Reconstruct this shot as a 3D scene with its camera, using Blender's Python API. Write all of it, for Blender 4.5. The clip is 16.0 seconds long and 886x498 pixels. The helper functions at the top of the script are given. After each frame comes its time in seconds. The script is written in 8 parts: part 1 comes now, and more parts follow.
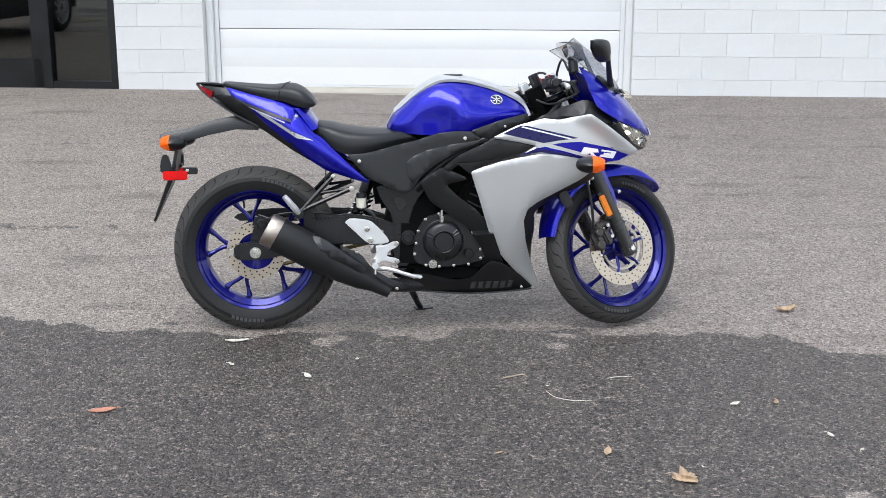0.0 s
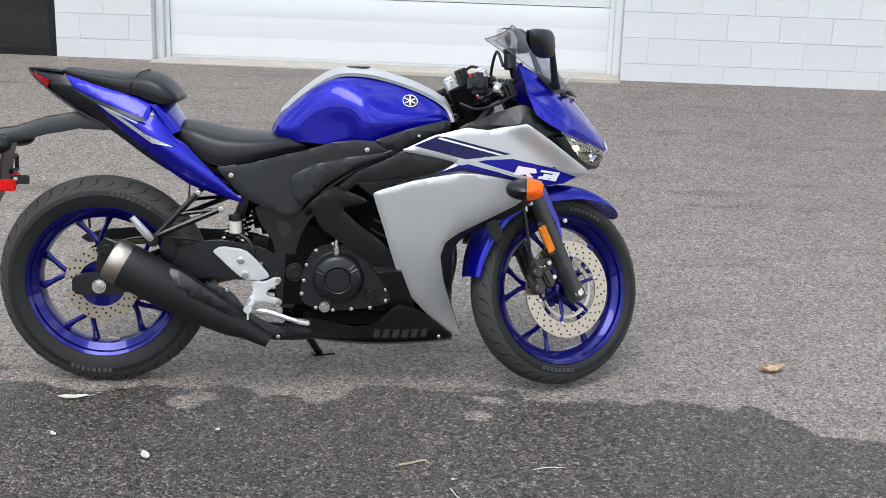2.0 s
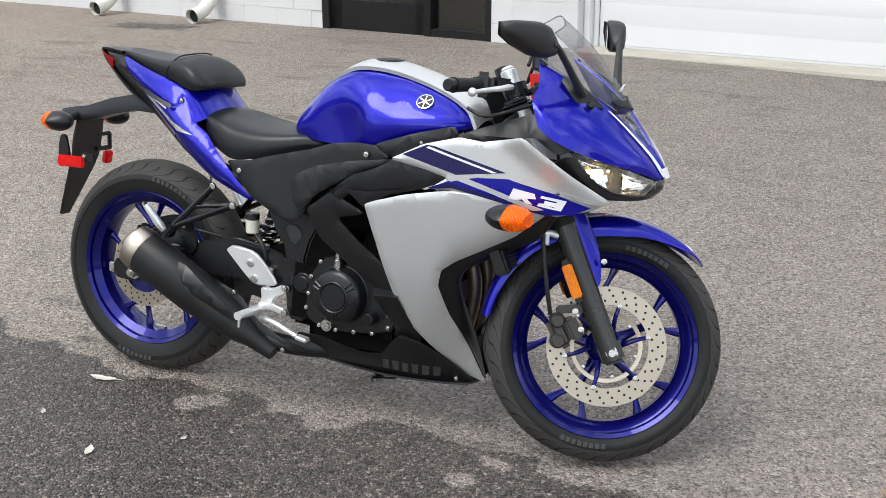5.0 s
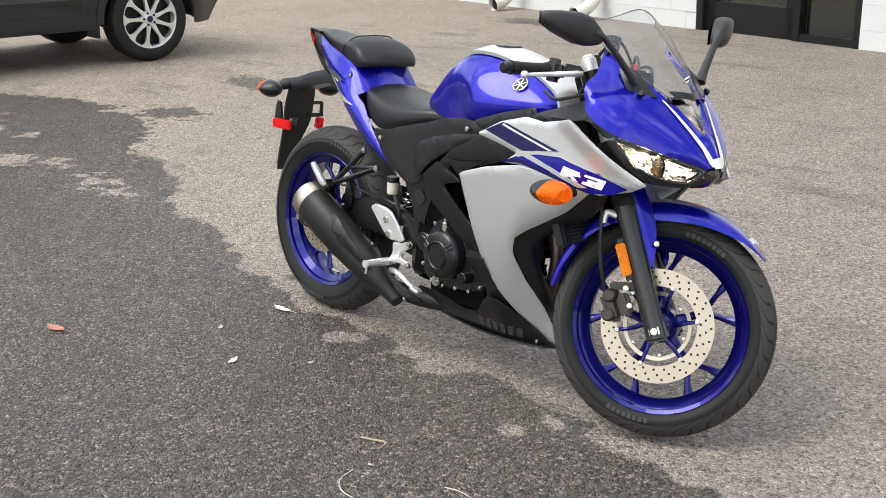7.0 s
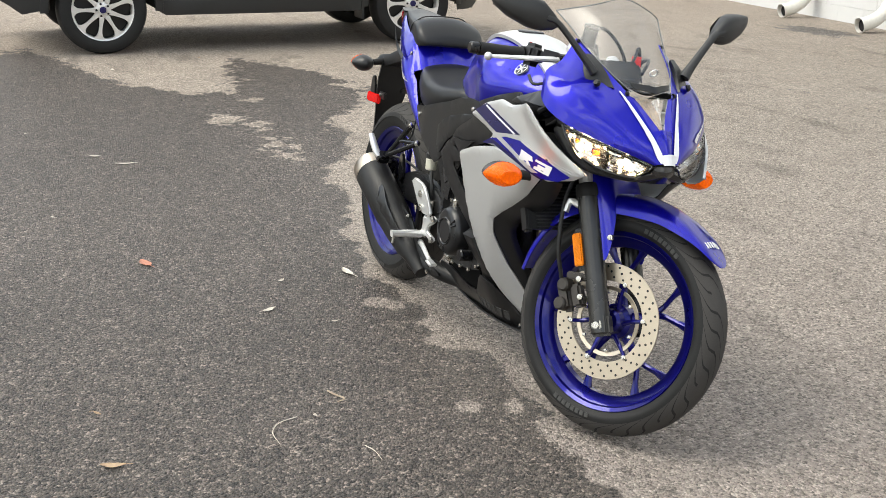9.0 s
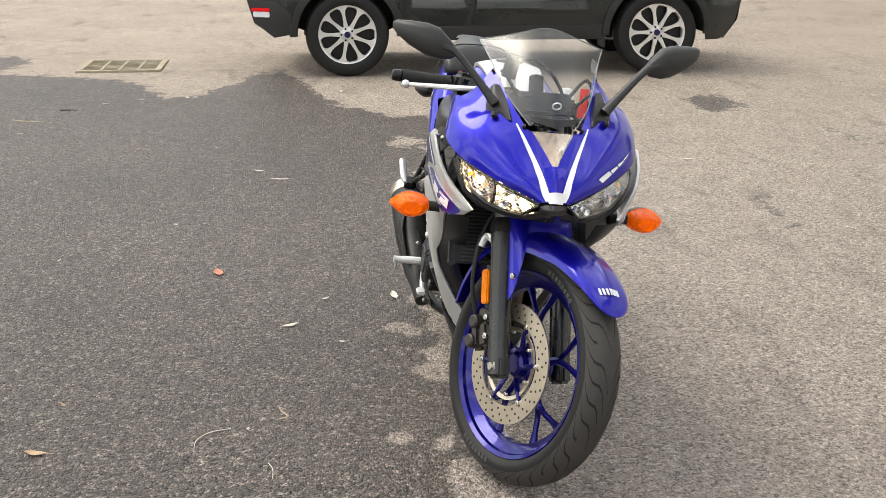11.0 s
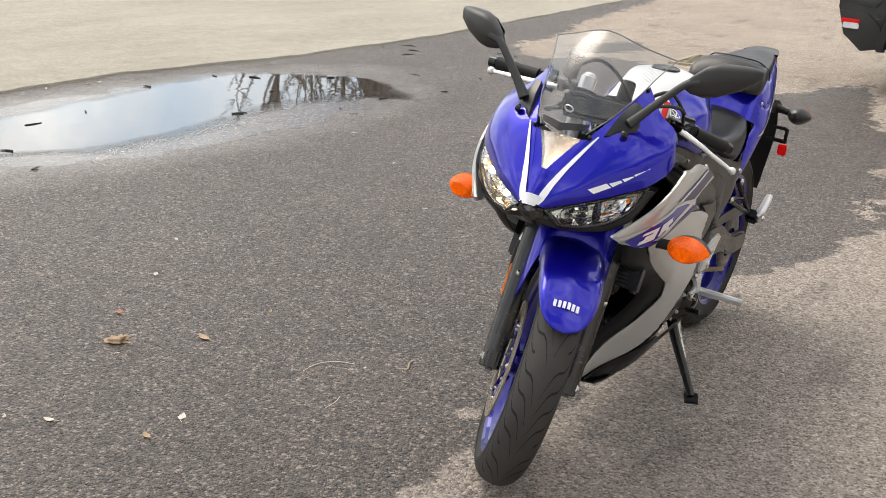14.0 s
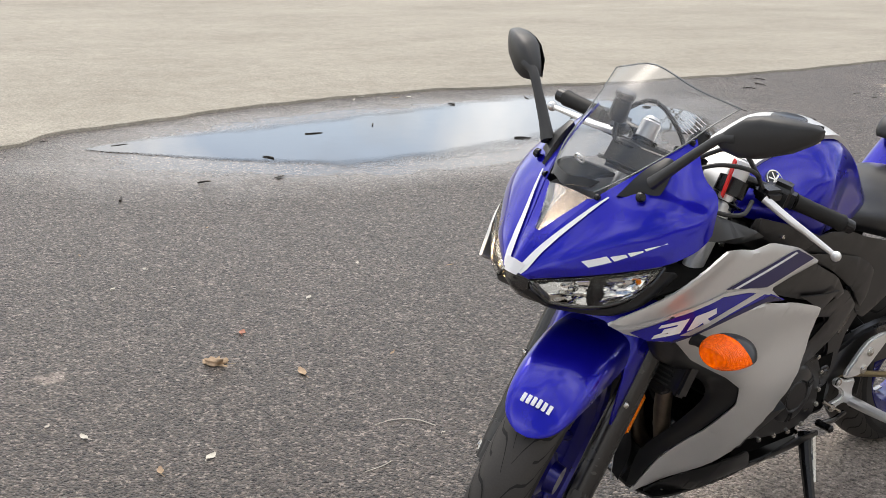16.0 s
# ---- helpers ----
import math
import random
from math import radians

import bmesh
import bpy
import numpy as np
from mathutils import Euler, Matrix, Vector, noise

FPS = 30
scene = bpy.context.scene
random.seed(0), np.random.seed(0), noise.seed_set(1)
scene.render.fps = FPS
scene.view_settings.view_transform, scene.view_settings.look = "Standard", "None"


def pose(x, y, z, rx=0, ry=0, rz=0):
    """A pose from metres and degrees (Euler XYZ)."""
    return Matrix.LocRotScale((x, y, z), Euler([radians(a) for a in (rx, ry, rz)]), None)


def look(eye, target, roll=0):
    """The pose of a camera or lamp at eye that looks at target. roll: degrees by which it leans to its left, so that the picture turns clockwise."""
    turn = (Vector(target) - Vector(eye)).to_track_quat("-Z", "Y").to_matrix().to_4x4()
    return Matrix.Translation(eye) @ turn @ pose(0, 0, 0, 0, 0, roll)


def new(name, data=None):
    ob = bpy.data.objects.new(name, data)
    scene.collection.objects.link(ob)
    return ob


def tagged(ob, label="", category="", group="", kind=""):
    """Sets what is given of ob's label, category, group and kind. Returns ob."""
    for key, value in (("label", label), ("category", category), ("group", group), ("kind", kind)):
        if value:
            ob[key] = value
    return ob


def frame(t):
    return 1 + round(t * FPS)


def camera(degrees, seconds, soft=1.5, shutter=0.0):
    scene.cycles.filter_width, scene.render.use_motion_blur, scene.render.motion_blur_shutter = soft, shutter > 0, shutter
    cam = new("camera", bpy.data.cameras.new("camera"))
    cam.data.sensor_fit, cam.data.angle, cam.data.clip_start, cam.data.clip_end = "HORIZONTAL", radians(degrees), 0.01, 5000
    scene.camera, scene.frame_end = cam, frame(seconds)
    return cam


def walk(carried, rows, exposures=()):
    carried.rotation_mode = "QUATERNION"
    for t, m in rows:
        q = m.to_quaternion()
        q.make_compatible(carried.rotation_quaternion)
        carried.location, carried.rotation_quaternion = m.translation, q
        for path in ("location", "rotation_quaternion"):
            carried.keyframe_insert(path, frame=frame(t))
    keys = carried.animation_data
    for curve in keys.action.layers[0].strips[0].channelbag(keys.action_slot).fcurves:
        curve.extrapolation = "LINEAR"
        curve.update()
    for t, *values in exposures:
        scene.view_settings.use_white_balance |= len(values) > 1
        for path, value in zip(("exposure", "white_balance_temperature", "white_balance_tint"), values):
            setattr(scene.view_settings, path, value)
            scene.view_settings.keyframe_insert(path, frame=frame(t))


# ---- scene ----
cam = camera(40.1, 16.0, soft=0.6)
PATH = [
    (0, (-0.076, 0.082, 1.504), (-0.033, 2.016, 0.997), 0.1),
    (0.5, (-0.08, 0.313, 1.515), (-0.023, 2.251, 1.026), 0.2),
    (1, (0.029, 0.53, 1.497), (0.084, 2.468, 1.009), 0.8),
    (1.5, (0.138, 0.783, 1.481), (0.17, 2.715, 0.961), 1.5),
    (2, (0.267, 1.066, 1.473), (0.302, 2.986, 0.915), 1.8),
    (2.5, (0.474, 1.275, 1.457), (0.385, 3.19, 0.889), 1.4),
    (3, (0.663, 1.47, 1.438), (0.424, 3.367, 0.853), 1.0),
    (3.2, (0.748, 1.556, 1.44), (0.463, 3.444, 0.843), 0.6),
    (5.3, (1.874, 1.99, 1.436), (0.857, 3.608, 0.847), 0.3),
    (5.5, (1.996, 2.014, 1.443), (0.911, 3.585, 0.85), 0.4),
    (6, (2.235, 2.118, 1.415), (0.999, 3.573, 0.819), -0.0),
    (6.5, (2.428, 2.232, 1.435), (1.047, 3.562, 0.865), -0.7),
    (7, (2.658, 2.319, 1.431), (1.175, 3.529, 0.852), -0.5),
    (7.5, (2.82, 2.439, 1.412), (1.28, 3.572, 0.822), 0.5),
    (8, (2.946, 2.668, 1.408), (1.327, 3.694, 0.835), 1.1),
    (8.5, (3.108, 2.889, 1.398), (1.392, 3.739, 0.823), 0.7),
    (9, (3.265, 3.136, 1.392), (1.49, 3.851, 0.811), 1.1),
    (9.2, (3.302, 3.255, 1.379), (1.515, 3.946, 0.806), 1.2),
    (11.3, (3.529, 4.435, 1.399), (1.603, 4.427, 0.859), 0.2),
    (11.5, (3.563, 4.56, 1.397), (1.64, 4.453, 0.859), 0.4),
    (12, (3.575, 4.873, 1.386), (1.672, 4.591, 0.838), 1.2),
    (12.5, (3.512, 5.177, 1.405), (1.625, 4.759, 0.89), 2.0),
    (13, (3.48, 5.489, 1.396), (1.675, 4.798, 0.884), 1.9),
    (13.5, (3.331, 5.742, 1.391), (1.617, 4.876, 0.832), 2.4),
    (14, (3.143, 5.943, 1.41), (1.519, 4.924, 0.842), 2.8),
    (14.5, (2.956, 6.127, 1.408), (1.469, 4.914, 0.846), 4.0),
    (15, (2.735, 6.211, 1.393), (1.314, 4.919, 0.834), 4.2),
    (15.5, (2.449, 6.242, 1.402), (1.101, 4.87, 0.853), 3.3),
    (16, (2.184, 6.304, 1.399), (1.028, 4.773, 0.834), 3.2),
]
walk(cam, [(t, look(eye, target, roll)) for t, eye, target, roll in PATH],
     [(0, 0.66, 5900, 8), (1, 0.54, 5900, 8), (3, 0.54, 5950, 8), (6, 0.70, 6300, 7), (7.5, 0.84, 6450, 6), (9, 0.86, 6600, 5), (12.5, 0.82, 6950, 9), (14.5, 0.69, 6850, 9), (15.5, 0.67, 6800, 10), (16, 0.59, 6650, 10)])

# ---- light ----
SUN_AZ, SUN_EL = 200.0, 56.0   # degrees: compass turn from +y, height
world = bpy.data.worlds.new("sky")
scene.world = world
world.use_nodes = True
wt = world.node_tree
wt.nodes.clear()
sky = wt.nodes.new("ShaderNodeTexSky")
sky.sky_type, sky.sun_disc = "NISHITA", False
sky.sun_elevation, sky.sun_rotation = radians(SUN_EL), radians(SUN_AZ)
sky.air_density, sky.dust_density, sky.ozone_density = 1.0, 2.0, 1.0
# broken bright cloud over the blue
wco = wt.nodes.new("ShaderNodeTexCoord")
wno = wt.nodes.new("ShaderNodeTexNoise")
wno.inputs["Scale"].default_value, wno.inputs["Detail"].default_value, wno.inputs["Roughness"].default_value = 3.2, 8, 0.58
wra = wt.nodes.new("ShaderNodeValToRGB")
wra.color_ramp.elements[0].position, wra.color_ramp.elements[1].position = 0.40, 0.56
wmi = wt.nodes.new("ShaderNodeMixRGB")
wsh = wt.nodes.new("ShaderNodeTexNoise")
wsh.inputs["Scale"].default_value, wsh.inputs["Detail"].default_value = 5.5, 6
wcl = wt.nodes.new("ShaderNodeValToRGB")
wcl.color_ramp.elements[0].position, wcl.color_ramp.elements[1].position = 0.36, 0.66
wcl.color_ramp.elements[0].color, wcl.color_ramp.elements[1].color = (0.30, 0.31, 0.33, 1), (1, 0.99, 0.97, 1)
wga = wt.nodes.new("ShaderNodeMixRGB")
wga.blend_type = "MULTIPLY"
wga.inputs["Fac"].default_value = 1
wga.inputs["Color2"].default_value = (12.5, 12.4, 12.2, 1)
wbg = wt.nodes.new("ShaderNodeBackground")
wbg.inputs["Strength"].default_value = 0.15
wou = wt.nodes.new("ShaderNodeOutputWorld")
wt.links.new(wco.outputs["Generated"], wno.inputs["Vector"])
wt.links.new(wno.outputs["Fac"], wra.inputs["Fac"])
wt.links.new(wra.outputs["Color"], wmi.inputs["Fac"])
wt.links.new(wco.outputs["Generated"], wsh.inputs["Vector"])
wt.links.new(wsh.outputs["Fac"], wcl.inputs["Fac"])
wt.links.new(wcl.outputs["Color"], wga.inputs["Color1"])
wt.links.new(wga.outputs["Color"], wmi.inputs["Color2"])
wt.links.new(sky.outputs["Color"], wmi.inputs["Color1"])
wt.links.new(wmi.outputs["Color"], wbg.inputs["Color"])
wt.links.new(wbg.outputs["Background"], wou.inputs["Surface"])
sun_data = bpy.data.lights.new("sun", "SUN")
sun_data.energy, sun_data.angle, sun_data.color = 1.35, radians(34), (1.0, 0.95, 0.88)
sun = new("sun", sun_data)
az, el = radians(SUN_AZ), radians(SUN_EL)
sun_from = Vector((math.sin(az) * math.cos(el), math.cos(az) * math.cos(el), math.sin(el)))
sun.matrix_world = look(sun_from * 40, (0, 0, 0))

# ---- materials ----
def shader(name):
    m = bpy.data.materials.new(name)
    m.use_nodes = True
    return m, m.node_tree, m.node_tree.nodes["Principled BSDF"]


def node(nt, kind, **values):
    n = nt.nodes.new(kind)
    for k, v in values.items():
        n.inputs[k.replace("_", " ")].default_value = v
    return n


def sums(nt, op, a, b=None, clamp=False):
    n = nt.nodes.new("ShaderNodeMath")
    n.operation, n.use_clamp = op, clamp
    for i, v in enumerate((a, b)):
        if v is None:
            continue
        if isinstance(v, (int, float)):
            n.inputs[i].default_value = v
        else:
            nt.links.new(v, n.inputs[i])
    return n.outputs[0]


def ramp(nt, fac, stops):
    n = nt.nodes.new("ShaderNodeValToRGB")
    while len(n.color_ramp.elements) < len(stops):
        n.color_ramp.elements.new(0.5)
    for e, (p, c) in zip(n.color_ramp.elements, stops):
        e.position = p
        e.color = (c, c, c, 1) if isinstance(c, (int, float)) else (*c, 1)
    nt.links.new(fac, n.inputs["Fac"])
    return n.outputs["Color"]


def noise_at(nt, scale, detail=4, rough=0.55, stretch=None, coords="Object"):
    co = nt.nodes.new("ShaderNodeTexCoord").outputs[coords]
    if stretch:
        mp = nt.nodes.new("ShaderNodeMapping")
        mp.inputs["Scale"].default_value = stretch
        nt.links.new(co, mp.inputs["Vector"])
        co = mp.outputs["Vector"]
    n = node(nt, "ShaderNodeTexNoise", Scale=scale, Detail=detail, Roughness=rough)
    nt.links.new(co, n.inputs["Vector"])
    return n.outputs["Fac"]


def bump(nt, height, strength, distance, p):
    b = node(nt, "ShaderNodeBump", Strength=strength, Distance=distance)
    nt.links.new(height, b.inputs["Height"])
    nt.links.new(b.outputs["Normal"], p.inputs["Normal"])


def surface(name, colour, rough, metal=0.0, vary=0.12, scale=8.0, fine=120.0, relief=0.0, relief_d=0.001, coat=0.0, coat_rough=0.03, spec=0.5, rough_vary=0.1):
    """A plain material with soft stains, fine grain, uneven gloss and, if asked for, relief."""
    m, nt, p = shader(name)
    big, small = noise_at(nt, scale, 5), noise_at(nt, fine, 3)
    mix = sums(nt, "ADD", sums(nt, "MULTIPLY", big, 0.65), sums(nt, "MULTIPLY", small, 0.35))
    lo, hi = [max(0.0, c * (1 - vary)) for c in colour], [min(1.0, c * (1 + vary)) for c in colour]
    nt.links.new(ramp(nt, mix, [(0.3, lo), (0.7, hi)]), p.inputs["Base Color"])
    nt.links.new(ramp(nt, big, [(0.3, max(0.02, rough - rough_vary * 0.5)), (0.7, min(1, rough + rough_vary * 0.5))]), p.inputs["Roughness"])
    p.inputs["Metallic"].default_value = metal
    p.inputs["Specular IOR Level"].default_value = spec
    p.inputs["Coat Weight"].default_value, p.inputs["Coat Roughness"].default_value = coat, coat_rough
    if relief:
        bump(nt, small, relief, relief_d, p)
    return m


def flake_paint(name, colour, metal, rough, coat=1.0):
    """Metallic lacquer: coloured flakes under a clear coat with a faint orange-peel ripple."""
    m, nt, p = shader(name)
    co = nt.nodes.new("ShaderNodeTexCoord")
    v = node(nt, "ShaderNodeTexVoronoi", Scale=1400.0)
    nt.links.new(co.outputs["Object"], v.inputs["Vector"])
    sp = nt.nodes.new("ShaderNodeSeparateColor")
    nt.links.new(v.outputs["Color"], sp.inputs["Color"])
    nt.links.new(ramp(nt, sp.outputs[0], [(0.0, [c * 0.7 for c in colour]), (1.0, [min(1, c * 1.35) for c in colour])]), p.inputs["Base Color"])
    nt.links.new(ramp(nt, noise_at(nt, 14, 4), [(0.3, rough - 0.04), (0.7, rough + 0.05)]), p.inputs["Roughness"])
    p.inputs["Metallic"].default_value = metal
    p.inputs["Specular IOR Level"].default_value = 0.2
    p.inputs["Coat Weight"].default_value, p.inputs["Coat Roughness"].default_value = coat, 0.015
    p.inputs["Coat IOR"].default_value = 1.45
    b = node(nt, "ShaderNodeBump", Strength=0.018, Distance=0.002)
    nt.links.new(noise_at(nt, 45, 2), b.inputs["Height"])
    nt.links.new(b.outputs["Normal"], p.inputs["Coat Normal"])
    return m


def lens(name, colour, rough=0.05, glow=0.0):
    """Coloured moulded plastic lens with fine vertical ribs and, if asked for, a patchy glow of its own."""
    m, nt, p = shader(name)
    nt.links.new(ramp(nt, noise_at(nt, 60, 2), [(0.3, [c * 0.85 for c in colour]), (0.7, colour)]), p.inputs["Base Color"])
    p.inputs["Roughness"].default_value = rough
    p.inputs["Subsurface Weight"].default_value = 0.0
    p.inputs["Coat Weight"].default_value = 0.0
    p.inputs["Specular IOR Level"].default_value = 0.25
    w = node(nt, "ShaderNodeTexWave", Scale=90.0)
    co = nt.nodes.new("ShaderNodeTexCoord")
    nt.links.new(co.outputs["Object"], w.inputs["Vector"])
    bump(nt, w.outputs["Fac"], 0.8, 0.0015, p)
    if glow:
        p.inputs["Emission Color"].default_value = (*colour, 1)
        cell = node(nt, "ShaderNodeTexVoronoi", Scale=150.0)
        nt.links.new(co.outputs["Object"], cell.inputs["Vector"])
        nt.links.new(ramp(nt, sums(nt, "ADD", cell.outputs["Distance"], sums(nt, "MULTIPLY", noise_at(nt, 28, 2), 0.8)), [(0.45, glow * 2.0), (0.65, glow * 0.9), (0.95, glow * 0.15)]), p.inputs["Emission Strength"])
    return m


def clear(name, tint, amount, rough=0.02, gain=0.9):
    """Thin clear sheet: mostly lets light straight through, with a mirror gloss."""
    m = bpy.data.materials.new(name)
    m.use_nodes = True
    nt = m.node_tree
    nt.nodes.clear()
    tr = nt.nodes.new("ShaderNodeBsdfTransparent")
    tr.inputs["Color"].default_value = (*tint, 1)
    gl = node(nt, "ShaderNodeBsdfGlossy", Roughness=rough)
    fr = node(nt, "ShaderNodeFresnel", IOR=1.49)
    mx, out = nt.nodes.new("ShaderNodeMixShader"), nt.nodes.new("ShaderNodeOutputMaterial")
    nt.links.new(sums(nt, "ADD", sums(nt, "MULTIPLY", fr.outputs[0], gain), amount, True), mx.inputs["Fac"])
    nt.links.new(tr.outputs[0], mx.inputs[1])
    nt.links.new(gl.outputs[0], mx.inputs[2])
    nt.links.new(mx.outputs[0], out.inputs["Surface"])
    return m


# outline of the damp asphalt, as x and y on the ground: the edge beside the motorcycle, then the edge far behind it
DAMP_NEAR = [(14, 2.5), (8, 3.2), (3, 4.0), (1.56, 4.25), (1.42, 4.28), (1.34, 4.44), (1.27, 4.48), (1.22, 4.43), (1.07, 4.49), (0.99, 4.50), (0.95, 4.46), (0.83, 4.50), (0.73, 4.47), (0.60, 4.48), (0.57, 4.56), (0.36, 4.53),
             (0.22, 4.58), (0.09, 4.56), (0.03, 4.46), (-0.03, 4.41), (-0.09, 4.45), (-0.15, 4.47), (-0.21, 4.44), (-0.26, 4.52), (-0.34, 4.52), (-0.43, 4.47), (-0.55, 4.50), (-0.68, 4.43), (-0.78, 4.44), (-0.87, 4.50), (-0.98, 4.49), (-1.08, 4.54), (-1.23, 4.50)]
DAMP_FAR = [(-1.45, 4.60), (-1.8, 4.72), (-2.1, 4.70), (-2.4, 4.80), (-2.55, 4.95), (-2.9, 5.06), (-3.2, 5.10), (-3.54, 5.10), (-3.75, 5.35), (-4.2, 5.57), (-4.7, 5.56), (-5.2, 5.5), (-5.65, 5.25), (-5.9, 5.05), (-5.5, 4.93), (-5.0, 4.88), (-4.45, 4.73), (-4.5, 4.5),
            (-4.8, 4.2), (-5.25, 4.07), (-5.7, 3.95), (-6.2, 3.8), (-6.8, 3.62), (-6.6, 3.45), (-6.0, 3.32), (-5.35, 3.10), (-5.3, 2.9), (-5.65, 2.72), (-6.1, 2.55), (-6.55, 1.85), (-6.62, 1.4), (-6.3, 1.25), (-6.0, 1.12), (-6.2, 0.8), (-6.8, 0.4), (-7.5, 0.37), (-8.4, 0.15), (-9.1, -0.1), (-14, -1.0)]
# damp blots on dry ground (x, y, half length, half width) and dry islands in the damp
DAMP_BLOTS = [(-4.25, 5.80, 0.22, 0.16), (-4.85, 6.78, 0.34, 0.16), (-7.3, 1.15, 0.62, 0.24), (-5.95, 10.47, 0.46, 0.22), (-1.05, 4.605, 0.05, 0.018), (-0.72, 4.475, 0.03, 0.014), (1.12, 4.60, 0.025, 0.02), (-3.4, 7.3, 0.30, 0.03), (-2.5, 8.4, 0.26, 0.03), (-2.0, 6.2, 0.2, 0.02)]
DRY_ISLES = [(-0.425, 4.385, 0.045, 0.040), (-0.375, 4.425, 0.06, 0.032), (0.49, 4.476, 0.046, 0.022), (0.44, 4.357, 0.043, 0.036), (-3.60, 4.54, 0.12, 0.07), (-3.48, 4.65, 0.12, 0.06), (-2.95, 4.68, 0.10, 0.06), (-2.86, 4.75, 0.07, 0.05), (-2.67, 4.70, 0.05, 0.06), (-4.2, 4.83, 0.05, 0.05), (1.13, 3.09, 0.06, 0.035)]


def asphalt():
    m, nt, p = shader("asphalt")
    geo = nt.nodes.new("ShaderNodeNewGeometry")
    sep = nt.nodes.new("ShaderNodeSeparateXYZ")
    nt.links.new(geo.outputs["Position"], sep.inputs[0])
    x, y = sep.outputs["X"], sep.outputs["Y"]
    # ragged edge of the damp: finely frayed by the motorcycle, in long fringes further back
    at = nt.nodes.new("ShaderNodeAttribute")
    at.attribute_name = "damp"
    away = sums(nt, "DIVIDE", sums(nt, "SUBTRACT", -0.9, x), 2.2, True)
    fray = sums(nt, "MULTIPLY", sums(nt, "SUBTRACT", noise_at(nt, 13, 5, 0.62), 0.5), sums(nt, "ADD", 0.085, sums(nt, "MULTIPLY", away, 0.34)))
    fringe = sums(nt, "MULTIPLY", sums(nt, "SUBTRACT", noise_at(nt, 4.5, 6, 0.6), 0.5), sums(nt, "MULTIPLY", away, 0.42))
    d = sums(nt, "ADD", sums(nt, "ADD", at.outputs["Fac"], fray), fringe)
    wet = sums(nt, "DIVIDE", sums(nt, "ADD", d, 0.004), 0.010, True)
    # stones in the binder
    v1 = node(nt, "ShaderNodeTexVoronoi", Scale=165.0, Randomness=1.0)
    v2 = node(nt, "ShaderNodeTexVoronoi", Scale=95.0, Randomness=1.0)
    co = nt.nodes.new("ShaderNodeTexCoord")
    for v in (v1, v2):
        nt.links.new(co.outputs["Object"], v.inputs["Vector"])
    s1, s2 = nt.nodes.new("ShaderNodeSeparateColor"), nt.nodes.new("ShaderNodeSeparateColor")
    nt.links.new(v1.outputs["Color"], s1.inputs[0])
    nt.links.new(v2.outputs["Color"], s2.inputs[0])
    stone = sums(nt, "ADD", sums(nt, "MULTIPLY", s1.outputs[0], 0.58), sums(nt, "MULTIPLY", s2.outputs[1], 0.42))
    big = noise_at(nt, 0.7, 6, 0.6)
    mid = noise_at(nt, 5.0, 5, 0.6)
    tone = sums(nt, "ADD", sums(nt, "MULTIPLY", big, 0.6), sums(nt, "MULTIPLY", mid, 0.4))
    dry = nt.nodes.new("ShaderNodeMixRGB")
    dry.blend_type = "MULTIPLY"
    dry.inputs["Fac"].default_value = 1.0
    nt.links.new(ramp(nt, tone, [(0.30, (0.222, 0.194, 0.170)), (0.70, (0.318, 0.280, 0.245))]), dry.inputs["Color1"])
    nt.links.new(ramp(nt, stone, [(0.14, 0.42), (0.45, 0.98), (0.72, 1.22), (0.92, 1.9)]), dry.inputs["Color2"])
    # small oil and wheel stains
    spots = nt.nodes.new("ShaderNodeMixRGB")
    spots.blend_type, spots.inputs["Fac"].default_value = "MULTIPLY", 1.0
    nt.links.new(dry.outputs[0], spots.inputs["Color1"])
    nt.links.new(ramp(nt, noise_at(nt, 2.6, 7, 0.62, (0.55, 1.7, 1)), [(0.56, 1.0), (0.64, 0.80), (0.72, 0.66)]), spots.inputs["Color2"])
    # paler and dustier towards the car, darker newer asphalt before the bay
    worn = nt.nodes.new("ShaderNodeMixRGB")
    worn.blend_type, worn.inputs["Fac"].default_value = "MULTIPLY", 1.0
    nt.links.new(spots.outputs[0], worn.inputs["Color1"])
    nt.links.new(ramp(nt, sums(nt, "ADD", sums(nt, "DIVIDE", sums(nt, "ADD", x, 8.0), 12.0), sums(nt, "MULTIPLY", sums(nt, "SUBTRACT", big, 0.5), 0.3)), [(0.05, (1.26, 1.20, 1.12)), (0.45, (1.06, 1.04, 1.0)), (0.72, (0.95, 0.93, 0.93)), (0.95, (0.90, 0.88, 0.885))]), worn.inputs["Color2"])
    # ground colour brightened round the motorcycle against its shadow, darker towards the building
    shadow_lift = nt.nodes.new("ShaderNodeMixRGB")
    shadow_lift.blend_type, shadow_lift.inputs["Fac"].default_value = "MULTIPLY", 1.0
    nt.links.new(worn.outputs[0], shadow_lift.inputs["Color1"])
    nt.links.new(ramp(nt, sums(nt, "DIVIDE", sums(nt, "ADD", y, sums(nt, "MULTIPLY", sums(nt, "SUBTRACT", big, 0.5), 3.0)), 12.0), [(0.30, 1.12), (0.50, 1.09), (0.72, 0.96), (0.9, 0.92)]), shadow_lift.inputs["Color2"])
    dry = shadow_lift
    damp = nt.nodes.new("ShaderNodeMixRGB")
    damp.blend_type = "MULTIPLY"
    damp.inputs["Fac"].default_value = 1.0
    nt.links.new(ramp(nt, tone, [(0.3, (0.067, 0.056, 0.047)), (0.7, (0.112, 0.093, 0.079))]), damp.inputs["Color1"])
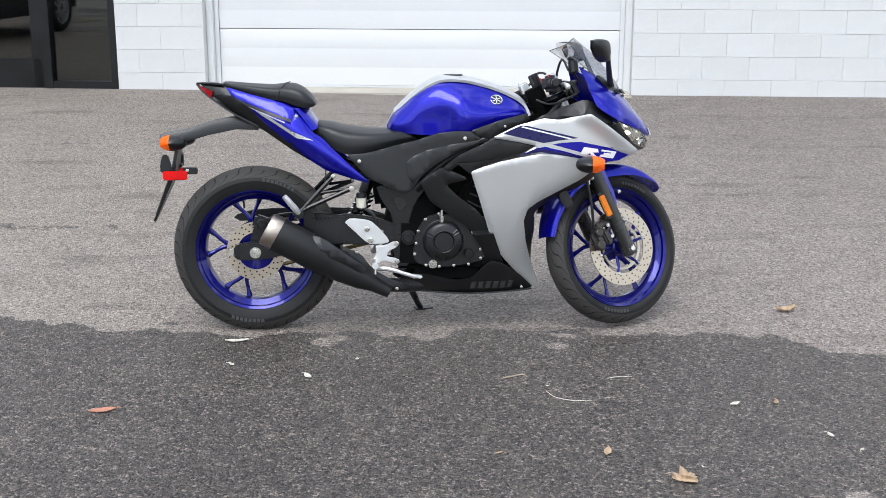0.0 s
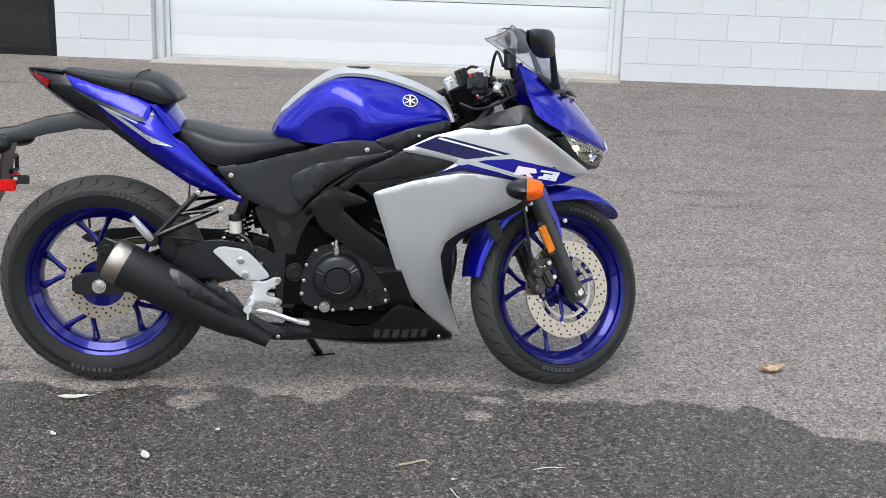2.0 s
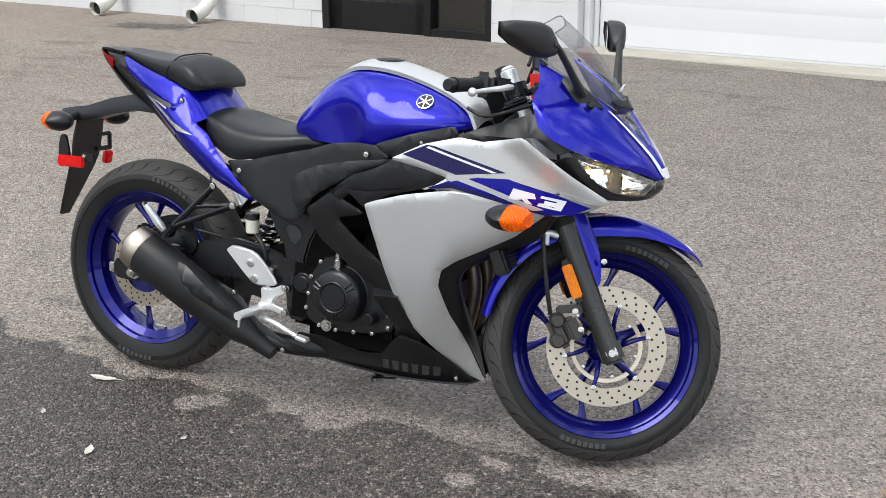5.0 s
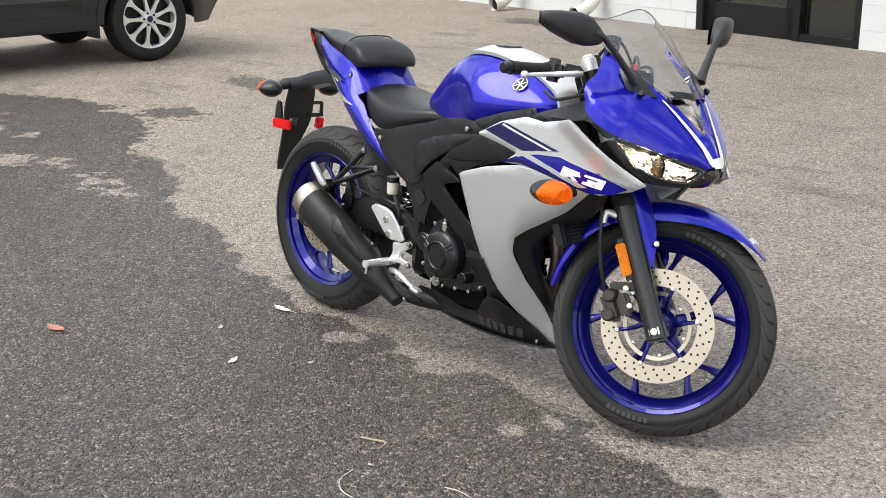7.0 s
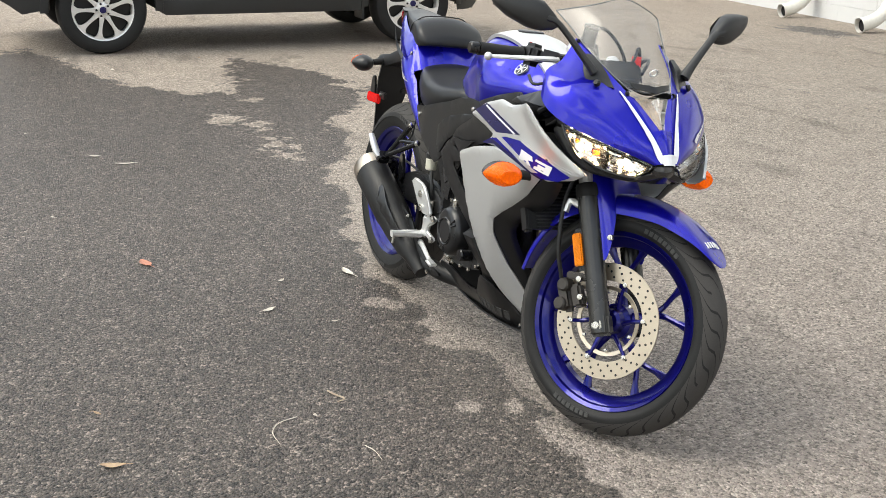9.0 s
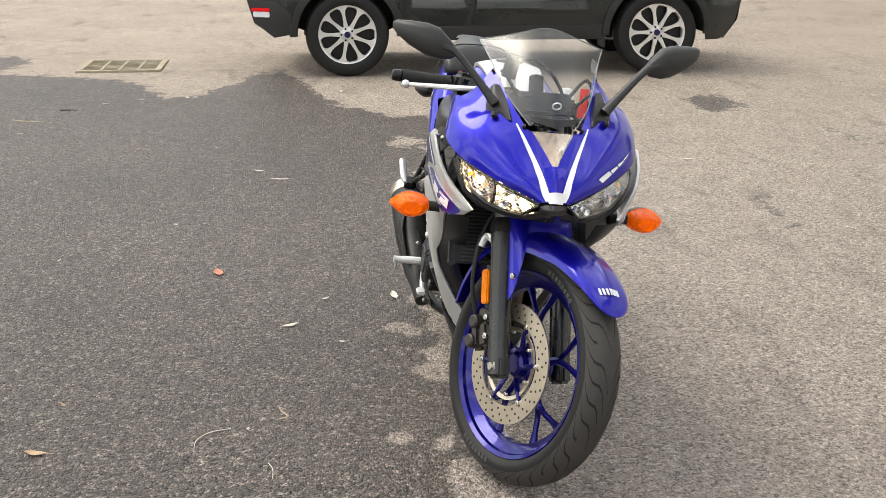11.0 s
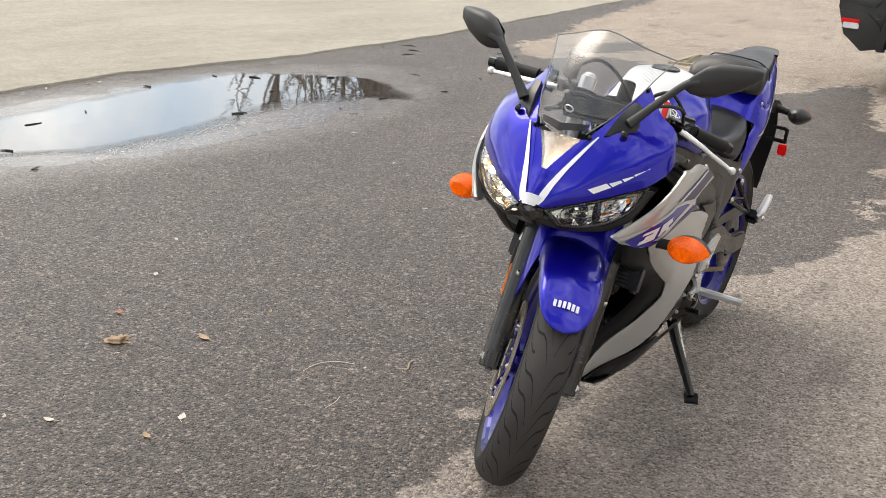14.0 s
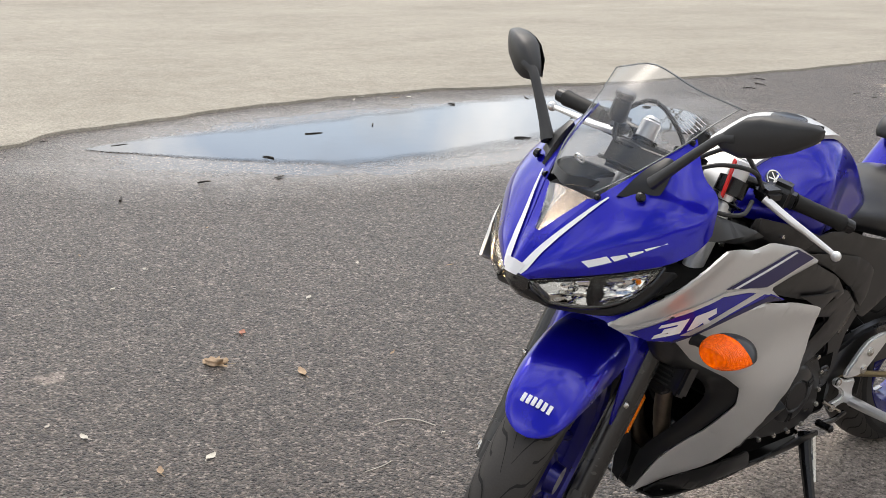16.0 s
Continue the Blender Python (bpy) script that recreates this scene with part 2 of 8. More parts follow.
    nt.links.new(ramp(nt, stone, [(0.16, 0.10), (0.45, 0.82), (0.74, 1.55), (0.93, 4.2)]), damp.inputs["Color2"])
    mix = nt.nodes.new("ShaderNodeMixRGB")
    nt.links.new(wet, mix.inputs["Fac"])
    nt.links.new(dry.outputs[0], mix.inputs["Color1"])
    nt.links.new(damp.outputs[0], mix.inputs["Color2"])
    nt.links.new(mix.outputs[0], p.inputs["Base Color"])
    # thin film of water round the puddle
    e = sums(nt, "SQRT", sums(nt, "ADD", sums(nt, "POWER", sums(nt, "DIVIDE", sums(nt, "ADD", x, 2.05), 2.35), 2.0), sums(nt, "POWER", sums(nt, "DIVIDE", sums(nt, "SUBTRACT", y, 0.62), 0.98), 2.0)))
    e = sums(nt, "ADD", e, sums(nt, "MULTIPLY", sums(nt, "SUBTRACT", noise_at(nt, 3.0, 5, 0.6), 0.5), 0.5))
    film = sums(nt, "DIVIDE", sums(nt, "SUBTRACT", 1.22, e), 0.42, True)
    rough = sums(nt, "SUBTRACT", 0.84, sums(nt, "MULTIPLY", wet, 0.36))
    nt.links.new(sums(nt, "SUBTRACT", rough, sums(nt, "MULTIPLY", film, 0.24)), p.inputs["Roughness"])
    hgt = sums(nt, "SUBTRACT", 1.0, sums(nt, "ADD", sums(nt, "MULTIPLY", v1.outputs["Distance"], 0.6), sums(nt, "MULTIPLY", v2.outputs["Distance"], 0.5)))
    bump(nt, sums(nt, "MULTIPLY", hgt, sums(nt, "SUBTRACT", 1.0, sums(nt, "MULTIPLY", film, 1.0))), 1.0, 0.0135, p)
    return m


def old_concrete():
    m, nt, p = shader("worn pale road surface")
    v1 = node(nt, "ShaderNodeTexVoronoi", Scale=120.0)
    co = nt.nodes.new("ShaderNodeTexCoord")
    nt.links.new(co.outputs["Object"], v1.inputs["Vector"])
    s1 = nt.nodes.new("ShaderNodeSeparateColor")
    nt.links.new(v1.outputs["Color"], s1.inputs[0])
    tone = sums(nt, "ADD", sums(nt, "MULTIPLY", noise_at(nt, 0.9, 7, 0.65, (0.5, 1.4, 1)), 0.6), sums(nt, "MULTIPLY", noise_at(nt, 9, 5, 0.65), 0.4))
    mul = nt.nodes.new("ShaderNodeMixRGB")
    mul.blend_type, mul.inputs["Fac"].default_value = "MULTIPLY", 1.0
    nt.links.new(ramp(nt, tone, [(0.32, (0.240, 0.215, 0.174)), (0.5, (0.305, 0.280, 0.230)), (0.68, (0.375, 0.345, 0.286))]), mul.inputs["Color1"])
    nt.links.new(ramp(nt, s1.outputs[0], [(0.0, 0.75), (0.6, 1.0), (1.0, 1.2)]), mul.inputs["Color2"])
    nt.links.new(mul.outputs[0], p.inputs["Base Color"])
    p.inputs["Roughness"].default_value = 0.9
    bump(nt, v1.outputs["Distance"], 0.4, 0.003, p)
    return m


def painted_block():
    """White masonry paint, each block slightly different, with rough grain and grime."""
    m, nt, p = shader("white masonry paint")
    ob = nt.nodes.new("ShaderNodeObjectInfo")
    stain = noise_at(nt, 1.6, 6, 0.65, None)
    tone = sums(nt, "ADD", sums(nt, "MULTIPLY", ob.outputs["Random"], 0.12), sums(nt, "MULTIPLY", stain, 0.88))
    nt.links.new(ramp(nt, tone, [(0.15, (0.56, 0.56, 0.545)), (0.5, (0.63, 0.63, 0.62)), (0.8, (0.68, 0.68, 0.675))]), p.inputs["Base Color"])
    p.inputs["Roughness"].default_value = 0.7
    bump(nt, sums(nt, "ADD", noise_at(nt, 55, 5, 0.65), sums(nt, "MULTIPLY", noise_at(nt, 7, 4, 0.6), 3.0)), 0.35, 0.006, p)
    return m


M_ASPHALT, M_ROAD, M_BLOCK = asphalt(), old_concrete(), painted_block()
M_SILL = surface("bare concrete", (0.42, 0.39, 0.33), 0.9, 0, 0.2, 4, 90, 0.5, 0.003)
M_SHUTTER = surface("white enamelled steel", (0.66, 0.66, 0.66), 0.45, 0, 0.03, 1.5, 40)
M_JAMB = surface("white painted jamb", (0.66, 0.67, 0.67), 0.55, 0, 0.05, 3, 60, 0.15)
M_DOORFRAME = surface("black anodised aluminium", (0.012, 0.012, 0.013), 0.35, 0.2, 0.2, 6, 80)
# room surfaces share one dark colour that makes the inside look unlit
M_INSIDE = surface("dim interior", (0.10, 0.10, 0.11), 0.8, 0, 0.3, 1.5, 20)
M_SHOPGLASS = clear("shop glass", (0.55, 0.60, 0.60), 0.06, 0.01)
M_PIPE = surface("white painted downpipe", (0.70, 0.68, 0.62), 0.5, 0, 0.12, 9, 60)
M_BLUE = flake_paint("blue metallic lacquer", (0.0062, 0.0045, 0.34), 0.55, 0.30, 0.85)
M_RIMBLUE = flake_paint("blue metallic wheel enamel", (0.004, 0.0035, 0.135), 0.6, 0.30, 0.7)
M_SILVER = surface("matt silver lacquer", (0.62, 0.62, 0.61), 0.40, 0.60, 0.04, 5, 300, 0, 0.001, 0.15, 0.3, 0.5, 0.04)
M_SILVERGLOSS = surface("silver decal", (0.62, 0.62, 0.62), 0.3, 0.5, 0.04, 6, 300, 0, 0.001, 0.6)
M_WHITE = surface("white decal", (0.78, 0.78, 0.80), 0.3, 0, 0.03, 6, 200, 0, 0.001, 0.5)
M_NAVY = surface("dark blue decal", (0.004, 0.003, 0.070), 0.30, 0.1, 0.06, 6, 200, 0, 0.001, 0.15)
M_BLACK = surface("moulded black plastic", (0.0075, 0.0075, 0.008), 0.36, 0, 0.2, 7, 500, 0.12, 0.0004, 0, 0, 0.48)
M_GLOSSBLACK = surface("gloss black plastic", (0.008, 0.008, 0.009), 0.15, 0, 0.1, 7, 300, 0, 0.001, 0.5)
M_SATIN = surface("satin black metal", (0.006, 0.006, 0.007), 0.27, 0.1, 0.15, 9, 300, 0, 0.001, 0, 0, 0.45)
M_CASE = surface("black engine paint", (0.010, 0.010, 0.011), 0.30, 0.15, 0.2, 12, 400, 0.2, 0.0006, 0, 0, 0.5)
# near-black puts the shade of deep gaps into the colour of inner parts
M_SHADEBLACK = surface("near-black, shade put in colour", (0.002, 0.002, 0.002), 0.75, 0, 0.3, 12, 200, 0, 0.001, 0, 0, 0.08)
M_VINYL = surface("black seat vinyl", (0.011, 0.011, 0.012), 0.36, 0, 0.15, 6, 700, 0.10, 0.0004, 0, 0, 0.38)
M_RUBBER = surface("tyre rubber", (0.016, 0.0158, 0.0155), 0.60, 0, 0.25, 9, 300, 0.3, 0.0008, 0, 0, 0.25)
M_TREAD = surface("dusty tread rubber", (0.038, 0.035, 0.032), 0.75, 0, 0.25, 14, 300, 0.3, 0.0008)
M_GROOVE = surface("dark groove strip", (0.012, 0.0115, 0.011), 0.95, 0, 0.2, 9, 200)
M_TYREMARK = surface("raised tyre marking", (0.042, 0.041, 0.039), 0.7, 0, 0.2, 20, 200)
M_FORK = surface("dark grey fork paint", (0.055, 0.054, 0.052), 0.26, 0.6, 0.15, 9, 300)
M_ALU = surface("cast aluminium", (0.74, 0.74, 0.73), 0.34, 0.65, 0.08, 14, 300, 0.1, 0.0005)
M_CHROME = surface("bright plated steel", (0.75, 0.74, 0.70), 0.14, 1.0, 0.06, 10, 200)
M_STEEL = surface("zinc plated bolt", (0.62, 0.60, 0.55), 0.26, 1.0, 0.12, 30, 300)
M_CALIPER = surface("dark bronze caliper paint", (0.055, 0.048, 0.042), 0.42, 0.4, 0.15, 20, 300)
M_DISC = surface("ground brake steel", (0.54, 0.465, 0.365), 0.33, 0.9, 0.10, 20, 500)
M_HOLE = surface("dark hole face", (0.012, 0.012, 0.012), 0.7)
M_PIPEBLACK = surface("black heat paint", (0.018, 0.018, 0.018), 0.44, 0.2, 0.2, 8, 400, 0.2, 0.0006, 0, 0, 0.30)
M_TIP = surface("brushed steel end cap", (0.48, 0.42, 0.35), 0.35, 1.0, 0.15, 10, 400)
M_CHAIN = surface("gold drive chain", (0.26, 0.20, 0.10), 0.4, 0.8, 0.25, 40, 300)
# front signals are lit; the rear ones share the glow without a lamp
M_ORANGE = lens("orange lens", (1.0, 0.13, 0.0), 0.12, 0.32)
# both reflectors get a faint glow in the material, with no lamp behind
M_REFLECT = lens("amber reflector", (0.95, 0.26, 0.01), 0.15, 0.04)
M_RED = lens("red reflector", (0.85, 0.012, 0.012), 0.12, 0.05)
M_TAILRED = lens("dark red tail lens", (0.30, 0.006, 0.01), 0.08)
M_SCREEN = clear("smoked windscreen", (0.82, 0.83, 0.84), 0.075, 0.26, 0.35)
M_LAMPBACK = surface("warm lamp reflector", (0.86, 0.66, 0.53), 0.16, 0.85, 0.25, 60, 300, 0.5, 0.003)
M_SCREENEDGE = surface("polished screen edge", (0.16, 0.17, 0.17), 0.15, 0, 0.2, 20, 100, 0, 0.001, 0.5)
M_LENS = clear("clear lamp lens", (0.96, 0.96, 0.95), 0.0, 0.01, 0.4)
M_MIRROR = surface("mirror", (0.8, 0.8, 0.8), 0.02, 1.0, 0.01, 3, 50, 0, 0.001, 0, 0, 0.5, 0.0)
M_REFLECTOR = surface("lamp reflector", (0.92, 0.92, 0.92), 0.07, 1.0, 0.05, 10, 60)
M_HOSE = surface("rubber hose", (0.012, 0.012, 0.012), 0.5, 0, 0.2, 20, 200)
M_FLUID = surface("milky reservoir", (0.62, 0.60, 0.50), 0.35, 0, 0.08, 20, 100)
M_FIN = surface("radiator fins", (0.03, 0.03, 0.03), 0.45, 0.4, 0.2, 30, 300)
M_FINEDGE = surface("radiator fin edges", (0.09, 0.09, 0.09), 0.4, 0.6, 0.2, 30, 300)
M_COPPER = surface("exhaust header", (0.16, 0.13, 0.10), 0.4, 0.9, 0.3, 12, 100)
M_REDTAG = surface("red tag", (0.75, 0.02, 0.02), 0.5)
M_CARPAINT = flake_paint("dark green grey car paint", (0.016, 0.020, 0.020), 0.3, 0.3)
M_CARGLASS = surface("tinted car glass", (0.010, 0.012, 0.012), 0.05, 0, 0.1)
M_TAILPALE = surface("pale tail lamp lens", (0.52, 0.50, 0.45), 0.12, 0.1, 0.25, 25, 120)
M_CLADDING = surface("grey black cladding", (0.018, 0.018, 0.018), 0.5, 0, 0.15, 5, 300, 0.2, 0.0006)
M_CARRIM = surface("machined alloy", (0.72, 0.71, 0.69), 0.34, 0.6, 0.06, 9, 200)
M_RIMDARK = surface("dark alloy pocket", (0.018, 0.018, 0.018), 0.4, 0.6)
M_IRON = surface("drain iron", (0.36, 0.31, 0.22), 0.7, 0.3, 0.35, 14, 90, 0.5, 0.003)
# near-black puts the shade of hollows and undersides into the colour
M_HOLLOWSHADE = surface("near-black hollow", (0.012, 0.011, 0.010), 0.9)
M_LEAFTAN = surface("dry tan leaf", (0.42, 0.30, 0.19), 0.8, 0, 0.35, 40, 200, 0.5, 0.002)
M_LEAFPALE = surface("bleached leaf", (0.62, 0.58, 0.50), 0.8, 0, 0.2, 60, 300, 0.4, 0.001)
M_LEAFRED = surface("reddish leaf", (0.45, 0.20, 0.13), 0.8, 0, 0.3, 60, 300, 0.4, 0.001)
M_TWIG = surface("dry twig", (0.40, 0.33, 0.24), 0.8, 0, 0.3, 60, 300, 0.4, 0.001)
M_TWIGDARK = surface("dark wet twig", (0.03, 0.025, 0.02), 0.7, 0, 0.3, 60, 300, 0.4, 0.001)
M_GLOW = bpy.data.materials.new("lit bulb")
M_GLOW.use_nodes = True
glow_p = M_GLOW.node_tree.nodes["Principled BSDF"]
glow_p.inputs["Emission Color"].default_value, glow_p.inputs["Emission Strength"].default_value = (1.0, 0.66, 0.30, 1), 330.0

# ---- mesh helpers ----
def finish(name, bm, material, parent=None, label="", m=None, sharp=35):
    """Link a bmesh as one mesh object."""
    bmesh.ops.recalc_face_normals(bm, faces=bm.faces)
    if m is not None:
        bmesh.ops.transform(bm, matrix=m, verts=bm.verts)
    me = bpy.data.meshes.new(name)
    bm.to_mesh(me)
    bm.free()
    mats = material if isinstance(material, (list, tuple)) else [material]
    for k in mats:
        me.materials.append(k)
    for f in me.polygons:
        f.use_smooth = True
    me.set_sharp_from_angle(angle=radians(sharp))
    ob = new(name, me)
    ob.parent = parent
    return tagged(ob, label=label)


def part(name, bm, material, parent, label="", m=None, sharp=35):
    return finish(name, bm, material, parent, label, m, sharp)


def thing(name, m, label, category, group="", kind=""):
    """An empty at a thing's base, to which its parts are tied."""
    ob = new(name)
    ob.empty_display_size = 0.1
    ob.matrix_world = m
    return tagged(ob, label, category, group, kind)


def join(*bms):
    """Add all later bmeshes to the first."""
    out = bms[0]
    for b in bms[1:]:
        me = bpy.data.meshes.new("tmp")
        b.to_mesh(me)
        b.free()
        out.from_mesh(me)
        bpy.data.meshes.remove(me)
    return out


def box(size, at=(0, 0, 0), rot=(0, 0, 0), bevel=0.0, seg=2):
    bm = bmesh.new()
    bmesh.ops.create_cube(bm, size=1.0)
    bmesh.ops.scale(bm, vec=size, verts=bm.verts)
    if bevel:
        bmesh.ops.bevel(bm, geom=bm.edges[:], offset=bevel, segments=seg, affect="EDGES", clamp_overlap=True)
    bmesh.ops.transform(bm, matrix=pose(*at, *rot), verts=bm.verts)
    return bm


def lathe(profile, n=48, closed=False, at=(0, 0, 0)):
    """Turn (radius, y) pairs about the y axis."""
    bm = bmesh.new()
    rows = []
    for k in range(n):
        a = 2 * math.pi * k / n
        rows.append([bm.verts.new((at[0] + r * math.cos(a), at[1] + y, at[2] + r * math.sin(a))) for r, y in profile])
    last = len(profile) if closed else len(profile) - 1
    for k in range(n):
        a, b = rows[k], rows[(k + 1) % n]
        for i in range(last):
            j = (i + 1) % len(profile)
            bm.faces.new((a[i], a[j], b[j], b[i]))
    if not closed:
        for i in (0, -1):
            if profile[i][0] < 1e-5:
                continue
    bmesh.ops.remove_doubles(bm, verts=bm.verts, dist=1e-6)
    return bm


def rounded(points, steps=4):
    """Catmull-Rom through the points."""
    p = [Vector(q) for q in points]
    p = [2 * p[0] - p[1]] + p + [2 * p[-1] - p[-2]]
    out = []
    for i in range(1, len(p) - 2):
        for k in range(steps):
            t = k / steps
            a, b, c, d = p[i - 1], p[i], p[i + 1], p[i + 2]
            out.append(0.5 * ((2 * b) + (c - a) * t + (2 * a - 5 * b + 4 * c - d) * t * t + (3 * b - a - 3 * c + d) * t ** 3))
    out.append(p[-2])
    return out


def tube(points, radius, n=10, steps=4, caps=True, squash=1.0):
    """A round bar along a smooth path; radius may be a list of one value a point."""
    path = rounded(points, steps) if steps > 1 else [Vector(q) for q in points]
    radii = radius if isinstance(radius, (list, tuple)) else [radius] * len(points)
    rr = list(np.interp(np.linspace(0, len(points) - 1, len(path)), range(len(points)), radii))
    bm = bmesh.new()
    rings, side = [], None
    for i, q in enumerate(path):
        d = (path[min(i + 1, len(path) - 1)] - path[max(i - 1, 0)]).normalized()
        if side is None:
            side = d.cross(Vector((0.31, 0.17, 0.93))).normalized()
        side = (side - d * side.dot(d)).normalized()
        up = d.cross(side)
        rings.append([bm.verts.new(q + (side * math.cos(2 * math.pi * k / n) + up * math.sin(2 * math.pi * k / n) * squash) * rr[i]) for k in range(n)])
    for a, b in zip(rings, rings[1:]):
        for k in range(n):
            bm.faces.new((a[k], a[(k + 1) % n], b[(k + 1) % n], b[k]))
    if caps:
        bm.faces.new(rings[0][::-1])
        bm.faces.new(rings[-1])
    return bm


def rod(a, b, r, r2=None, n=16, chamfer=0.0):
    """A straight round bar from a to b with chamfered ends."""
    a, b = Vector(a), Vector(b)
    r2 = r if r2 is None else r2
    length = (b - a).length
    c = min(chamfer, length / 3)
    prof = [(0, 0), (r - c, 0), (r, c), (r2, length - c), (r2 - c, length), (0, length)] if c else [(0, 0), (r, 0), (r2, length), (0, length)]
    bm = lathe(prof, n)
    q = (b - a).to_track_quat("Y", "Z").to_matrix().to_4x4()
    bmesh.ops.transform(bm, matrix=Matrix.Translation(a) @ q, verts=bm.verts)
    return bm


def soft(poly, rounds=2, cut=0.22):
    """Cut the corners of an outline."""
    p = [Vector(q).to_2d() if len(q) > 2 else Vector(q) for q in poly]
    for _ in range(rounds):
        out = []
        for i, a in enumerate(p):
            b = p[(i + 1) % len(p)]
            out += [a + (b - a) * cut, b - (b - a) * cut]
        p = out
    return [tuple(q) for q in p]


def outline(poly, rim=0.0):
    bm = bmesh.new()
    f = bm.faces.new([bm.verts.new((x, 0, z)) for x, z in poly])
    if rim:
        bmesh.ops.inset_region(bm, faces=[f], thickness=rim, use_even_offset=False)
    bmesh.ops.triangulate(bm, faces=[q for q in bm.faces if len(q.verts) > 4], ngon_method="BEAUTY")
    return bm


def panel(poly, depth, side=-1, thick=0.004, step=0.03, roll=0.0, lift=0.0):
    """A sheet with the outline poly in x and z, bulged sideways to depth(x, z), with thickness and rolled edges."""
    bm = outline(poly, roll * 1.3)
    xs, zs = [q[0] for q in poly], [q[1] for q in poly]
    for axis, lo, hi in ((0, min(xs), max(xs)), (2, min(zs), max(zs))):
        k = lo + step
        while k < hi:
            co, no = [0, 0, 0], [0, 0, 0]
            co[axis], no[axis] = k, 1
            bmesh.ops.bisect_plane(bm, geom=bm.verts[:] + bm.edges[:] + bm.faces[:], plane_co=co, plane_no=no, dist=1e-5)
            k += step
    bmesh.ops.remove_doubles(bm, verts=bm.verts, dist=1e-4)
    edge = np.array(poly)
    run = np.roll(edge, -1, axis=0) - edge
    size = (run ** 2).sum(axis=1) + 1e-12
    for v in bm.verts:
        sink = 0.0
        if roll:
            to = np.array((v.co.x, v.co.z)) - edge
            along_ = np.clip((to * run).sum(axis=1) / size, 0, 1)
            near = math.sqrt(((to - run * along_[:, None]) ** 2).sum(axis=1).min())
            sink = roll * max(0.0, 1 - near / (1.3 * roll))
        v.co.y = side * (depth(v.co.x, v.co.z) + lift - sink)
    bm.normal_update()
    if sum(f.normal.y * f.calc_area() for f in bm.faces) * side < 0:
        bmesh.ops.reverse_faces(bm, faces=bm.faces[:])
    if thick:
        # inner skin, set back square to the sheet
        bm.normal_update()
        old = bm.verts[:]
        twin = {v: bm.verts.new(v.co - v.normal * thick) for v in old}
        for f in bm.faces[:]:
            bm.faces.new([twin[v] for v in reversed(f.verts)])
        for e in [e for e in bm.edges if e.is_boundary and e.verts[0] in twin and e.verts[1] in twin]:
            a, b = e.verts
            try:
                bm.faces.new((b, a, twin[a], twin[b]))
            except ValueError:
                pass
    return bm


def plate(poly, y0, y1, bevel=0.002):
    """A flat plate with the outline poly in x and z, from y0 to y1."""
    bm = bmesh.new()
    f = bm.faces.new([bm.verts.new((x, y0, z)) for x, z in poly])
    top = bmesh.ops.extrude_face_region(bm, geom=[f])
    bmesh.ops.translate(bm, vec=(0, y1 - y0, 0), verts=[v for v in top["geom"] if isinstance(v, bmesh.types.BMVert)])
    bmesh.ops.recalc_face_normals(bm, faces=bm.faces)
    if bevel:
        edges = [e for e in bm.edges if abs(e.verts[0].co.y - e.verts[1].co.y) < 1e-6]
        bmesh.ops.bevel(bm, geom=edges, offset=bevel, segments=2, affect="EDGES", clamp_overlap=True)
    bmesh.ops.triangulate(bm, faces=[f for f in bm.faces if len(f.verts) > 4])
    return bm


def loft(rings, closed=True, caps=True):
    """A skin over rings of equal length."""
    bm = bmesh.new()
    rows = [[bm.verts.new(q) for q in r] for r in rings]
    n = len(rows[0])
    for a, b in zip(rows, rows[1:]):
        for k in range(n if closed else n - 1):
            bm.faces.new((a[k], a[(k + 1) % n], b[(k + 1) % n], b[k]))
    if caps and closed:
        bm.faces.new(rows[0][::-1])
        bm.faces.new(rows[-1])
    bmesh.ops.remove_doubles(bm, verts=bm.verts, dist=1e-5)
    return bm


def smooth_rows(rows, steps=3):
    """Fill in rows of points along and across by smooth curves."""
    across = [rounded(r, steps) for r in rows]
    cols = [rounded([r[i] for r in across], steps) for i in range(len(across[0]))]
    return [[c[j] for c in cols] for j in range(len(cols[0]))]


def sheet(rows, thick=0.004, steps=3, lift=0.0, flip=False):
    """A smooth sheet through a grid of points, with thickness."""
    g = smooth_rows(rows, steps)
    bm = loft(g, closed=False)
    bmesh.ops.recalc_face_normals(bm, faces=bm.faces)
    bm.normal_update()
    if flip:
        bmesh.ops.reverse_faces(bm, faces=bm.faces[:])
        bm.normal_update()
    if lift:
        for v in bm.verts:
            v.co += v.normal * lift
        bm.normal_update()
    if thick:
        old = bm.verts[:]
        twin = {v: bm.verts.new(v.co - v.normal * thick) for v in old}
        edges = [e for e in bm.edges if e.is_boundary]
        for f in bm.faces[:]:
            bm.faces.new([twin[v] for v in reversed(f.verts)])
        for e in edges:
            a, b = e.verts
            bm.faces.new((b, a, twin[a], twin[b]))
    return bm


def mirrored(bm):
    b = bm.copy()
    bmesh.ops.scale(b, vec=(1, -1, 1), verts=b.verts)
    bmesh.ops.reverse_faces(b, faces=b.faces[:])
    return b


def spin(bm, angle, at=(0, 0, 0)):
    """A copy turned about the y axis through a point."""
    b = bm.copy()
    m = Matrix.Translation(at) @ Matrix.Rotation(angle, 4, "Y") @ Matrix.Translation(-Vector(at))
    bmesh.ops.transform(b, matrix=m, verts=b.verts)
    return b

# ---- ground ----
def ease(v, a, b):
    t = min(1.0, max(0.0, (v - a) / (b - a)))
    return t * t * (3 - 2 * t)


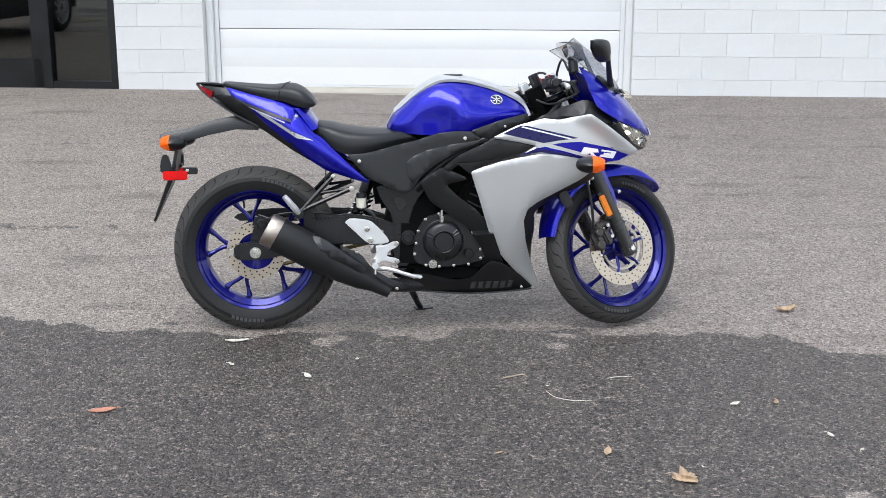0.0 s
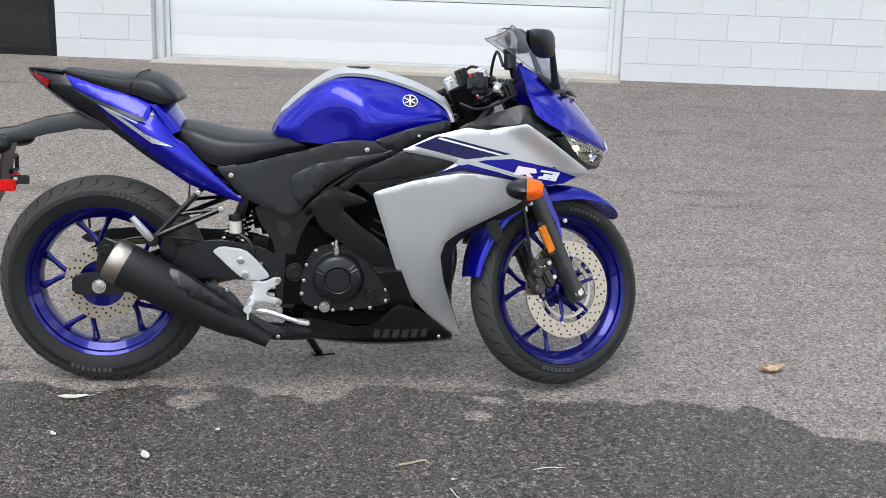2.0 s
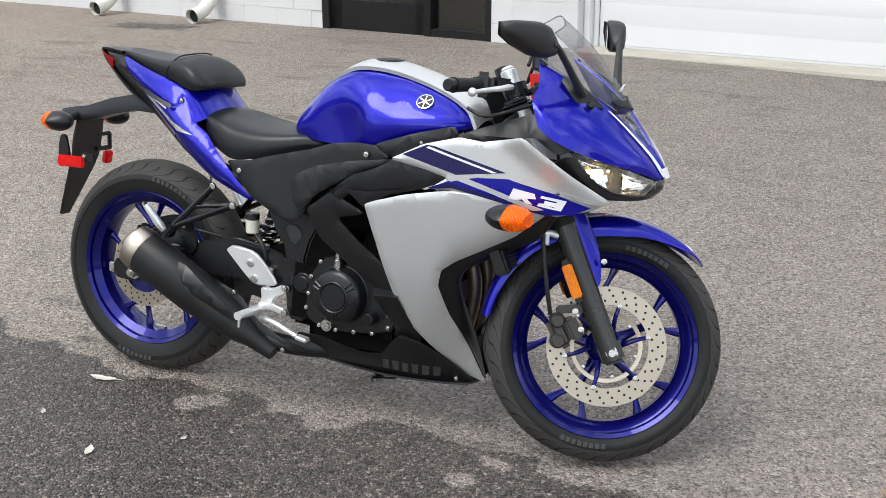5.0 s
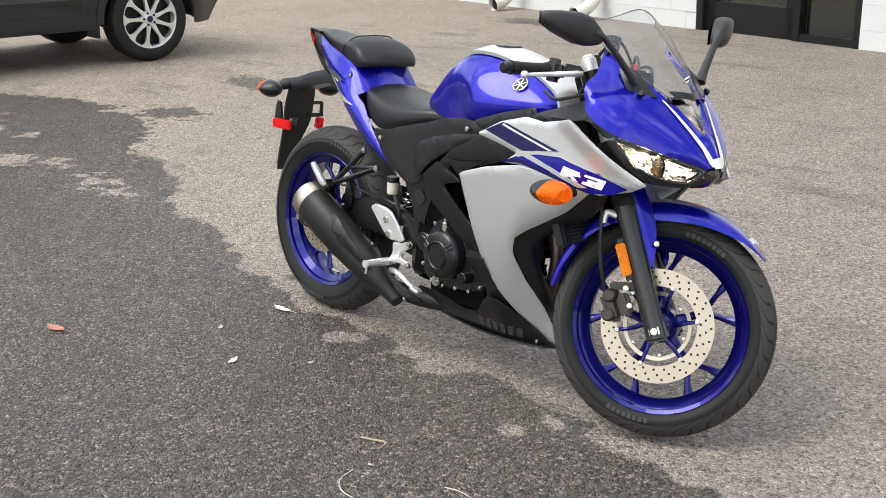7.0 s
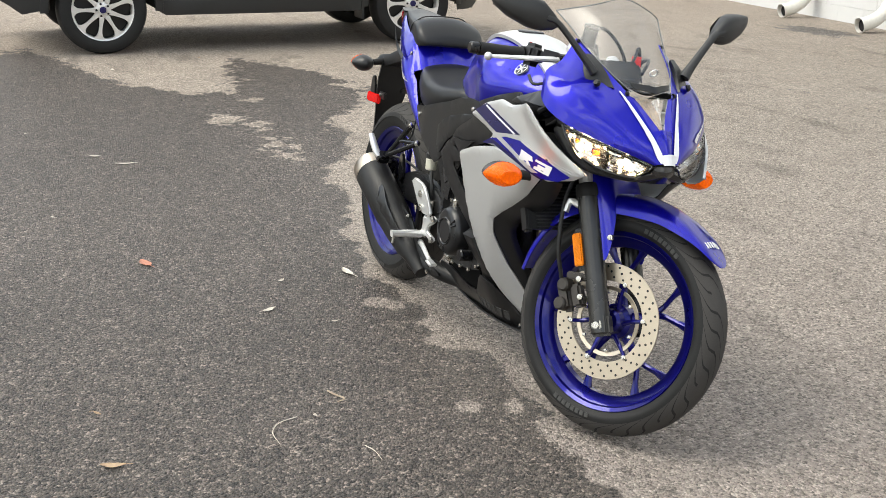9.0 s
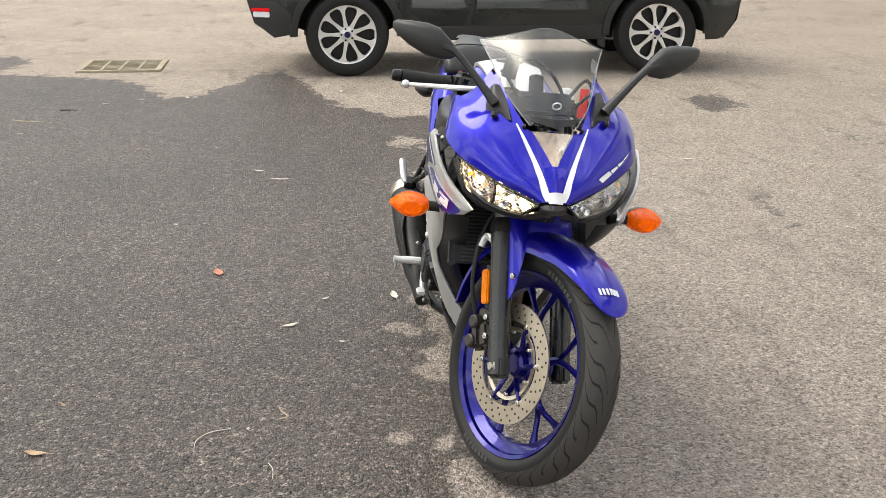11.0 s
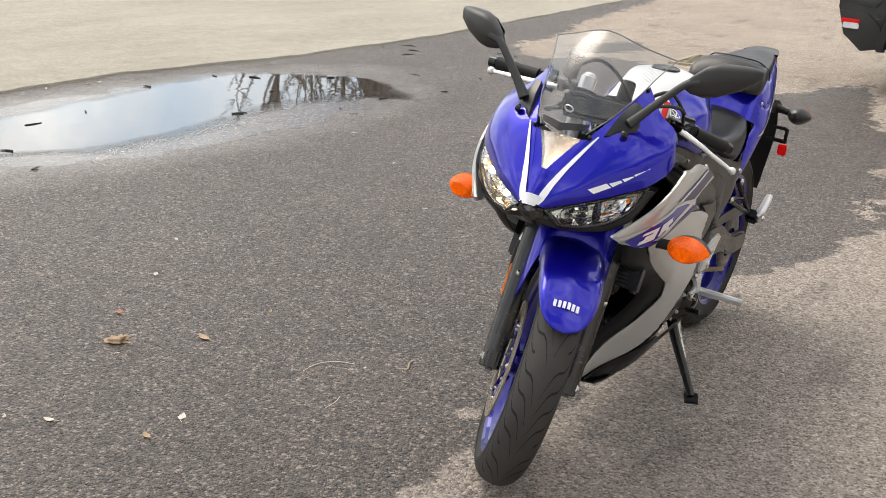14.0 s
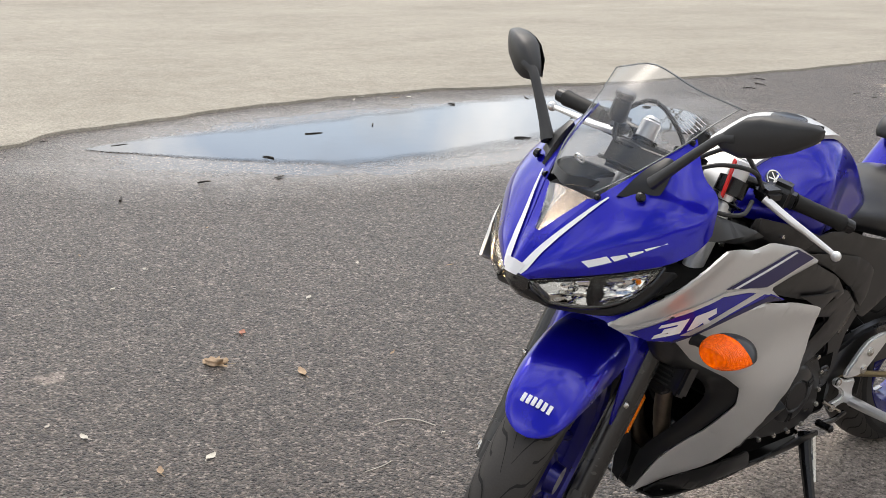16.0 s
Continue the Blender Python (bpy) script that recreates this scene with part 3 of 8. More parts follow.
def rise(x, y):
    """Height of the ground: level round the motorcycle, a little higher at the car and the building."""
    return 0.008 + 0.016 * ease(-x, -0.3, 0.8) + max(0.046 * ease(-x, 1.8, 6.0), 0.112 * ease(y, 5.8, 10.7))


def damp_depth(x, y):
    """Metres inside the damp outline (negative outside), for arrays of places."""
    ring = np.array(DAMP_NEAR + DAMP_FAR + [(-14, -9), (14, -9)], float)
    best, inside = np.full(x.shape, 9.0), np.zeros(x.shape, bool)
    for (ax, ay), (bx, by) in zip(ring, np.roll(ring, -1, axis=0)):
        ux, uy = bx - ax, by - ay
        k = np.clip(((x - ax) * ux + (y - ay) * uy) / (ux * ux + uy * uy), 0, 1)
        best = np.minimum(best, np.hypot(x - ax - k * ux, y - ay - k * uy))
        if abs(uy) > 1e-9:
            inside ^= ((ay > y) != (by > y)) & (x < ax + (y - ay) * ux / uy)
    d = np.where(inside, best, -best)
    for cx, cy, rx, ry in DRY_ISLES:
        d = np.minimum(d, (np.hypot((x - cx) / rx, (y - cy) / ry) - 1) * min(rx, ry))
    for cx, cy, rx, ry in DAMP_BLOTS:
        d = np.maximum(d, (1 - np.hypot((x - cx) / rx, (y - cy) / ry)) * min(rx, ry))
    return np.clip(d, -1, 1)


def ground_sheet():
    far = [300, 100, 50, 30, 20]
    xs = np.unique(np.round(np.r_[[-900, 900], np.negative(far), far, np.arange(-14, -7.5, 0.25), np.arange(-7.5, -1.6, 0.05), np.arange(-1.6, 1.9, 0.02), np.arange(1.9, 12.1, 0.25)], 3))
    ys = np.unique(np.round(np.r_[[-900, 900], np.negative(far), far, np.arange(-12, 0, 0.5), np.arange(0, 4.2, 0.06), np.arange(4.2, 4.8, 0.02), np.arange(4.8, 7.2, 0.05), np.arange(7.2, 10.0, 0.2), np.arange(10, 11.2, 0.05), np.arange(11.2, 14, 0.5)], 3))
    gx, gy = [v.ravel() for v in np.meshgrid(xs, ys, indexing="ij")]
    n = len(ys)
    me = bpy.data.meshes.new("ground")
    quads = [(i * n + j, (i + 1) * n + j, (i + 1) * n + j + 1, i * n + j + 1) for i in range(len(xs) - 1) for j in range(n - 1)]
    me.from_pydata([(a, b, rise(a, b)) for a, b in zip(gx.tolist(), gy.tolist())], [], quads)
    me.attributes.new("damp", "FLOAT", "POINT").data.foreach_set("value", damp_depth(gx, gy).astype(np.float32))
    me.materials.append(M_ASPHALT)
    me.shade_smooth()
    return new("ground", me)


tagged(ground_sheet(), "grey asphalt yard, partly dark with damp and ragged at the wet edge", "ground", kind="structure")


ROAD_EDGE = [(70, 26), (20, 7.6), (8, 3.1), (4.5, 1.8), (2.2, 0.85), (0.9, 0.32), (0.35, 0.07), (-0.02, -0.15), (-0.72, -0.29), (-1.2, -0.46), (-2.1, -0.60), (-2.7, -0.64), (-3.3, -0.58), (-4.3, -0.39), (-5.6, -0.31), (-7.0, -0.40), (-9.0, -0.63), (-10.8, -0.86), (-12.8, -1.08), (-18, -1.72), (-60, -7)]


def road_sheet():
    """Old pale road surface that meets the asphalt in an uneven line, with its broken lip."""
    pts = rounded([(x, y, 0) for x, y in ROAD_EDGE], 14)
    bm = bmesh.new()
    rows = []
    for i, q in enumerate(pts):
        w = 0.05 * (noise.noise((q.x * 2.2, q.y * 2.2, 3)) + 0.5 * noise.noise((q.x * 7, q.y * 7, 9)))
        e = q.y + w
        rows.append([bm.verts.new((q.x, yy, z)) for yy, z in ((e + 0.012, rise(q.x, e) - 0.01), (e, rise(q.x, e) + 0.016), (e - 0.06, rise(q.x, e) + 0.02), (e - 1.2, rise(q.x, e) + 0.03), (e - 6, 0.11), (e - 40, 0.3), (-600, 0.4))])
    for a, b in zip(rows, rows[1:]):
        for k in range(len(a) - 1):
            bm.faces.new((a[k], b[k], b[k + 1], a[k + 1]))
    return bm


tagged(finish("road", road_sheet(), M_ROAD), "pale worn tan road surface beyond the asphalt yard", "road", kind="structure")


def water_material():
    m, nt, p = shader("puddle water")
    p.inputs["Base Color"].default_value = (0.030, 0.028, 0.026, 1)
    p.inputs["Roughness"].default_value = 0.015
    p.inputs["Specular IOR Level"].default_value = 0.9
    p.inputs["IOR"].default_value = 1.45
    bump(nt, noise_at(nt, 7, 3, 0.5), 0.03, 0.01, p)
    at = nt.nodes.new("ShaderNodeAttribute")
    at.attribute_name = "depth"
    deep = sums(nt, "ADD", at.outputs["Fac"], sums(nt, "MULTIPLY", sums(nt, "SUBTRACT", noise_at(nt, 5, 6, 0.65, (0.5, 1, 1)), 0.5), 0.55))
    nt.links.new(sums(nt, "DIVIDE", sums(nt, "SUBTRACT", deep, 0.04), 0.36, True), p.inputs["Alpha"])
    return m


def puddle():
    far_edge = [(-4.07, 0.68), (-4.0, 0.46), (-3.85, 0.22), (-3.7, 0.0), (-3.5, -0.20), (-3.3, -0.27), (-2.8, -0.22), (-2.3, -0.12), (-1.7, -0.05), (-1.3, 0.02), (-0.6, 0.13), (-0.2, 0.18), (0.0, 0.23)]
    near_edge = [(-4.07, 0.72), (-4.0, 0.96), (-3.85, 1.16), (-3.72, 1.36), (-3.58, 1.56), (-3.5, 1.36), (-3.4, 1.19), (-3.1, 1.12), (-2.8, 1.06), (-2.3, 1.14), (-1.7, 1.27), (-1.1, 1.25), (-0.6, 0.90), (-0.2, 0.48), (0.0, 0.26)]
    a, hh = [], []
    for k in range(90):
        x = 0.0 - 4.07 * k / 89
        y0, y1 = (float(np.interp(x, [q[0] for q in e_], [q[1] for q in e_])) for e_ in (far_edge, near_edge))
        a.append(Vector((x, (y0 + y1) / 2, 0)))
        hh.append((y1 - y0) / 2)
    bm = bmesh.new()
    lay = bm.verts.layers.float.new("depth")
    rows = []
    for q, h in zip(a, hh):
        w1 = 0.05 * noise.noise((q.x * 1.7, 1.1, 4)) + 0.05 * noise.noise((q.x * 6, 2.1, 4))
        w2 = 0.05 * noise.noise((q.x * 1.5, 7.7, 4)) + 0.04 * noise.noise((q.x * 6, 5.1, 4))
        rows.append([bm.verts.new((q.x, q.y + s, rise(q.x, q.y) + 0.0035)) for s in (h + w1 * min(1, h * 3), h * 0.66 + w1 * 0.6 * min(1, h * 3), h * 0.33, 0, -h * 0.5, -h * 1.05 + w2 * min(1, h * 3))])
    for r, s in zip(rows, rows[1:]):
        for k in range(5):
            bm.faces.new((r[k], s[k], s[k + 1], r[k + 1]))
    # depth of the water, none at the edge
    for i, r in enumerate(rows):
        end = min(1.0, min(i, len(rows) - 1 - i) / 3)
        for v, d in zip(r, (0.0, 0.32, 0.8, 1.0, 0.8, 0.0)):
            v[lay] = d * end
    return bm


tagged(finish("puddle", puddle(), water_material()), "still rain puddle on asphalt reflecting a cloudy sky", "puddle", kind="structure")

# ---- building ----
WALL = pose(0, 10.76, 0, 0, 0, -4.3)
BASE = 0.11
DOOR_L, DOOR_R, BAY_L, BAY_R = -4.48, -2.73, -1.945, 1.80
HEAD_DOOR, HEAD_BAY, TOP = 2.35, 3.1, 4.4


def wall_slab():
    bm = bmesh.new()
    spans = [(-16, DOOR_L, -0.3, TOP), (DOOR_L, DOOR_R, HEAD_DOOR, TOP), (DOOR_R, BAY_L, -0.3, TOP), (BAY_L, BAY_R, HEAD_BAY, TOP), (BAY_R, 14, -0.3, TOP)]
    out = None
    for a, b, lo, hi in spans:
        s = box((b - a, 0.195, hi - lo), ((a + b) / 2, 0.1015, (lo + hi) / 2))
        out = s if out is None else join(out, s)
    bm.free()
    return out


wall = tagged(finish("wall_north", wall_slab(), M_BLOCK), "white painted concrete block wall of a low building", "wall", kind="structure")
wall.matrix_world = WALL
coping = tagged(finish("trim_coping", box((30.2, 0.36, 0.1), (-1, 0.1, TOP + 0.05), bevel=0.01), M_JAMB), "white metal coping along the wall top", "trim", kind="structure")
coping.matrix_world = WALL
back = tagged(finish("wall_back_room", join(box((30, 0.1, 4.4), (-1, 6.2, 2.1)), box((0.1, 6, 4.4), (-16, 3.2, 2.1)), box((0.1, 6, 4.4), (14, 3.2, 2.1)), box((0.1, 6, 4.4), (-1.97, 3.2, 2.1))), M_INSIDE), "interior walls behind the glass door, coloured dark to look dim", "wall", kind="structure")
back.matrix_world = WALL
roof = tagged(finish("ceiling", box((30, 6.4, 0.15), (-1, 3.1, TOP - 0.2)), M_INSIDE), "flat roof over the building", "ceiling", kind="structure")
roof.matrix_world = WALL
inner = tagged(finish("floor", box((14, 6.0, 0.1), (-9, 3.15, BASE - 0.04)), M_INSIDE), "shop floor inside the door, coloured dark to look unlit", "floor", kind="structure")
inner.matrix_world = WALL

# overhead bay door with ribbed sections in a recess
bay = thing("garage_door", WALL @ pose(0, 0.19, BASE + 0.05), "closed white ribbed steel overhead garage door", "garage door", kind="structure")
z0 = 0.0
for k in range(6):
    h = 0.50
    prof = []
    for r in range(3):
        a = r * h / 3
        dip = 0.002 if r == 2 else 0.0006
        prof += [(0.0, a + 0.004), (0.0, a + h / 3 - 0.012), (dip, a + h / 3 - 0.008), (dip, a + h / 3 - 0.002)]
    bm = bmesh.new()
    rows = [[bm.verts.new((u, y, z0 + z)) for y, z in prof] + [bm.verts.new((u, 0.05, z0 + h - 0.003)), bm.verts.new((u, 0.05, z0 + 0.006))] for u in (BAY_L + 0.10, BAY_R - 0.10)]
    n = len(rows[0])
    for i in range(n):
        bm.faces.new((rows[0][i], rows[0][(i + 1) % n], rows[1][(i + 1) % n], rows[1][i]))
    part("door_section", bm, M_SHUTTER, bay)
    z0 += h
part("bottom_seal", box((BAY_R - BAY_L - 0.2, 0.04, 0.02), ((BAY_L + BAY_R) / 2, 0.02, -0.008), bevel=0.004), M_JAMB, bay)
for s, u in ((1, BAY_L), (-1, BAY_R)):
    jb = tagged(finish("trim_bay_jamb", join(box((0.06, 0.10, HEAD_BAY - BASE), (u + s * 0.031, 0.145, (HEAD_BAY + BASE) / 2), bevel=0.008), box((0.04, 0.03, HEAD_BAY - BASE), (u + s * 0.08, 0.172, (HEAD_BAY + BASE) / 2), bevel=0.006)), M_JAMB), "white painted jamb of the garage opening", "trim", kind="structure")
    jb.matrix_world = WALL
sill = tagged(finish("threshold", box((BAY_R - BAY_L - 0.02, 0.50, 0.16), ((BAY_L + BAY_R) / 2, 0.06, BASE - 0.046), bevel=0.012), M_SILL), "bare concrete threshold below the garage door", "threshold", kind="structure")
sill.matrix_world = WALL

# black glazed entrance
door = thing("door_1", WALL @ pose(0, 0.06, BASE), "black aluminium glazed shop entrance with side light", "door", kind="structure")
W_D, MULL = DOOR_R - DOOR_L, -3.36
for u, w in ((DOOR_L + 0.04, 0.08), (DOOR_R - 0.03, 0.06), (MULL, 0.07)):
    part("frame_post", box((w, 0.12, 2.22), (u, 0, 1.11), bevel=0.004), M_DOORFRAME, door)
part("frame_head", box((W_D, 0.12, 0.08), ((DOOR_L + DOOR_R) / 2, 0, 2.22), bevel=0.004), M_DOORFRAME, door)
part("side_light_rail", box((DOOR_R - MULL, 0.10, 0.09), ((DOOR_R + MULL) / 2, 0, 0.045), bevel=0.004), M_DOORFRAME, door)
part("threshold_strip", box((W_D, 0.16, 0.02), ((DOOR_L + DOOR_R) / 2, -0.02, 0.008), bevel=0.004), M_SILL, door)
leaf = part("door_leaf", join(box((MULL - DOOR_L - 0.12, 0.05, 0.27), ((MULL + DOOR_L) / 2, 0.01, 0.15), bevel=0.004), box((0.11, 0.05, 2.1), (DOOR_L + 0.14, 0.01, 1.07), bevel=0.004), box((0.11, 0.05, 2.1), (MULL - 0.095, 0.01, 1.07), bevel=0.004)), M_DOORFRAME, door)
part("handle", tube([(MULL - 0.10, -0.02, 0.86), (MULL - 0.10, -0.07, 0.88), (MULL - 0.10, -0.07, 1.18), (MULL - 0.10, -0.02, 1.2)], 0.011, 8), M_CHROME, leaf, "bright door pull")
part("pane", box((MULL - DOOR_L - 0.32, 0.008, 1.85), ((MULL + DOOR_L) / 2, 0.012, 1.2)), M_SHOPGLASS, door)
part("pane", box((DOOR_R - MULL - 0.1, 0.008, 2.08), ((DOOR_R + MULL) / 2, 0.012, 1.13)), M_SHOPGLASS, door)
part("sticker", box((0.11, 0.004, 0.05), (DOOR_L + 0.15, -0.02, 0.40), bevel=0.001), M_WHITE, door, "small white label on the door")


def downpipe(u):
    ob = thing("downpipe", WALL @ pose(u, -0.06, BASE), "white painted rain downpipe with an elbow shoe at the foot", "downpipe", "downpipes on the wall", "structure")
    part("shaft", tube([(0, 0.0, 3.9), (0, 0.0, 1.6), (0, 0.0, 0.42), (0, -0.03, 0.30)], 0.05, 14, 3), M_PIPE, ob)
    part("shoe", join(tube([(0, -0.02, 0.32), (0.01, -0.09, 0.20), (0.03, -0.22, 0.125), (0.05, -0.36, 0.095)], [0.06, 0.062, 0.064, 0.066], 14, 5, False), tube([(0.05, -0.355, 0.096), (0.05, -0.37, 0.093)], [0.072, 0.072], 14, 1, False)), M_PIPE, ob, "open elbow pipe end")
    # dark disc in the mouth passes for the shaded inside of the pipe
    part("pipe_mouth", lathe([(0, 0), (0.06, 0)], 14, at=(0.05, -0.33, 0.098)), M_HOLLOWSHADE, ob)
    part("strap", tube([(-0.06, 0.06, 1.2), (-0.055, -0.05, 1.2), (0.055, -0.05, 1.2), (0.06, 0.06, 1.2)], 0.008, 6, 2), M_PIPE, ob)
    return ob


downpipe(-5.70)
downpipe(-6.98)

# drain grating
drain = thing("drain_grate", pose(-7.07, 2.28, rise(-7.07, 2.28), 0, 0, 3), "rusty iron drain grating set in the asphalt", "drain", kind="structure")
part("rim", join(box((0.74, 0.05, 0.03), (0, 0.32, 0.004), bevel=0.004), box((0.74, 0.05, 0.03), (0, -0.32, 0.004), bevel=0.004), box((0.05, 0.60, 0.03), (0.35, 0, 0.004), bevel=0.004), box((0.05, 0.60, 0.03), (-0.35, 0, 0.004), bevel=0.004)), M_IRON, drain)
# flat near-black sheet, painted as the shaded depth under the bars
part("pit", box((0.68, 0.60, 0.004), (0, 0, 0.004)), M_HOLLOWSHADE, drain)
for k in range(9):
    part("bar", box((0.020, 0.6, 0.012), (-0.32 + 0.08 * k, 0, 0.010), bevel=0.002), M_IRON, drain)
for k in range(3):
    part("cross_bar", box((0.68, 0.020, 0.010), (0, -0.15 + 0.15 * k, 0.010), bevel=0.002), M_IRON, drain)

# ---- far side: bare trees mirrored in the puddle ----
def bare_tree(x, y, h, seed):
    rng = random.Random(seed)
    ob = thing("bare_tree", pose(x, y, 0.1, 0, 0, rng.uniform(0, 360)), "leafless winter tree beyond the road", "tree", "trees beyond the road")
    part("trunk", tube([(0, 0, -0.1), (0.05, 0.04, h * 0.25), (-0.05, 0.1, h * 0.55), (0.1, 0, h * 0.95)], [h * 0.028, h * 0.022, h * 0.014, h * 0.003], 8, 4), M_BARK, ob)
    crown = None
    for k in range(30):
        z = h * rng.uniform(0.3, 0.85)
        a, l = rng.uniform(0, 2 * math.pi), h * rng.uniform(0.14, 0.32)
        d = Vector((math.cos(a), math.sin(a), rng.uniform(0.5, 1.1))).normalized()
        p0 = Vector((0, 0.05, z))
        p1, p2 = p0 + d * l * 0.5 + Vector((0, 0, -0.02 * l)), p0 + d * l + Vector((rng.uniform(-0.2, 0.2), rng.uniform(-0.2, 0.2), 0.15 * l))
        b = tube([p0, p1, p2], [h * 0.008, h * 0.005, h * 0.001], 5, 2)
        for j in range(3):
            q = p0.lerp(p2, rng.uniform(0.4, 0.9))
            b = join(b, tube([q, q + Vector((rng.uniform(-1, 1), rng.uniform(-1, 1), rng.uniform(0.3, 1))) * l * 0.35], [h * 0.003, h * 0.0008], 4, 1))
        crown = b if crown is None else join(crown, b)
    part("crown", crown, M_BARK, ob, "bare branches")


M_BARK = surface("grey bark", (0.20, 0.165, 0.13), 0.9, 0, 0.3, 3, 30, 0.5, 0.01)
for k in range(15):
    turn, away = radians(108 + 1.6 * k), 72 + 7 * ((k * 7) % 4)
    bare_tree(1 - away * math.sin(turn), 4 + away * math.cos(turn), 16.0 + 1.9 * ((k * 5) % 4), 60 + k)

def horizon_ring():
    """An unseen closed ring of bare woods with an uneven top, added to darken reflections."""
    bm = bmesh.new()
    rows = []
    n = 240
    for k in range(n):
        a = 2 * math.pi * k / n
        q = Vector((math.cos(a), math.sin(a), 0))
        # the tall arc is the brown woods mirrored in the puddle
        h = 8.5 + 3.5 * noise.noise(q * 6) + 2.0 * noise.noise(q * 31) + 19.0 * ease(a, 2.6, 2.9) * (1 - ease(a, 3.74, 3.81))
        rows.append([bm.verts.new((q.x * r, q.y * r, z)) for r, z in ((118, -1), (118, h * 0.7), (121, h))])
    for k in range(n):
        for i in range(2):
            bm.faces.new((rows[k][i], rows[(k + 1) % n][i], rows[(k + 1) % n][i + 1], rows[k][i + 1]))
    return bm


tagged(finish("backdrop", horizon_ring(), surface("brown horizon ring", (0.10, 0.082, 0.066), 0.95, 0, 0.5, 0.25, 3.0)), "unseen brown ring of woods round the yard, added to darken reflections", "backdrop", kind="structure")

# ---- parked car ----
def car_depth(x, z):
    w = float(np.interp(z, [0.22, 0.35, 0.55, 0.72, 0.80, 1.02], [0.845, 0.868, 0.885, 0.880, 0.892, 0.865]))
    return w - 0.22 * ease(x, 2.75, 3.35) ** 1.5 - 0.16 * ease(-x, 0.35, 0.85) ** 1.5


def across(line, depth, inset=0.0, crown=0.03, n=8):
    """A skin from side to side along a line in x and z."""
    rows = []
    for x, z in line:
        w = depth(x, z) - inset
        rows.append([(x, -w + 2 * w * k / n, z + crown * (1 - (2 * k / n - 1) ** 2)) for k in range(n + 1)])
    return loft(rows, closed=False)


car = thing("parked_suv", pose(-7.21, 4.175, rise(-6.6, 5.0), 0, 0, 91.2), "dark grey green compact suv parked on dry asphalt", "car")
RA, FA = (0.0, 0.335), (2.52, 0.335)


def car_low(x):
    """Lower edge of the body side, over the wheels along the arch."""
    z = float(np.interp(x, [-0.80, -0.77, -0.74, -0.60, -0.41, 2.93, 2.94, 3.12, 3.20, 3.25, 3.28], [0.62, 0.50, 0.42, 0.34, 0.33, 0.33, 0.27, 0.27, 0.36, 0.42, 0.60]))
    for cx, cz in (RA, FA):
        if abs(x - cx) < 0.405:
            z = max(z, cz + math.sqrt(0.405 ** 2 - (x - cx) ** 2))
    return z


def car_high(x):
    return float(np.interp(x, [-0.80, -0.76, 2.05, 2.6, 3.0, 3.22, 3.28], [0.80, 1.02, 1.02, 1.0, 0.94, 0.82, 0.64]))


cuts_x = sorted([-0.80 + 4.08 * k / 60 for k in range(61)] + [cx + 0.405 * math.cos(radians(g)) for cx, cz in (RA, FA) for g in range(0, 181, 8)])
body = None
for s in (-1, 1):
    grid = []
    for x in cuts_x:
        lo, hi = car_low(x), car_high(x)
        grid.append([(x, s * car_depth(x, lo + (hi - lo) * k / 10), lo + (hi - lo) * k / 10) for k in range(11)])
    b = loft(grid, closed=False)
    body = b if body is None else join(body, b)
body = join(body, across([(2.05, 1.02), (2.6, 1.0), (3.0, 0.94), (3.22, 0.82), (3.28, 0.62), (3.25, 0.42), (3.12, 0.27)], car_depth), across([(-0.60, 0.33), (-0.74, 0.42), (-0.80, 0.62), (-0.80, 0.80), (-0.76, 1.02)], car_depth, 0, 0.0))
part("body", body, M_CARPAINT, car)
# underside and wheel housings coloured near-black, as if in deep shade
part("underbody", join(box((1.6, 1.5, 0.12), (1.26, 0, 0.36)), box((0.7, 1.0, 0.3), (0.0, 0, 0.45)), box((0.7, 1.0, 0.3), (2.5, 0, 0.45))), M_HOLLOWSHADE, car)
roof_rows = []
for x, z, w in ((-0.74, 1.03, 0.80), (-0.66, 1.30, 0.72), (-0.50, 1.55, 0.64), (0.1, 1.65, 0.61), (0.9, 1.66, 0.60), (1.35, 1.60, 0.61), (1.75, 1.34, 0.70), (2.15, 1.03, 0.80)):
    roof_rows.append([(x, -w + 2 * w * k / 10, z + 0.03 * (1 - (2 * k / 10 - 1) ** 2)) for k in range(11)])
part("roof", loft(roof_rows, closed=False), M_CARPAINT, car)
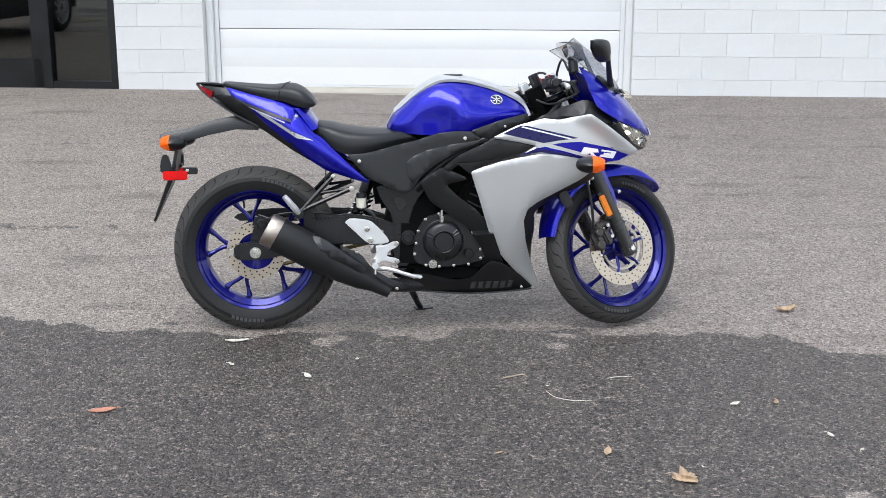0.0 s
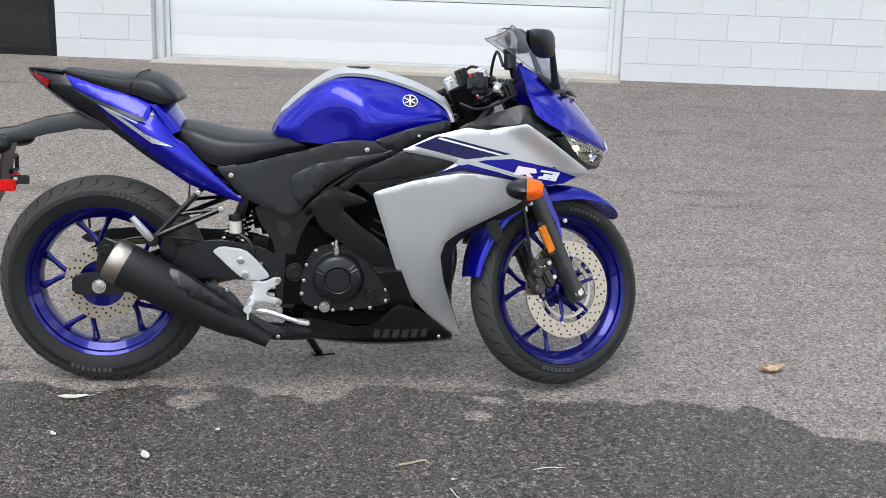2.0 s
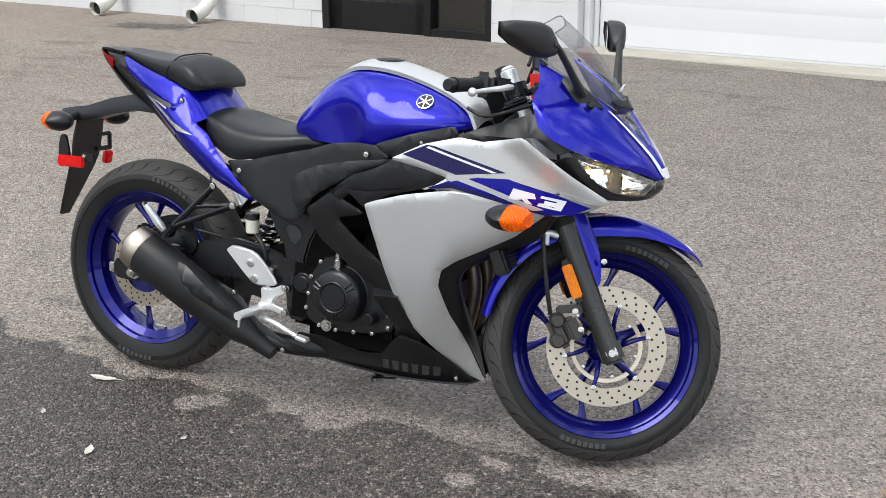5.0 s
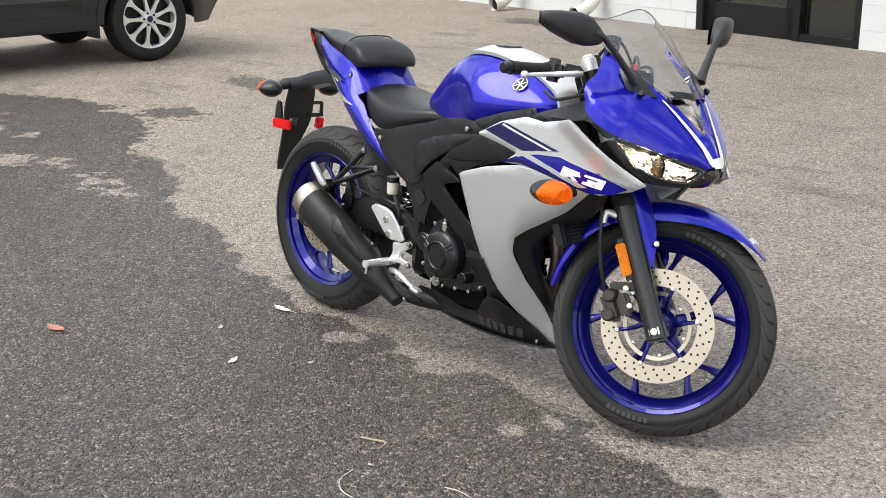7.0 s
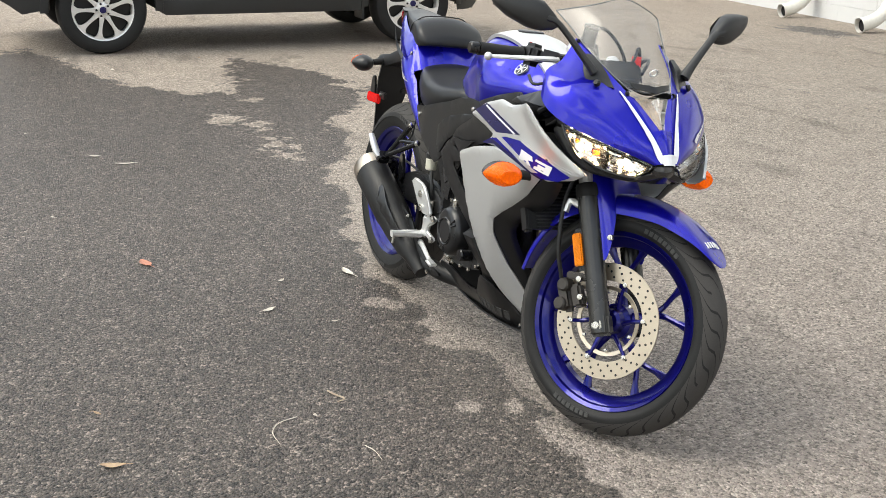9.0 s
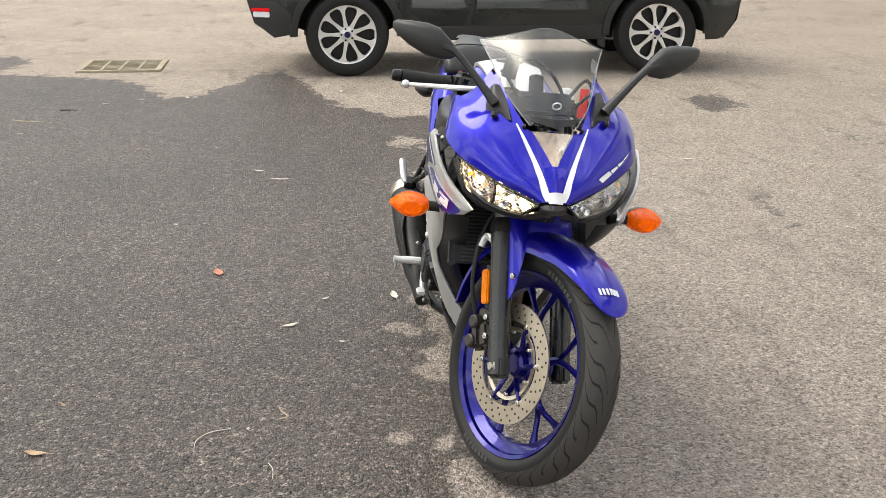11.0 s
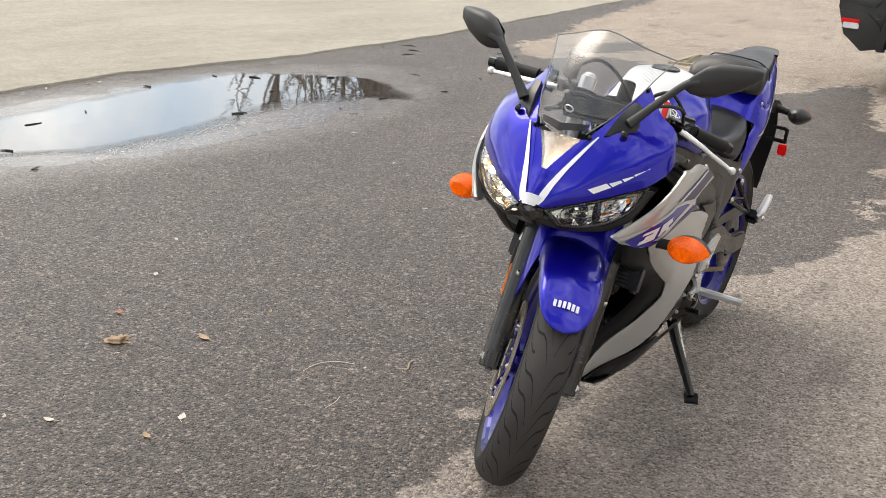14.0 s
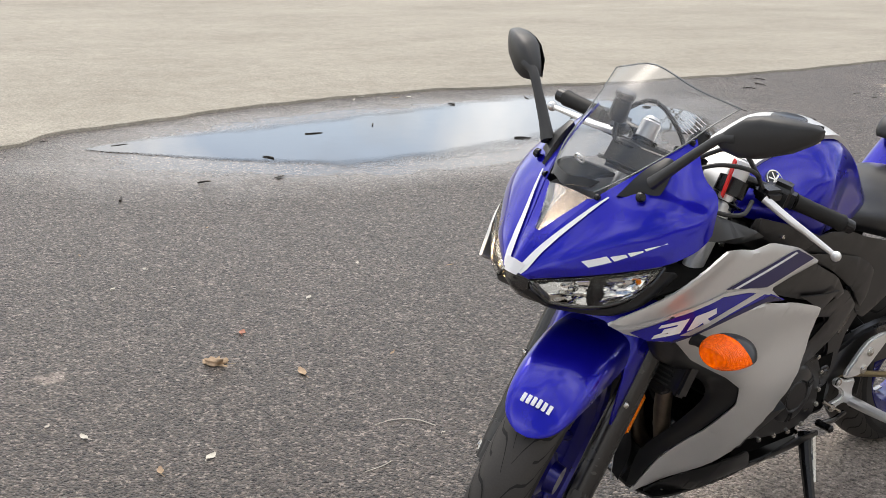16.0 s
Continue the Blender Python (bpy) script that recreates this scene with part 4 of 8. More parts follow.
for s in (-1, 1):
    cab = [(-0.74, 1.02), (-0.66, 1.30), (-0.50, 1.55), (0.1, 1.65), (0.9, 1.66), (1.35, 1.60), (1.75, 1.34), (2.12, 1.02)]
    part("cab_side", panel(cab, lambda x, z: 0.865 - 0.40 * max(0, z - 1.02), s, 0.02, 0.15), M_CARPAINT, car)
    for win in ([(-0.42, 1.12), (-0.34, 1.42), (0.35, 1.50), (0.42, 1.10)], [(0.50, 1.10), (0.46, 1.51), (1.22, 1.50), (1.36, 1.42), (1.72, 1.09)]):
        part("window", panel(soft(win, 1, 0.12), lambda x, z: 0.870 - 0.40 * max(0, z - 1.02), s, 0.006, 0.2), M_CARGLASS, car, "tinted side window")
    skin = {"rear_door": [(0.16, 0.97), (0.98, 0.97), (0.99, 0.39), (0.52, 0.39), (0.43, 0.60), (0.30, 0.74), (0.17, 0.80)], "front_door": [(1.005, 0.97), (1.98, 0.97), (2.02, 0.82), (2.02, 0.62), (1.98, 0.39), (1.015, 0.39)]}
    for nm, dr in skin.items():
        d = part(nm, panel(soft(dr, 1, 0.06), car_depth, s, 0.012, 0.08, 0.004, 0.007), M_CARPAINT, car)
        hx = 0.27 if nm == "rear_door" else 1.14
        part("door_handle", tube([(hx, s * 0.872, 0.90), (hx + 0.03, s * 0.90, 0.905), (hx + 0.15, s * 0.90, 0.91), (hx + 0.18, s * 0.872, 0.91)], 0.011, 8), M_CARPAINT, d)
        x0, x1 = (0.50, 0.985) if nm == "rear_door" else (1.02, 1.97)
        part("door_moulding", panel([(x0, 0.49), (x0 + 0.02, 0.61), (x1 - 0.06, 0.61), (x1, 0.49)], lambda x, z: car_depth(x, z) + 0.009 + float(np.interp(z, [0.49, 0.525, 0.61], [0.0, 0.009, 0.0])), s, 0.004, 0.035), M_CARPAINT, d, "raised ridge low on the door", None, 20)
    part("sill_cladding", panel([(0.43, 0.40), (2.09, 0.40), (2.12, 0.33), (2.05, 0.285), (0.47, 0.285), (0.40, 0.33)], car_depth, s, 0.02, 0.15, 0.004, 0.012), M_CLADDING, car, "black plastic sill")
    for cx in (0.0, 2.52):
        lip = [[(cx + r * math.cos(radians(g)), s * (car_depth(cx + r * math.cos(radians(g)), 0.335 + r * math.sin(radians(g))) + out), 0.335 + r * math.sin(radians(g))) for r, out in ((0.458, 0.004), (0.454, 0.017), (0.425, 0.019), (0.398, 0.017), (0.394, -0.02))] for g in np.linspace(-2, 182, 33)]
        part("arch_cladding", loft(lip, closed=False), M_CLADDING, car, "black plastic wheel arch")
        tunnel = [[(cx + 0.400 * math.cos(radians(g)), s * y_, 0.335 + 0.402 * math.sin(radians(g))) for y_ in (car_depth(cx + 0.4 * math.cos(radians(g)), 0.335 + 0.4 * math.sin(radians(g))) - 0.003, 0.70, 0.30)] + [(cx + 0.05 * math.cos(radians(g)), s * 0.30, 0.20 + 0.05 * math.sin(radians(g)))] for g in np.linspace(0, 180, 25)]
        part("wheel_housing", loft(tunnel, closed=False), M_HOLLOWSHADE, car, "dark inner wheel housing")
    part("rear_bumper_corner", panel([(-0.44, 0.50), (-0.44, 0.34), (-0.58, 0.31), (-0.73, 0.42), (-0.79, 0.60), (-0.55, 0.60)], car_depth, s, 0.02, 0.1, 0.003, 0.012), M_CLADDING, car)
    part("tail_lamp", panel(soft([(-0.79, 0.92), (-0.80, 0.75), (-0.58, 0.76), (-0.50, 0.86), (-0.60, 0.94)], 1, 0.15), car_depth, s, 0.012, 0.04, 0.004, 0.008), M_TAILPALE, car, "pale clear tail lamp")
    part("bumper_band", panel(soft([(-0.80, 0.735), (-0.80, 0.665), (-0.50, 0.640), (-0.45, 0.700)], 1, 0.1), car_depth, s, 0.012, 0.04, 0.003, 0.010), M_CLADDING, car, "black band over the bumper")
    part("rear_reflector", box((0.16, 0.03, 0.028), (-0.68, s * 0.800, 0.530), (0, 0, s * 20), 0.006), M_RED, car, "red reflector in the rear bumper")
    part("reverse_lamp", box((0.14, 0.03, 0.045), (-0.675, s * 0.797, 0.494), (0, 0, s * 20), 0.006), M_WHITE, car, "white lamp under the reflector")
    part("door_mirror", join(box((0.12, 0.18, 0.13), (1.78, s * 0.98, 1.08), bevel=0.035, seg=3), box((0.06, 0.12, 0.04), (1.78, s * 0.88, 1.03), bevel=0.01)), M_CLADDING, car)
    part("head_lamp", panel(soft([(2.86, 0.90), (3.20, 0.80), (3.24, 0.70), (2.98, 0.74)], 1, 0.15), car_depth, s, 0.012, 0.08, 0.004, 0.008), M_REFLECTOR, car)
part("tailgate_window", loft([[(-0.75, -0.6 + 0.15 * k, 1.08) for k in range(9)], [(-0.60, -0.52 + 0.13 * k, 1.48) for k in range(9)]], closed=False), M_CARGLASS, car)
part("windscreen", loft([[(2.04, -0.68 + 0.17 * k, 1.12 + 0.02) for k in range(9)], [(1.47, -0.52 + 0.13 * k, 1.57) for k in range(9)]], closed=False), M_CARGLASS, car)
part("mud_flap", box((0.02, 0.2, 0.10), (2.085, -0.76, 0.265), bevel=0.004), M_CLADDING, car)


def car_wheel():
    """Road wheel about the y axis, outer face to -y."""
    t = [(0.232, -0.10), (0.254, -0.108), (0.290, -0.112), (0.318, -0.10), (0.331, -0.075), (0.335, -0.03), (0.335, 0.03), (0.331, 0.075), (0.318, 0.10), (0.290, 0.112), (0.254, 0.108), (0.232, 0.10)]
    tyre = lathe(t, 56)
    rim = lathe([(0.215, -0.103), (0.222, -0.106), (0.213, -0.097), (0.200, -0.075), (0.192, 0.09)], 56)
    back = lathe([(0.0, -0.035), (0.19, -0.03)], 40)
    sp = lathe([(0.190, -0.080), (0.196, -0.094), (0.216, -0.101), (0.216, -0.085)], 56, True)
    spokes = []
    for k in range(9):
        half = [(0.052, 0.017), (0.085, 0.0125), (0.125, 0.0105), (0.155, 0.013), (0.176, 0.021), (0.190, 0.040), (0.199, 0.052)]
        poly = soft([(r, -w) for r, w in half] + [(r, w) for r, w in reversed(half)], 1, 0.15)
        one = plate(poly, -0.096, -0.066, 0.005)
        spokes.append(spin(one, 2 * math.pi * (k + 0.5) / 9))
    hub = lathe([(0.0, -0.098), (0.028, -0.098), (0.034, -0.090), (0.062, -0.084), (0.066, -0.06)], 28)
    cap = lathe([(0.0, -0.103), (0.024, -0.102), (0.026, -0.096)], 24)
    return tyre, rim, back, sp, hub, cap, spokes


for ax in (0.0, 2.52):
    for s in (-1, 1):
        mm = Matrix.Translation((ax, s * 0.775, 0.335)) @ (Matrix.Identity(4) if s < 0 else Matrix.Rotation(math.pi, 4, "Z"))
        tyre, rim, back_, sp, hub, cap, spokes = car_wheel()
        wide = mm @ Matrix.Diagonal((1.13, 1, 1.13, 1))
        wheel = part("wheel", rim, M_CARRIM, car, "bright alloy wheel with nine flared spokes", wide)
        part("tyre", tyre, M_RUBBER, wheel, "", mm)
        part("wheel_pocket", back_, M_RIMDARK, wheel, "", wide)
        part("rim_ring", sp, M_CARRIM, wheel, "", wide)
        for b in spokes:
            part("spoke", b, M_CARRIM, wheel, "", wide)
        part("hub", hub, M_CARRIM, wheel, "", mm)
        part("hub_cap", cap, M_NAVY, wheel, "dark blue hub cap", mm)
        for k in range(5):
            a = 2 * math.pi * (k + 0.5) / 5
            part("wheel_nut", rod((0.047 * math.cos(a), -0.094, 0.047 * math.sin(a)), (0.047 * math.cos(a), -0.080, 0.047 * math.sin(a)), 0.009, None, 6), M_SATIN, wheel, "", mm)

# ---- motorcycle ----
# Its own axes: x ahead, y to its left, z up; the rear axle stands at x = 0.
bike = thing("motorcycle", pose(-0.687, 4.552, 0.005, -5.8, 0, 2.9), "blue and silver sport motorcycle leaning on its side stand", "motorcycle")
REAR, FRONT = Vector((0.005, 0, 0.327)), Vector((1.383, 0, 0.305))
RAKE = radians(25)
FORK = Vector((-math.sin(RAKE), 0, math.cos(RAKE)))
HEADPT = Vector((1.337, 0, 0.305))
STEER = Matrix.Translation(HEADPT) @ Matrix.Rotation(radians(27), 4, FORK) @ Matrix.Translation(-HEADPT)


SPREAD = np.linspace(-0.04, 0.04, 9)


def fair(x, z):
    """Half width of the side fairing."""
    w = np.interp(z + SPREAD, [0.10, 0.15, 0.25, 0.35, 0.45, 0.55, 0.63, 0.70, 0.78, 0.85, 0.90], [0.030, 0.060, 0.112, 0.156, 0.188, 0.209, 0.223, 0.235, 0.235, 0.225, 0.20]).mean()
    f = np.interp(x + SPREAD, [0.2, 0.6, 0.85, 1.05, 1.25, 1.32, 1.44, 1.5], [0.86, 0.90, 0.96, 1.0, 1.0, 0.95, 0.70, 0.5]).mean()
    return float(w * f)


def tail(x, z):
    """Half width of the tail."""
    w = float(np.interp(x + SPREAD, [-0.21, -0.10, 0.05, 0.17, 0.30, 0.45], [0.024, 0.064, 0.116, 0.147, 0.154, 0.152]).mean())
    mid = float(np.interp(x + SPREAD, [-0.2, -0.1, 0.0, 0.1, 0.2, 0.3, 0.43], [0.93, 0.91, 0.87, 0.82, 0.75, 0.68, 0.60]).mean())
    over, under = z - mid - 0.005, mid - z - 0.010
    return w - 0.28 * (over + math.sqrt(over * over + 0.0001)) - 0.26 * (under + math.sqrt(under * under + 0.0001))


def fixed(v):
    return lambda x, z: v


def bolt(at, parent, r=0.007, side=-1, material=None, m=None, name="bolt"):
    x, y, z = at
    bm = lathe([(0, -0.004), (r * 0.45, -0.004), (r * 0.5, -0.0025), (r * 0.62, -0.0025), (r * 0.9, -0.002), (r, 0.001), (r, 0.004)], 12)
    if side > 0:
        bmesh.ops.scale(bm, vec=(1, -1, 1), verts=bm.verts)
    bmesh.ops.translate(bm, vec=(x, y, z), verts=bm.verts)
    return part(name, bm, material or M_STEEL, parent, "", m)


def blob(c, rx, ry, rz, x0=-1.0, x1=1.0, n=12, taper=0.0):
    """Part of a pointed egg between x0 and x1 of its length in x."""
    rings = []
    for k in range(n + 1):
        u = x0 + (x1 - x0) * k / n
        f = math.sqrt(max(0.0, 1 - u * u)) + 0.002
        rings.append([(c[0] + rx * u, c[1] + ry * f * math.cos(a), c[2] + rz * f * math.sin(a)) for a in np.linspace(0, 2 * math.pi, 21)[:-1]])
    return loft(rings)


def wheel_at(name, c, R, wt, rim_w, m, label):
    """Wheel with tyre, rim, five forked spokes and hub, about c."""
    crown = []
    for k in range(25):
        a = radians(-82 + 164 * k / 24)
        crown.append((R - (0.052 if wt > 0.06 else 0.046) * (1 - math.cos(a)) / (1 - math.cos(radians(82))), wt * math.sin(a) / math.sin(radians(82))))
    g = 1.055 if wt < 0.06 else 1.03
    tyre = [(0.214 * g, -rim_w + 0.008), (0.222 * g, -rim_w - 0.001), (R - 0.052, -wt * 0.97)] + crown + [(R - 0.052, wt * 0.97), (0.222 * g, rim_w + 0.001), (0.214 * g, rim_w - 0.008)]
    rp = [(0.221, -rim_w), (0.2235, -rim_w + 0.004), (0.214, -rim_w + 0.009), (0.210, -rim_w + 0.016), (0.194, -rim_w + 0.026), (0.190, -0.012), (0.190, 0.012), (0.194, rim_w - 0.026), (0.210, rim_w - 0.016), (0.214, rim_w - 0.009), (0.2235, rim_w - 0.004), (0.221, rim_w)]
    inner = [(0.219, -rim_w - 0.002), (0.210, -rim_w + 0.004), (0.207, -rim_w + 0.012), (0.188, -rim_w + 0.026), (0.183, -0.012), (0.183, 0.012), (0.188, rim_w - 0.026), (0.207, rim_w - 0.012), (0.210, rim_w - 0.004), (0.219, rim_w + 0.002)]
    rp, inner = [(r * g, y) for r, y in rp], [(r * g, y) for r, y in inner]
    wheel = part(name, lathe(rp + inner[::-1], 72, True, c), M_RIMBLUE, bike, label, m, 28)
    ty = part("tyre", lathe(tyre, 80, False, c), [M_RUBBER, M_TREAD], wheel, "black road tyre with dusty tread", None, 50)
    for f in ty.data.polygons:
        if math.hypot(f.center.x - c[0], f.center.z - c[2]) > R - 0.036:
            f.material_index = 1
    if m is not None:
        ty.data.transform(m)
    part("hub", lathe([(0.0, -0.052), (0.022, -0.052), (0.030, -0.046), (0.034, -0.030), (0.046, -0.022), (0.048, 0.022), (0.034, 0.030), (0.030, 0.052), (0.0, 0.052)], 32, False, c), M_RIMBLUE, wheel, "", m)
    for k in range(5):
        a0 = 2 * math.pi * k / 5 + 0.5
        pol = lambda r, a, y=0.0: (c[0] + r * math.cos(a), c[1] + y, c[2] + r * math.sin(a))
        sp = tube([pol(0.040, a0), pol(0.075, a0), pol(0.118, a0)], [0.014, 0.0088, 0.0082], 8, 3, True, 1.3)
        for s in (-1, 1):
            sp = join(sp, tube([pol(0.105, a0 + 0.01 * s), pol(0.135, a0 + 0.10 * s), pol(0.165, a0 + 0.20 * s), pol(0.204, a0 + 0.27 * s)], [0.0072, 0.0060, 0.0060, 0.011], 8, 3, True, 1.3))
        part("spoke", sp, M_RIMBLUE, wheel, "", m)
    # sipes: long curved dark strips laid on the crown, groove shade put into colour
    n, cuts = (38 if wt < 0.06 else 40), bmesh.new()
    for k in range(n):
        for s in (-1, 1):
            start = 2 * math.pi * (k + (0.5 if s > 0 else 0)) / n
            rows = []
            for j in range(9):
                t = j / 8
                lat = s * (0.06 + 0.84 * t)
                a = radians(82 * lat)
                r = R - (0.052 if wt > 0.06 else 0.046) * (1 - math.cos(a)) / (1 - math.cos(radians(82))) + 0.0011
                y = wt * math.sin(a) / math.sin(radians(82)) * 1.004
                ang = start + (0.52 if wt < 0.06 else 0.44) * (t ** 1.1) + 0.075 * math.sin(t * 6.5)
                half = (0.0027 if wt < 0.06 else 0.0024) * (0.35 + math.sin(math.pi * min(1, t * 0.9 + 0.1))) / r
                rows.append([cuts.verts.new((c[0] + r * math.cos(ang + d), c[1] + y, c[2] + r * math.sin(ang + d))) for d in (-half, half)])
            if k % 3 == 2:
                rows = rows[4:]
            for u, v in zip(rows, rows[1:]):
                cuts.faces.new((u[0], u[1], v[1], v[0]))
    loose = [v for v in cuts.verts if not v.link_faces]
    bmesh.ops.delete(cuts, geom=loose, context="VERTS")
    tagged(part("tread", cuts, M_GROOVE, wheel, "", m), kind="stuff")
    # raised plain bars on the side wall
    for s in (-1, 1):
        for base in (-1.95, 1.0):
            bars = None
            for k in range(8):
                a = base + 0.060 * k
                r0, r1 = R - 0.052, R - 0.040
                ys = s * (wt * 0.985)
                q = [(r0, a), (r1, a), (r1, a + 0.042), (r0, a + 0.042)]
                bm = bmesh.new()
                lo = [bm.verts.new((c[0] + r * math.cos(g), c[1] + ys * (1.0 if r < r1 else 1.006), c[2] + r * math.sin(g))) for r, g in q]
                hi = [bm.verts.new((v.co.x, v.co.y + s * 0.0016, v.co.z)) for v in lo]
                bm.faces.new(hi)
                for i in range(4):
                    bm.faces.new((lo[i], lo[(i + 1) % 4], hi[(i + 1) % 4], hi[i]))
                bars = bm if bars is None else join(bars, bm)
            part("side_wall_marking", bars, M_TYREMARK, wheel, "grey raised bars on the tyre wall", m)
    return wheel


def brake_disc(parent, c, y, R, r_in, m, holes, label):
    d = part("brake_disc", lathe([(r_in, y - 0.0022), (R, y - 0.0022), (R, y + 0.0022), (r_in, y + 0.0022)], 64, True, c), M_DISC, parent, label, m)
    # holes are dark faces on the disc, their shaded depth put into colour
    h = bmesh.new()
    rows = ((r_in + (R - r_in) * 0.22, 0.0), (r_in + (R - r_in) * 0.52, 0.33), (r_in + (R - r_in) * 0.80, 0.66))
    for r, off in rows:
        for k in range(holes):
            a = 2 * math.pi * (k + off) / holes
            for s in (-1, 1):
                ring = [h.verts.new((c[0] + r * math.cos(a) + 0.0035 * math.cos(g), y + s * 0.0025, c[2] + r * math.sin(a) + 0.0035 * math.sin(g))) for g in np.linspace(0, 2 * math.pi, 7)[:-1]]
                h.faces.new(ring)
    tagged(part("disc_holes", h, M_HOLE, parent, "", m), kind="stuff")
    return d


# rear wheel
rw = wheel_at("rear_wheel", REAR, 0.315, 0.070, 0.060, None, "bright blue metallic rear wheel with forked spokes")
brake_disc(rw, REAR, -0.072, 0.110, 0.070, None, 20, "drilled steel rear brake disc")
part("disc_carrier", lathe([(0.03, -0.066), (0.074, -0.069), (0.074, -0.065), (0.03, -0.058)], 40, True, REAR), M_RIMBLUE, rw)
part("sprocket", lathe([(0.05, 0.074), (0.098, 0.076), (0.102, 0.079), (0.098, 0.082), (0.05, 0.084)], 46, True, REAR), M_SATIN, rw, "dark rear sprocket")
part("valve_stem", rod(REAR + Vector((-0.05, 0, 0.19)), REAR + Vector((-0.045, -0.01, 0.155)), 0.004), M_SATIN, rw)
part("balance_weight", box((0.035, 0.012, 0.006), (REAR.x + 0.02, -0.02, REAR.z - 0.182), (0, 6, 0), 0.001), M_STEEL, rw)
part("axle_nut", join(rod((0.005, -0.135, 0.327), (0.005, -0.118, 0.327), 0.014, None, 6), rod((0.005, -0.142, 0.327), (0.005, -0.13, 0.327), 0.008), lathe([(0.009, -0.119), (0.021, -0.119), (0.021, -0.116), (0.009, -0.116)], 20, True, (0.005, 0, 0.327))), M_STEEL, bike, "plated rear axle nut")

# front wheel and fork, built straight and then turned with the bars
fw = wheel_at("front_wheel", FRONT, 0.296, 0.056, 0.045, STEER, "bright blue metallic front wheel with forked spokes")
brake_disc(fw, FRONT, -0.064, 0.149, 0.104, STEER, 26, "drilled steel front brake disc")
car_ = lathe([(0.080, -0.060), (0.090, -0.062), (0.090, -0.057), (0.080, -0.055)], 48, True, FRONT)
for k in range(6):
    a = 2 * math.pi * k / 6 + 0.3
    part("carrier_arm", tube([(FRONT.x + 0.04 * math.cos(a - 0.15), -0.048, FRONT.z + 0.04 * math.sin(a - 0.15)), (FRONT.x + 0.075 * math.cos(a), -0.058, FRONT.z + 0.075 * math.sin(a)), (FRONT.x + 0.108 * math.cos(a), -0.062, FRONT.z + 0.108 * math.sin(a))], [0.007, 0.006, 0.005], 8), M_RIMBLUE, fw, "", STEER)
part("disc_carrier", car_, M_DISC, fw, "inner ring of the brake disc", STEER)
for k in range(6):
    a = 2 * math.pi * k / 6 + 0.3
    bolt((FRONT.x + 0.106 * math.cos(a), -0.068, FRONT.z + 0.106 * math.sin(a)), fw, 0.007, -1, M_STEEL, STEER, "disc_rivet")
    bolt((FRONT.x + 0.076 * math.cos(a + 0.5), -0.064, FRONT.z + 0.076 * math.sin(a + 0.5)), fw, 0.005, -1, M_STEEL, STEER, "disc_bolt")


def along(s, y=0.0, fwd=0.0):
    """A point s metres up the fork from the axle, y to the left and fwd ahead square to it."""
    return FRONT + FORK * s + Vector((math.cos(RAKE), 0, math.sin(RAKE))) * fwd + Vector((0, y, 0))


for s in (-1, 1):
    y = s * 0.098
    leg = part("fork_lower", join(rod(along(-0.035, y), along(0.325, y), 0.0265, 0.0285, 24, 0.004), box((0.058, 0.034, 0.056), along(-0.012, y, 0.002), (0, -25, 0), 0.008)), M_FORK, bike, "dark grey fork leg", STEER)
    part("dust_seal", lathe([(0.022, 0), (0.030, 0.001), (0.0315, 0.012), (0.030, 0.030), (0.026, 0.036), (0.022, 0.037)], 24, False), M_RUBBER, leg, "", STEER @ Matrix.Translation(along(0.318, y)) @ FORK.to_track_quat("Y", "X").to_matrix().to_4x4())
    part("fork_tube", rod(along(0.32, y), along(0.722, y), 0.0205, None, 20, 0.003), M_ALU, bike, "bright fork tube", STEER)
    part("fork_cap", rod(along(0.722, y), along(0.731, y), 0.017, 0.014, 12, 0.003), M_ALU, bike, "", STEER)
    part("axle_end", join(rod(along(-0.012, s * 0.112, 0.002), along(-0.012, s * 0.122, 0.002), 0.016, None, 6), rod(along(-0.012, s * 0.12, 0.002), along(-0.012, s * 0.127, 0.002), 0.009)), M_STEEL, leg, "plated axle end", STEER)
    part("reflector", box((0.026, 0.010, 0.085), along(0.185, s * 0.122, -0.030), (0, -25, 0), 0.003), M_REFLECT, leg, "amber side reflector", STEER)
    part("reflector_bracket", box((0.032, 0.005, 0.11), along(0.185, s * 0.114, -0.022), (0, -25, 0), 0.002), M_SATIN, leg, "", STEER)
for s0, th in ((0.475, 0.036), (0.636, 0.026)):
    part("triple_clamp", join(box((0.075, 0.262, th), along(s0, 0, -0.012), (0, -25, 0), 0.012, 3)), M_SATIN, bike, "black fork clamp", STEER)

# front brake caliper and hose
cal = part("brake_caliper", join(box((0.046, 0.040, 0.088), along(0.078, -0.082, -0.098), (0, -30, 0), 0.014, 3), box((0.030, 0.030, 0.062), along(0.072, -0.088, -0.062), (0, -30, 0), 0.007), rod(along(0.105, -0.112, -0.094), along(0.105, -0.080, -0.094), 0.017, 0.020, 18, 0.004), rod(along(0.058, -0.112, -0.110), along(0.058, -0.080, -0.110), 0.017, 0.020, 18, 0.004), box((0.075, 0.014, 0.020), along(0.120, -0.090, -0.052), (0, -8, 0), 0.004)), M_CALIPER, bike, "dark front brake caliper", STEER)
for dx, sz in ((-0.048, 0.066), (-0.046, 0.112)):
    bolt(along(sz, -0.106, dx), cal, 0.0085, -1, M_STEEL, STEER)
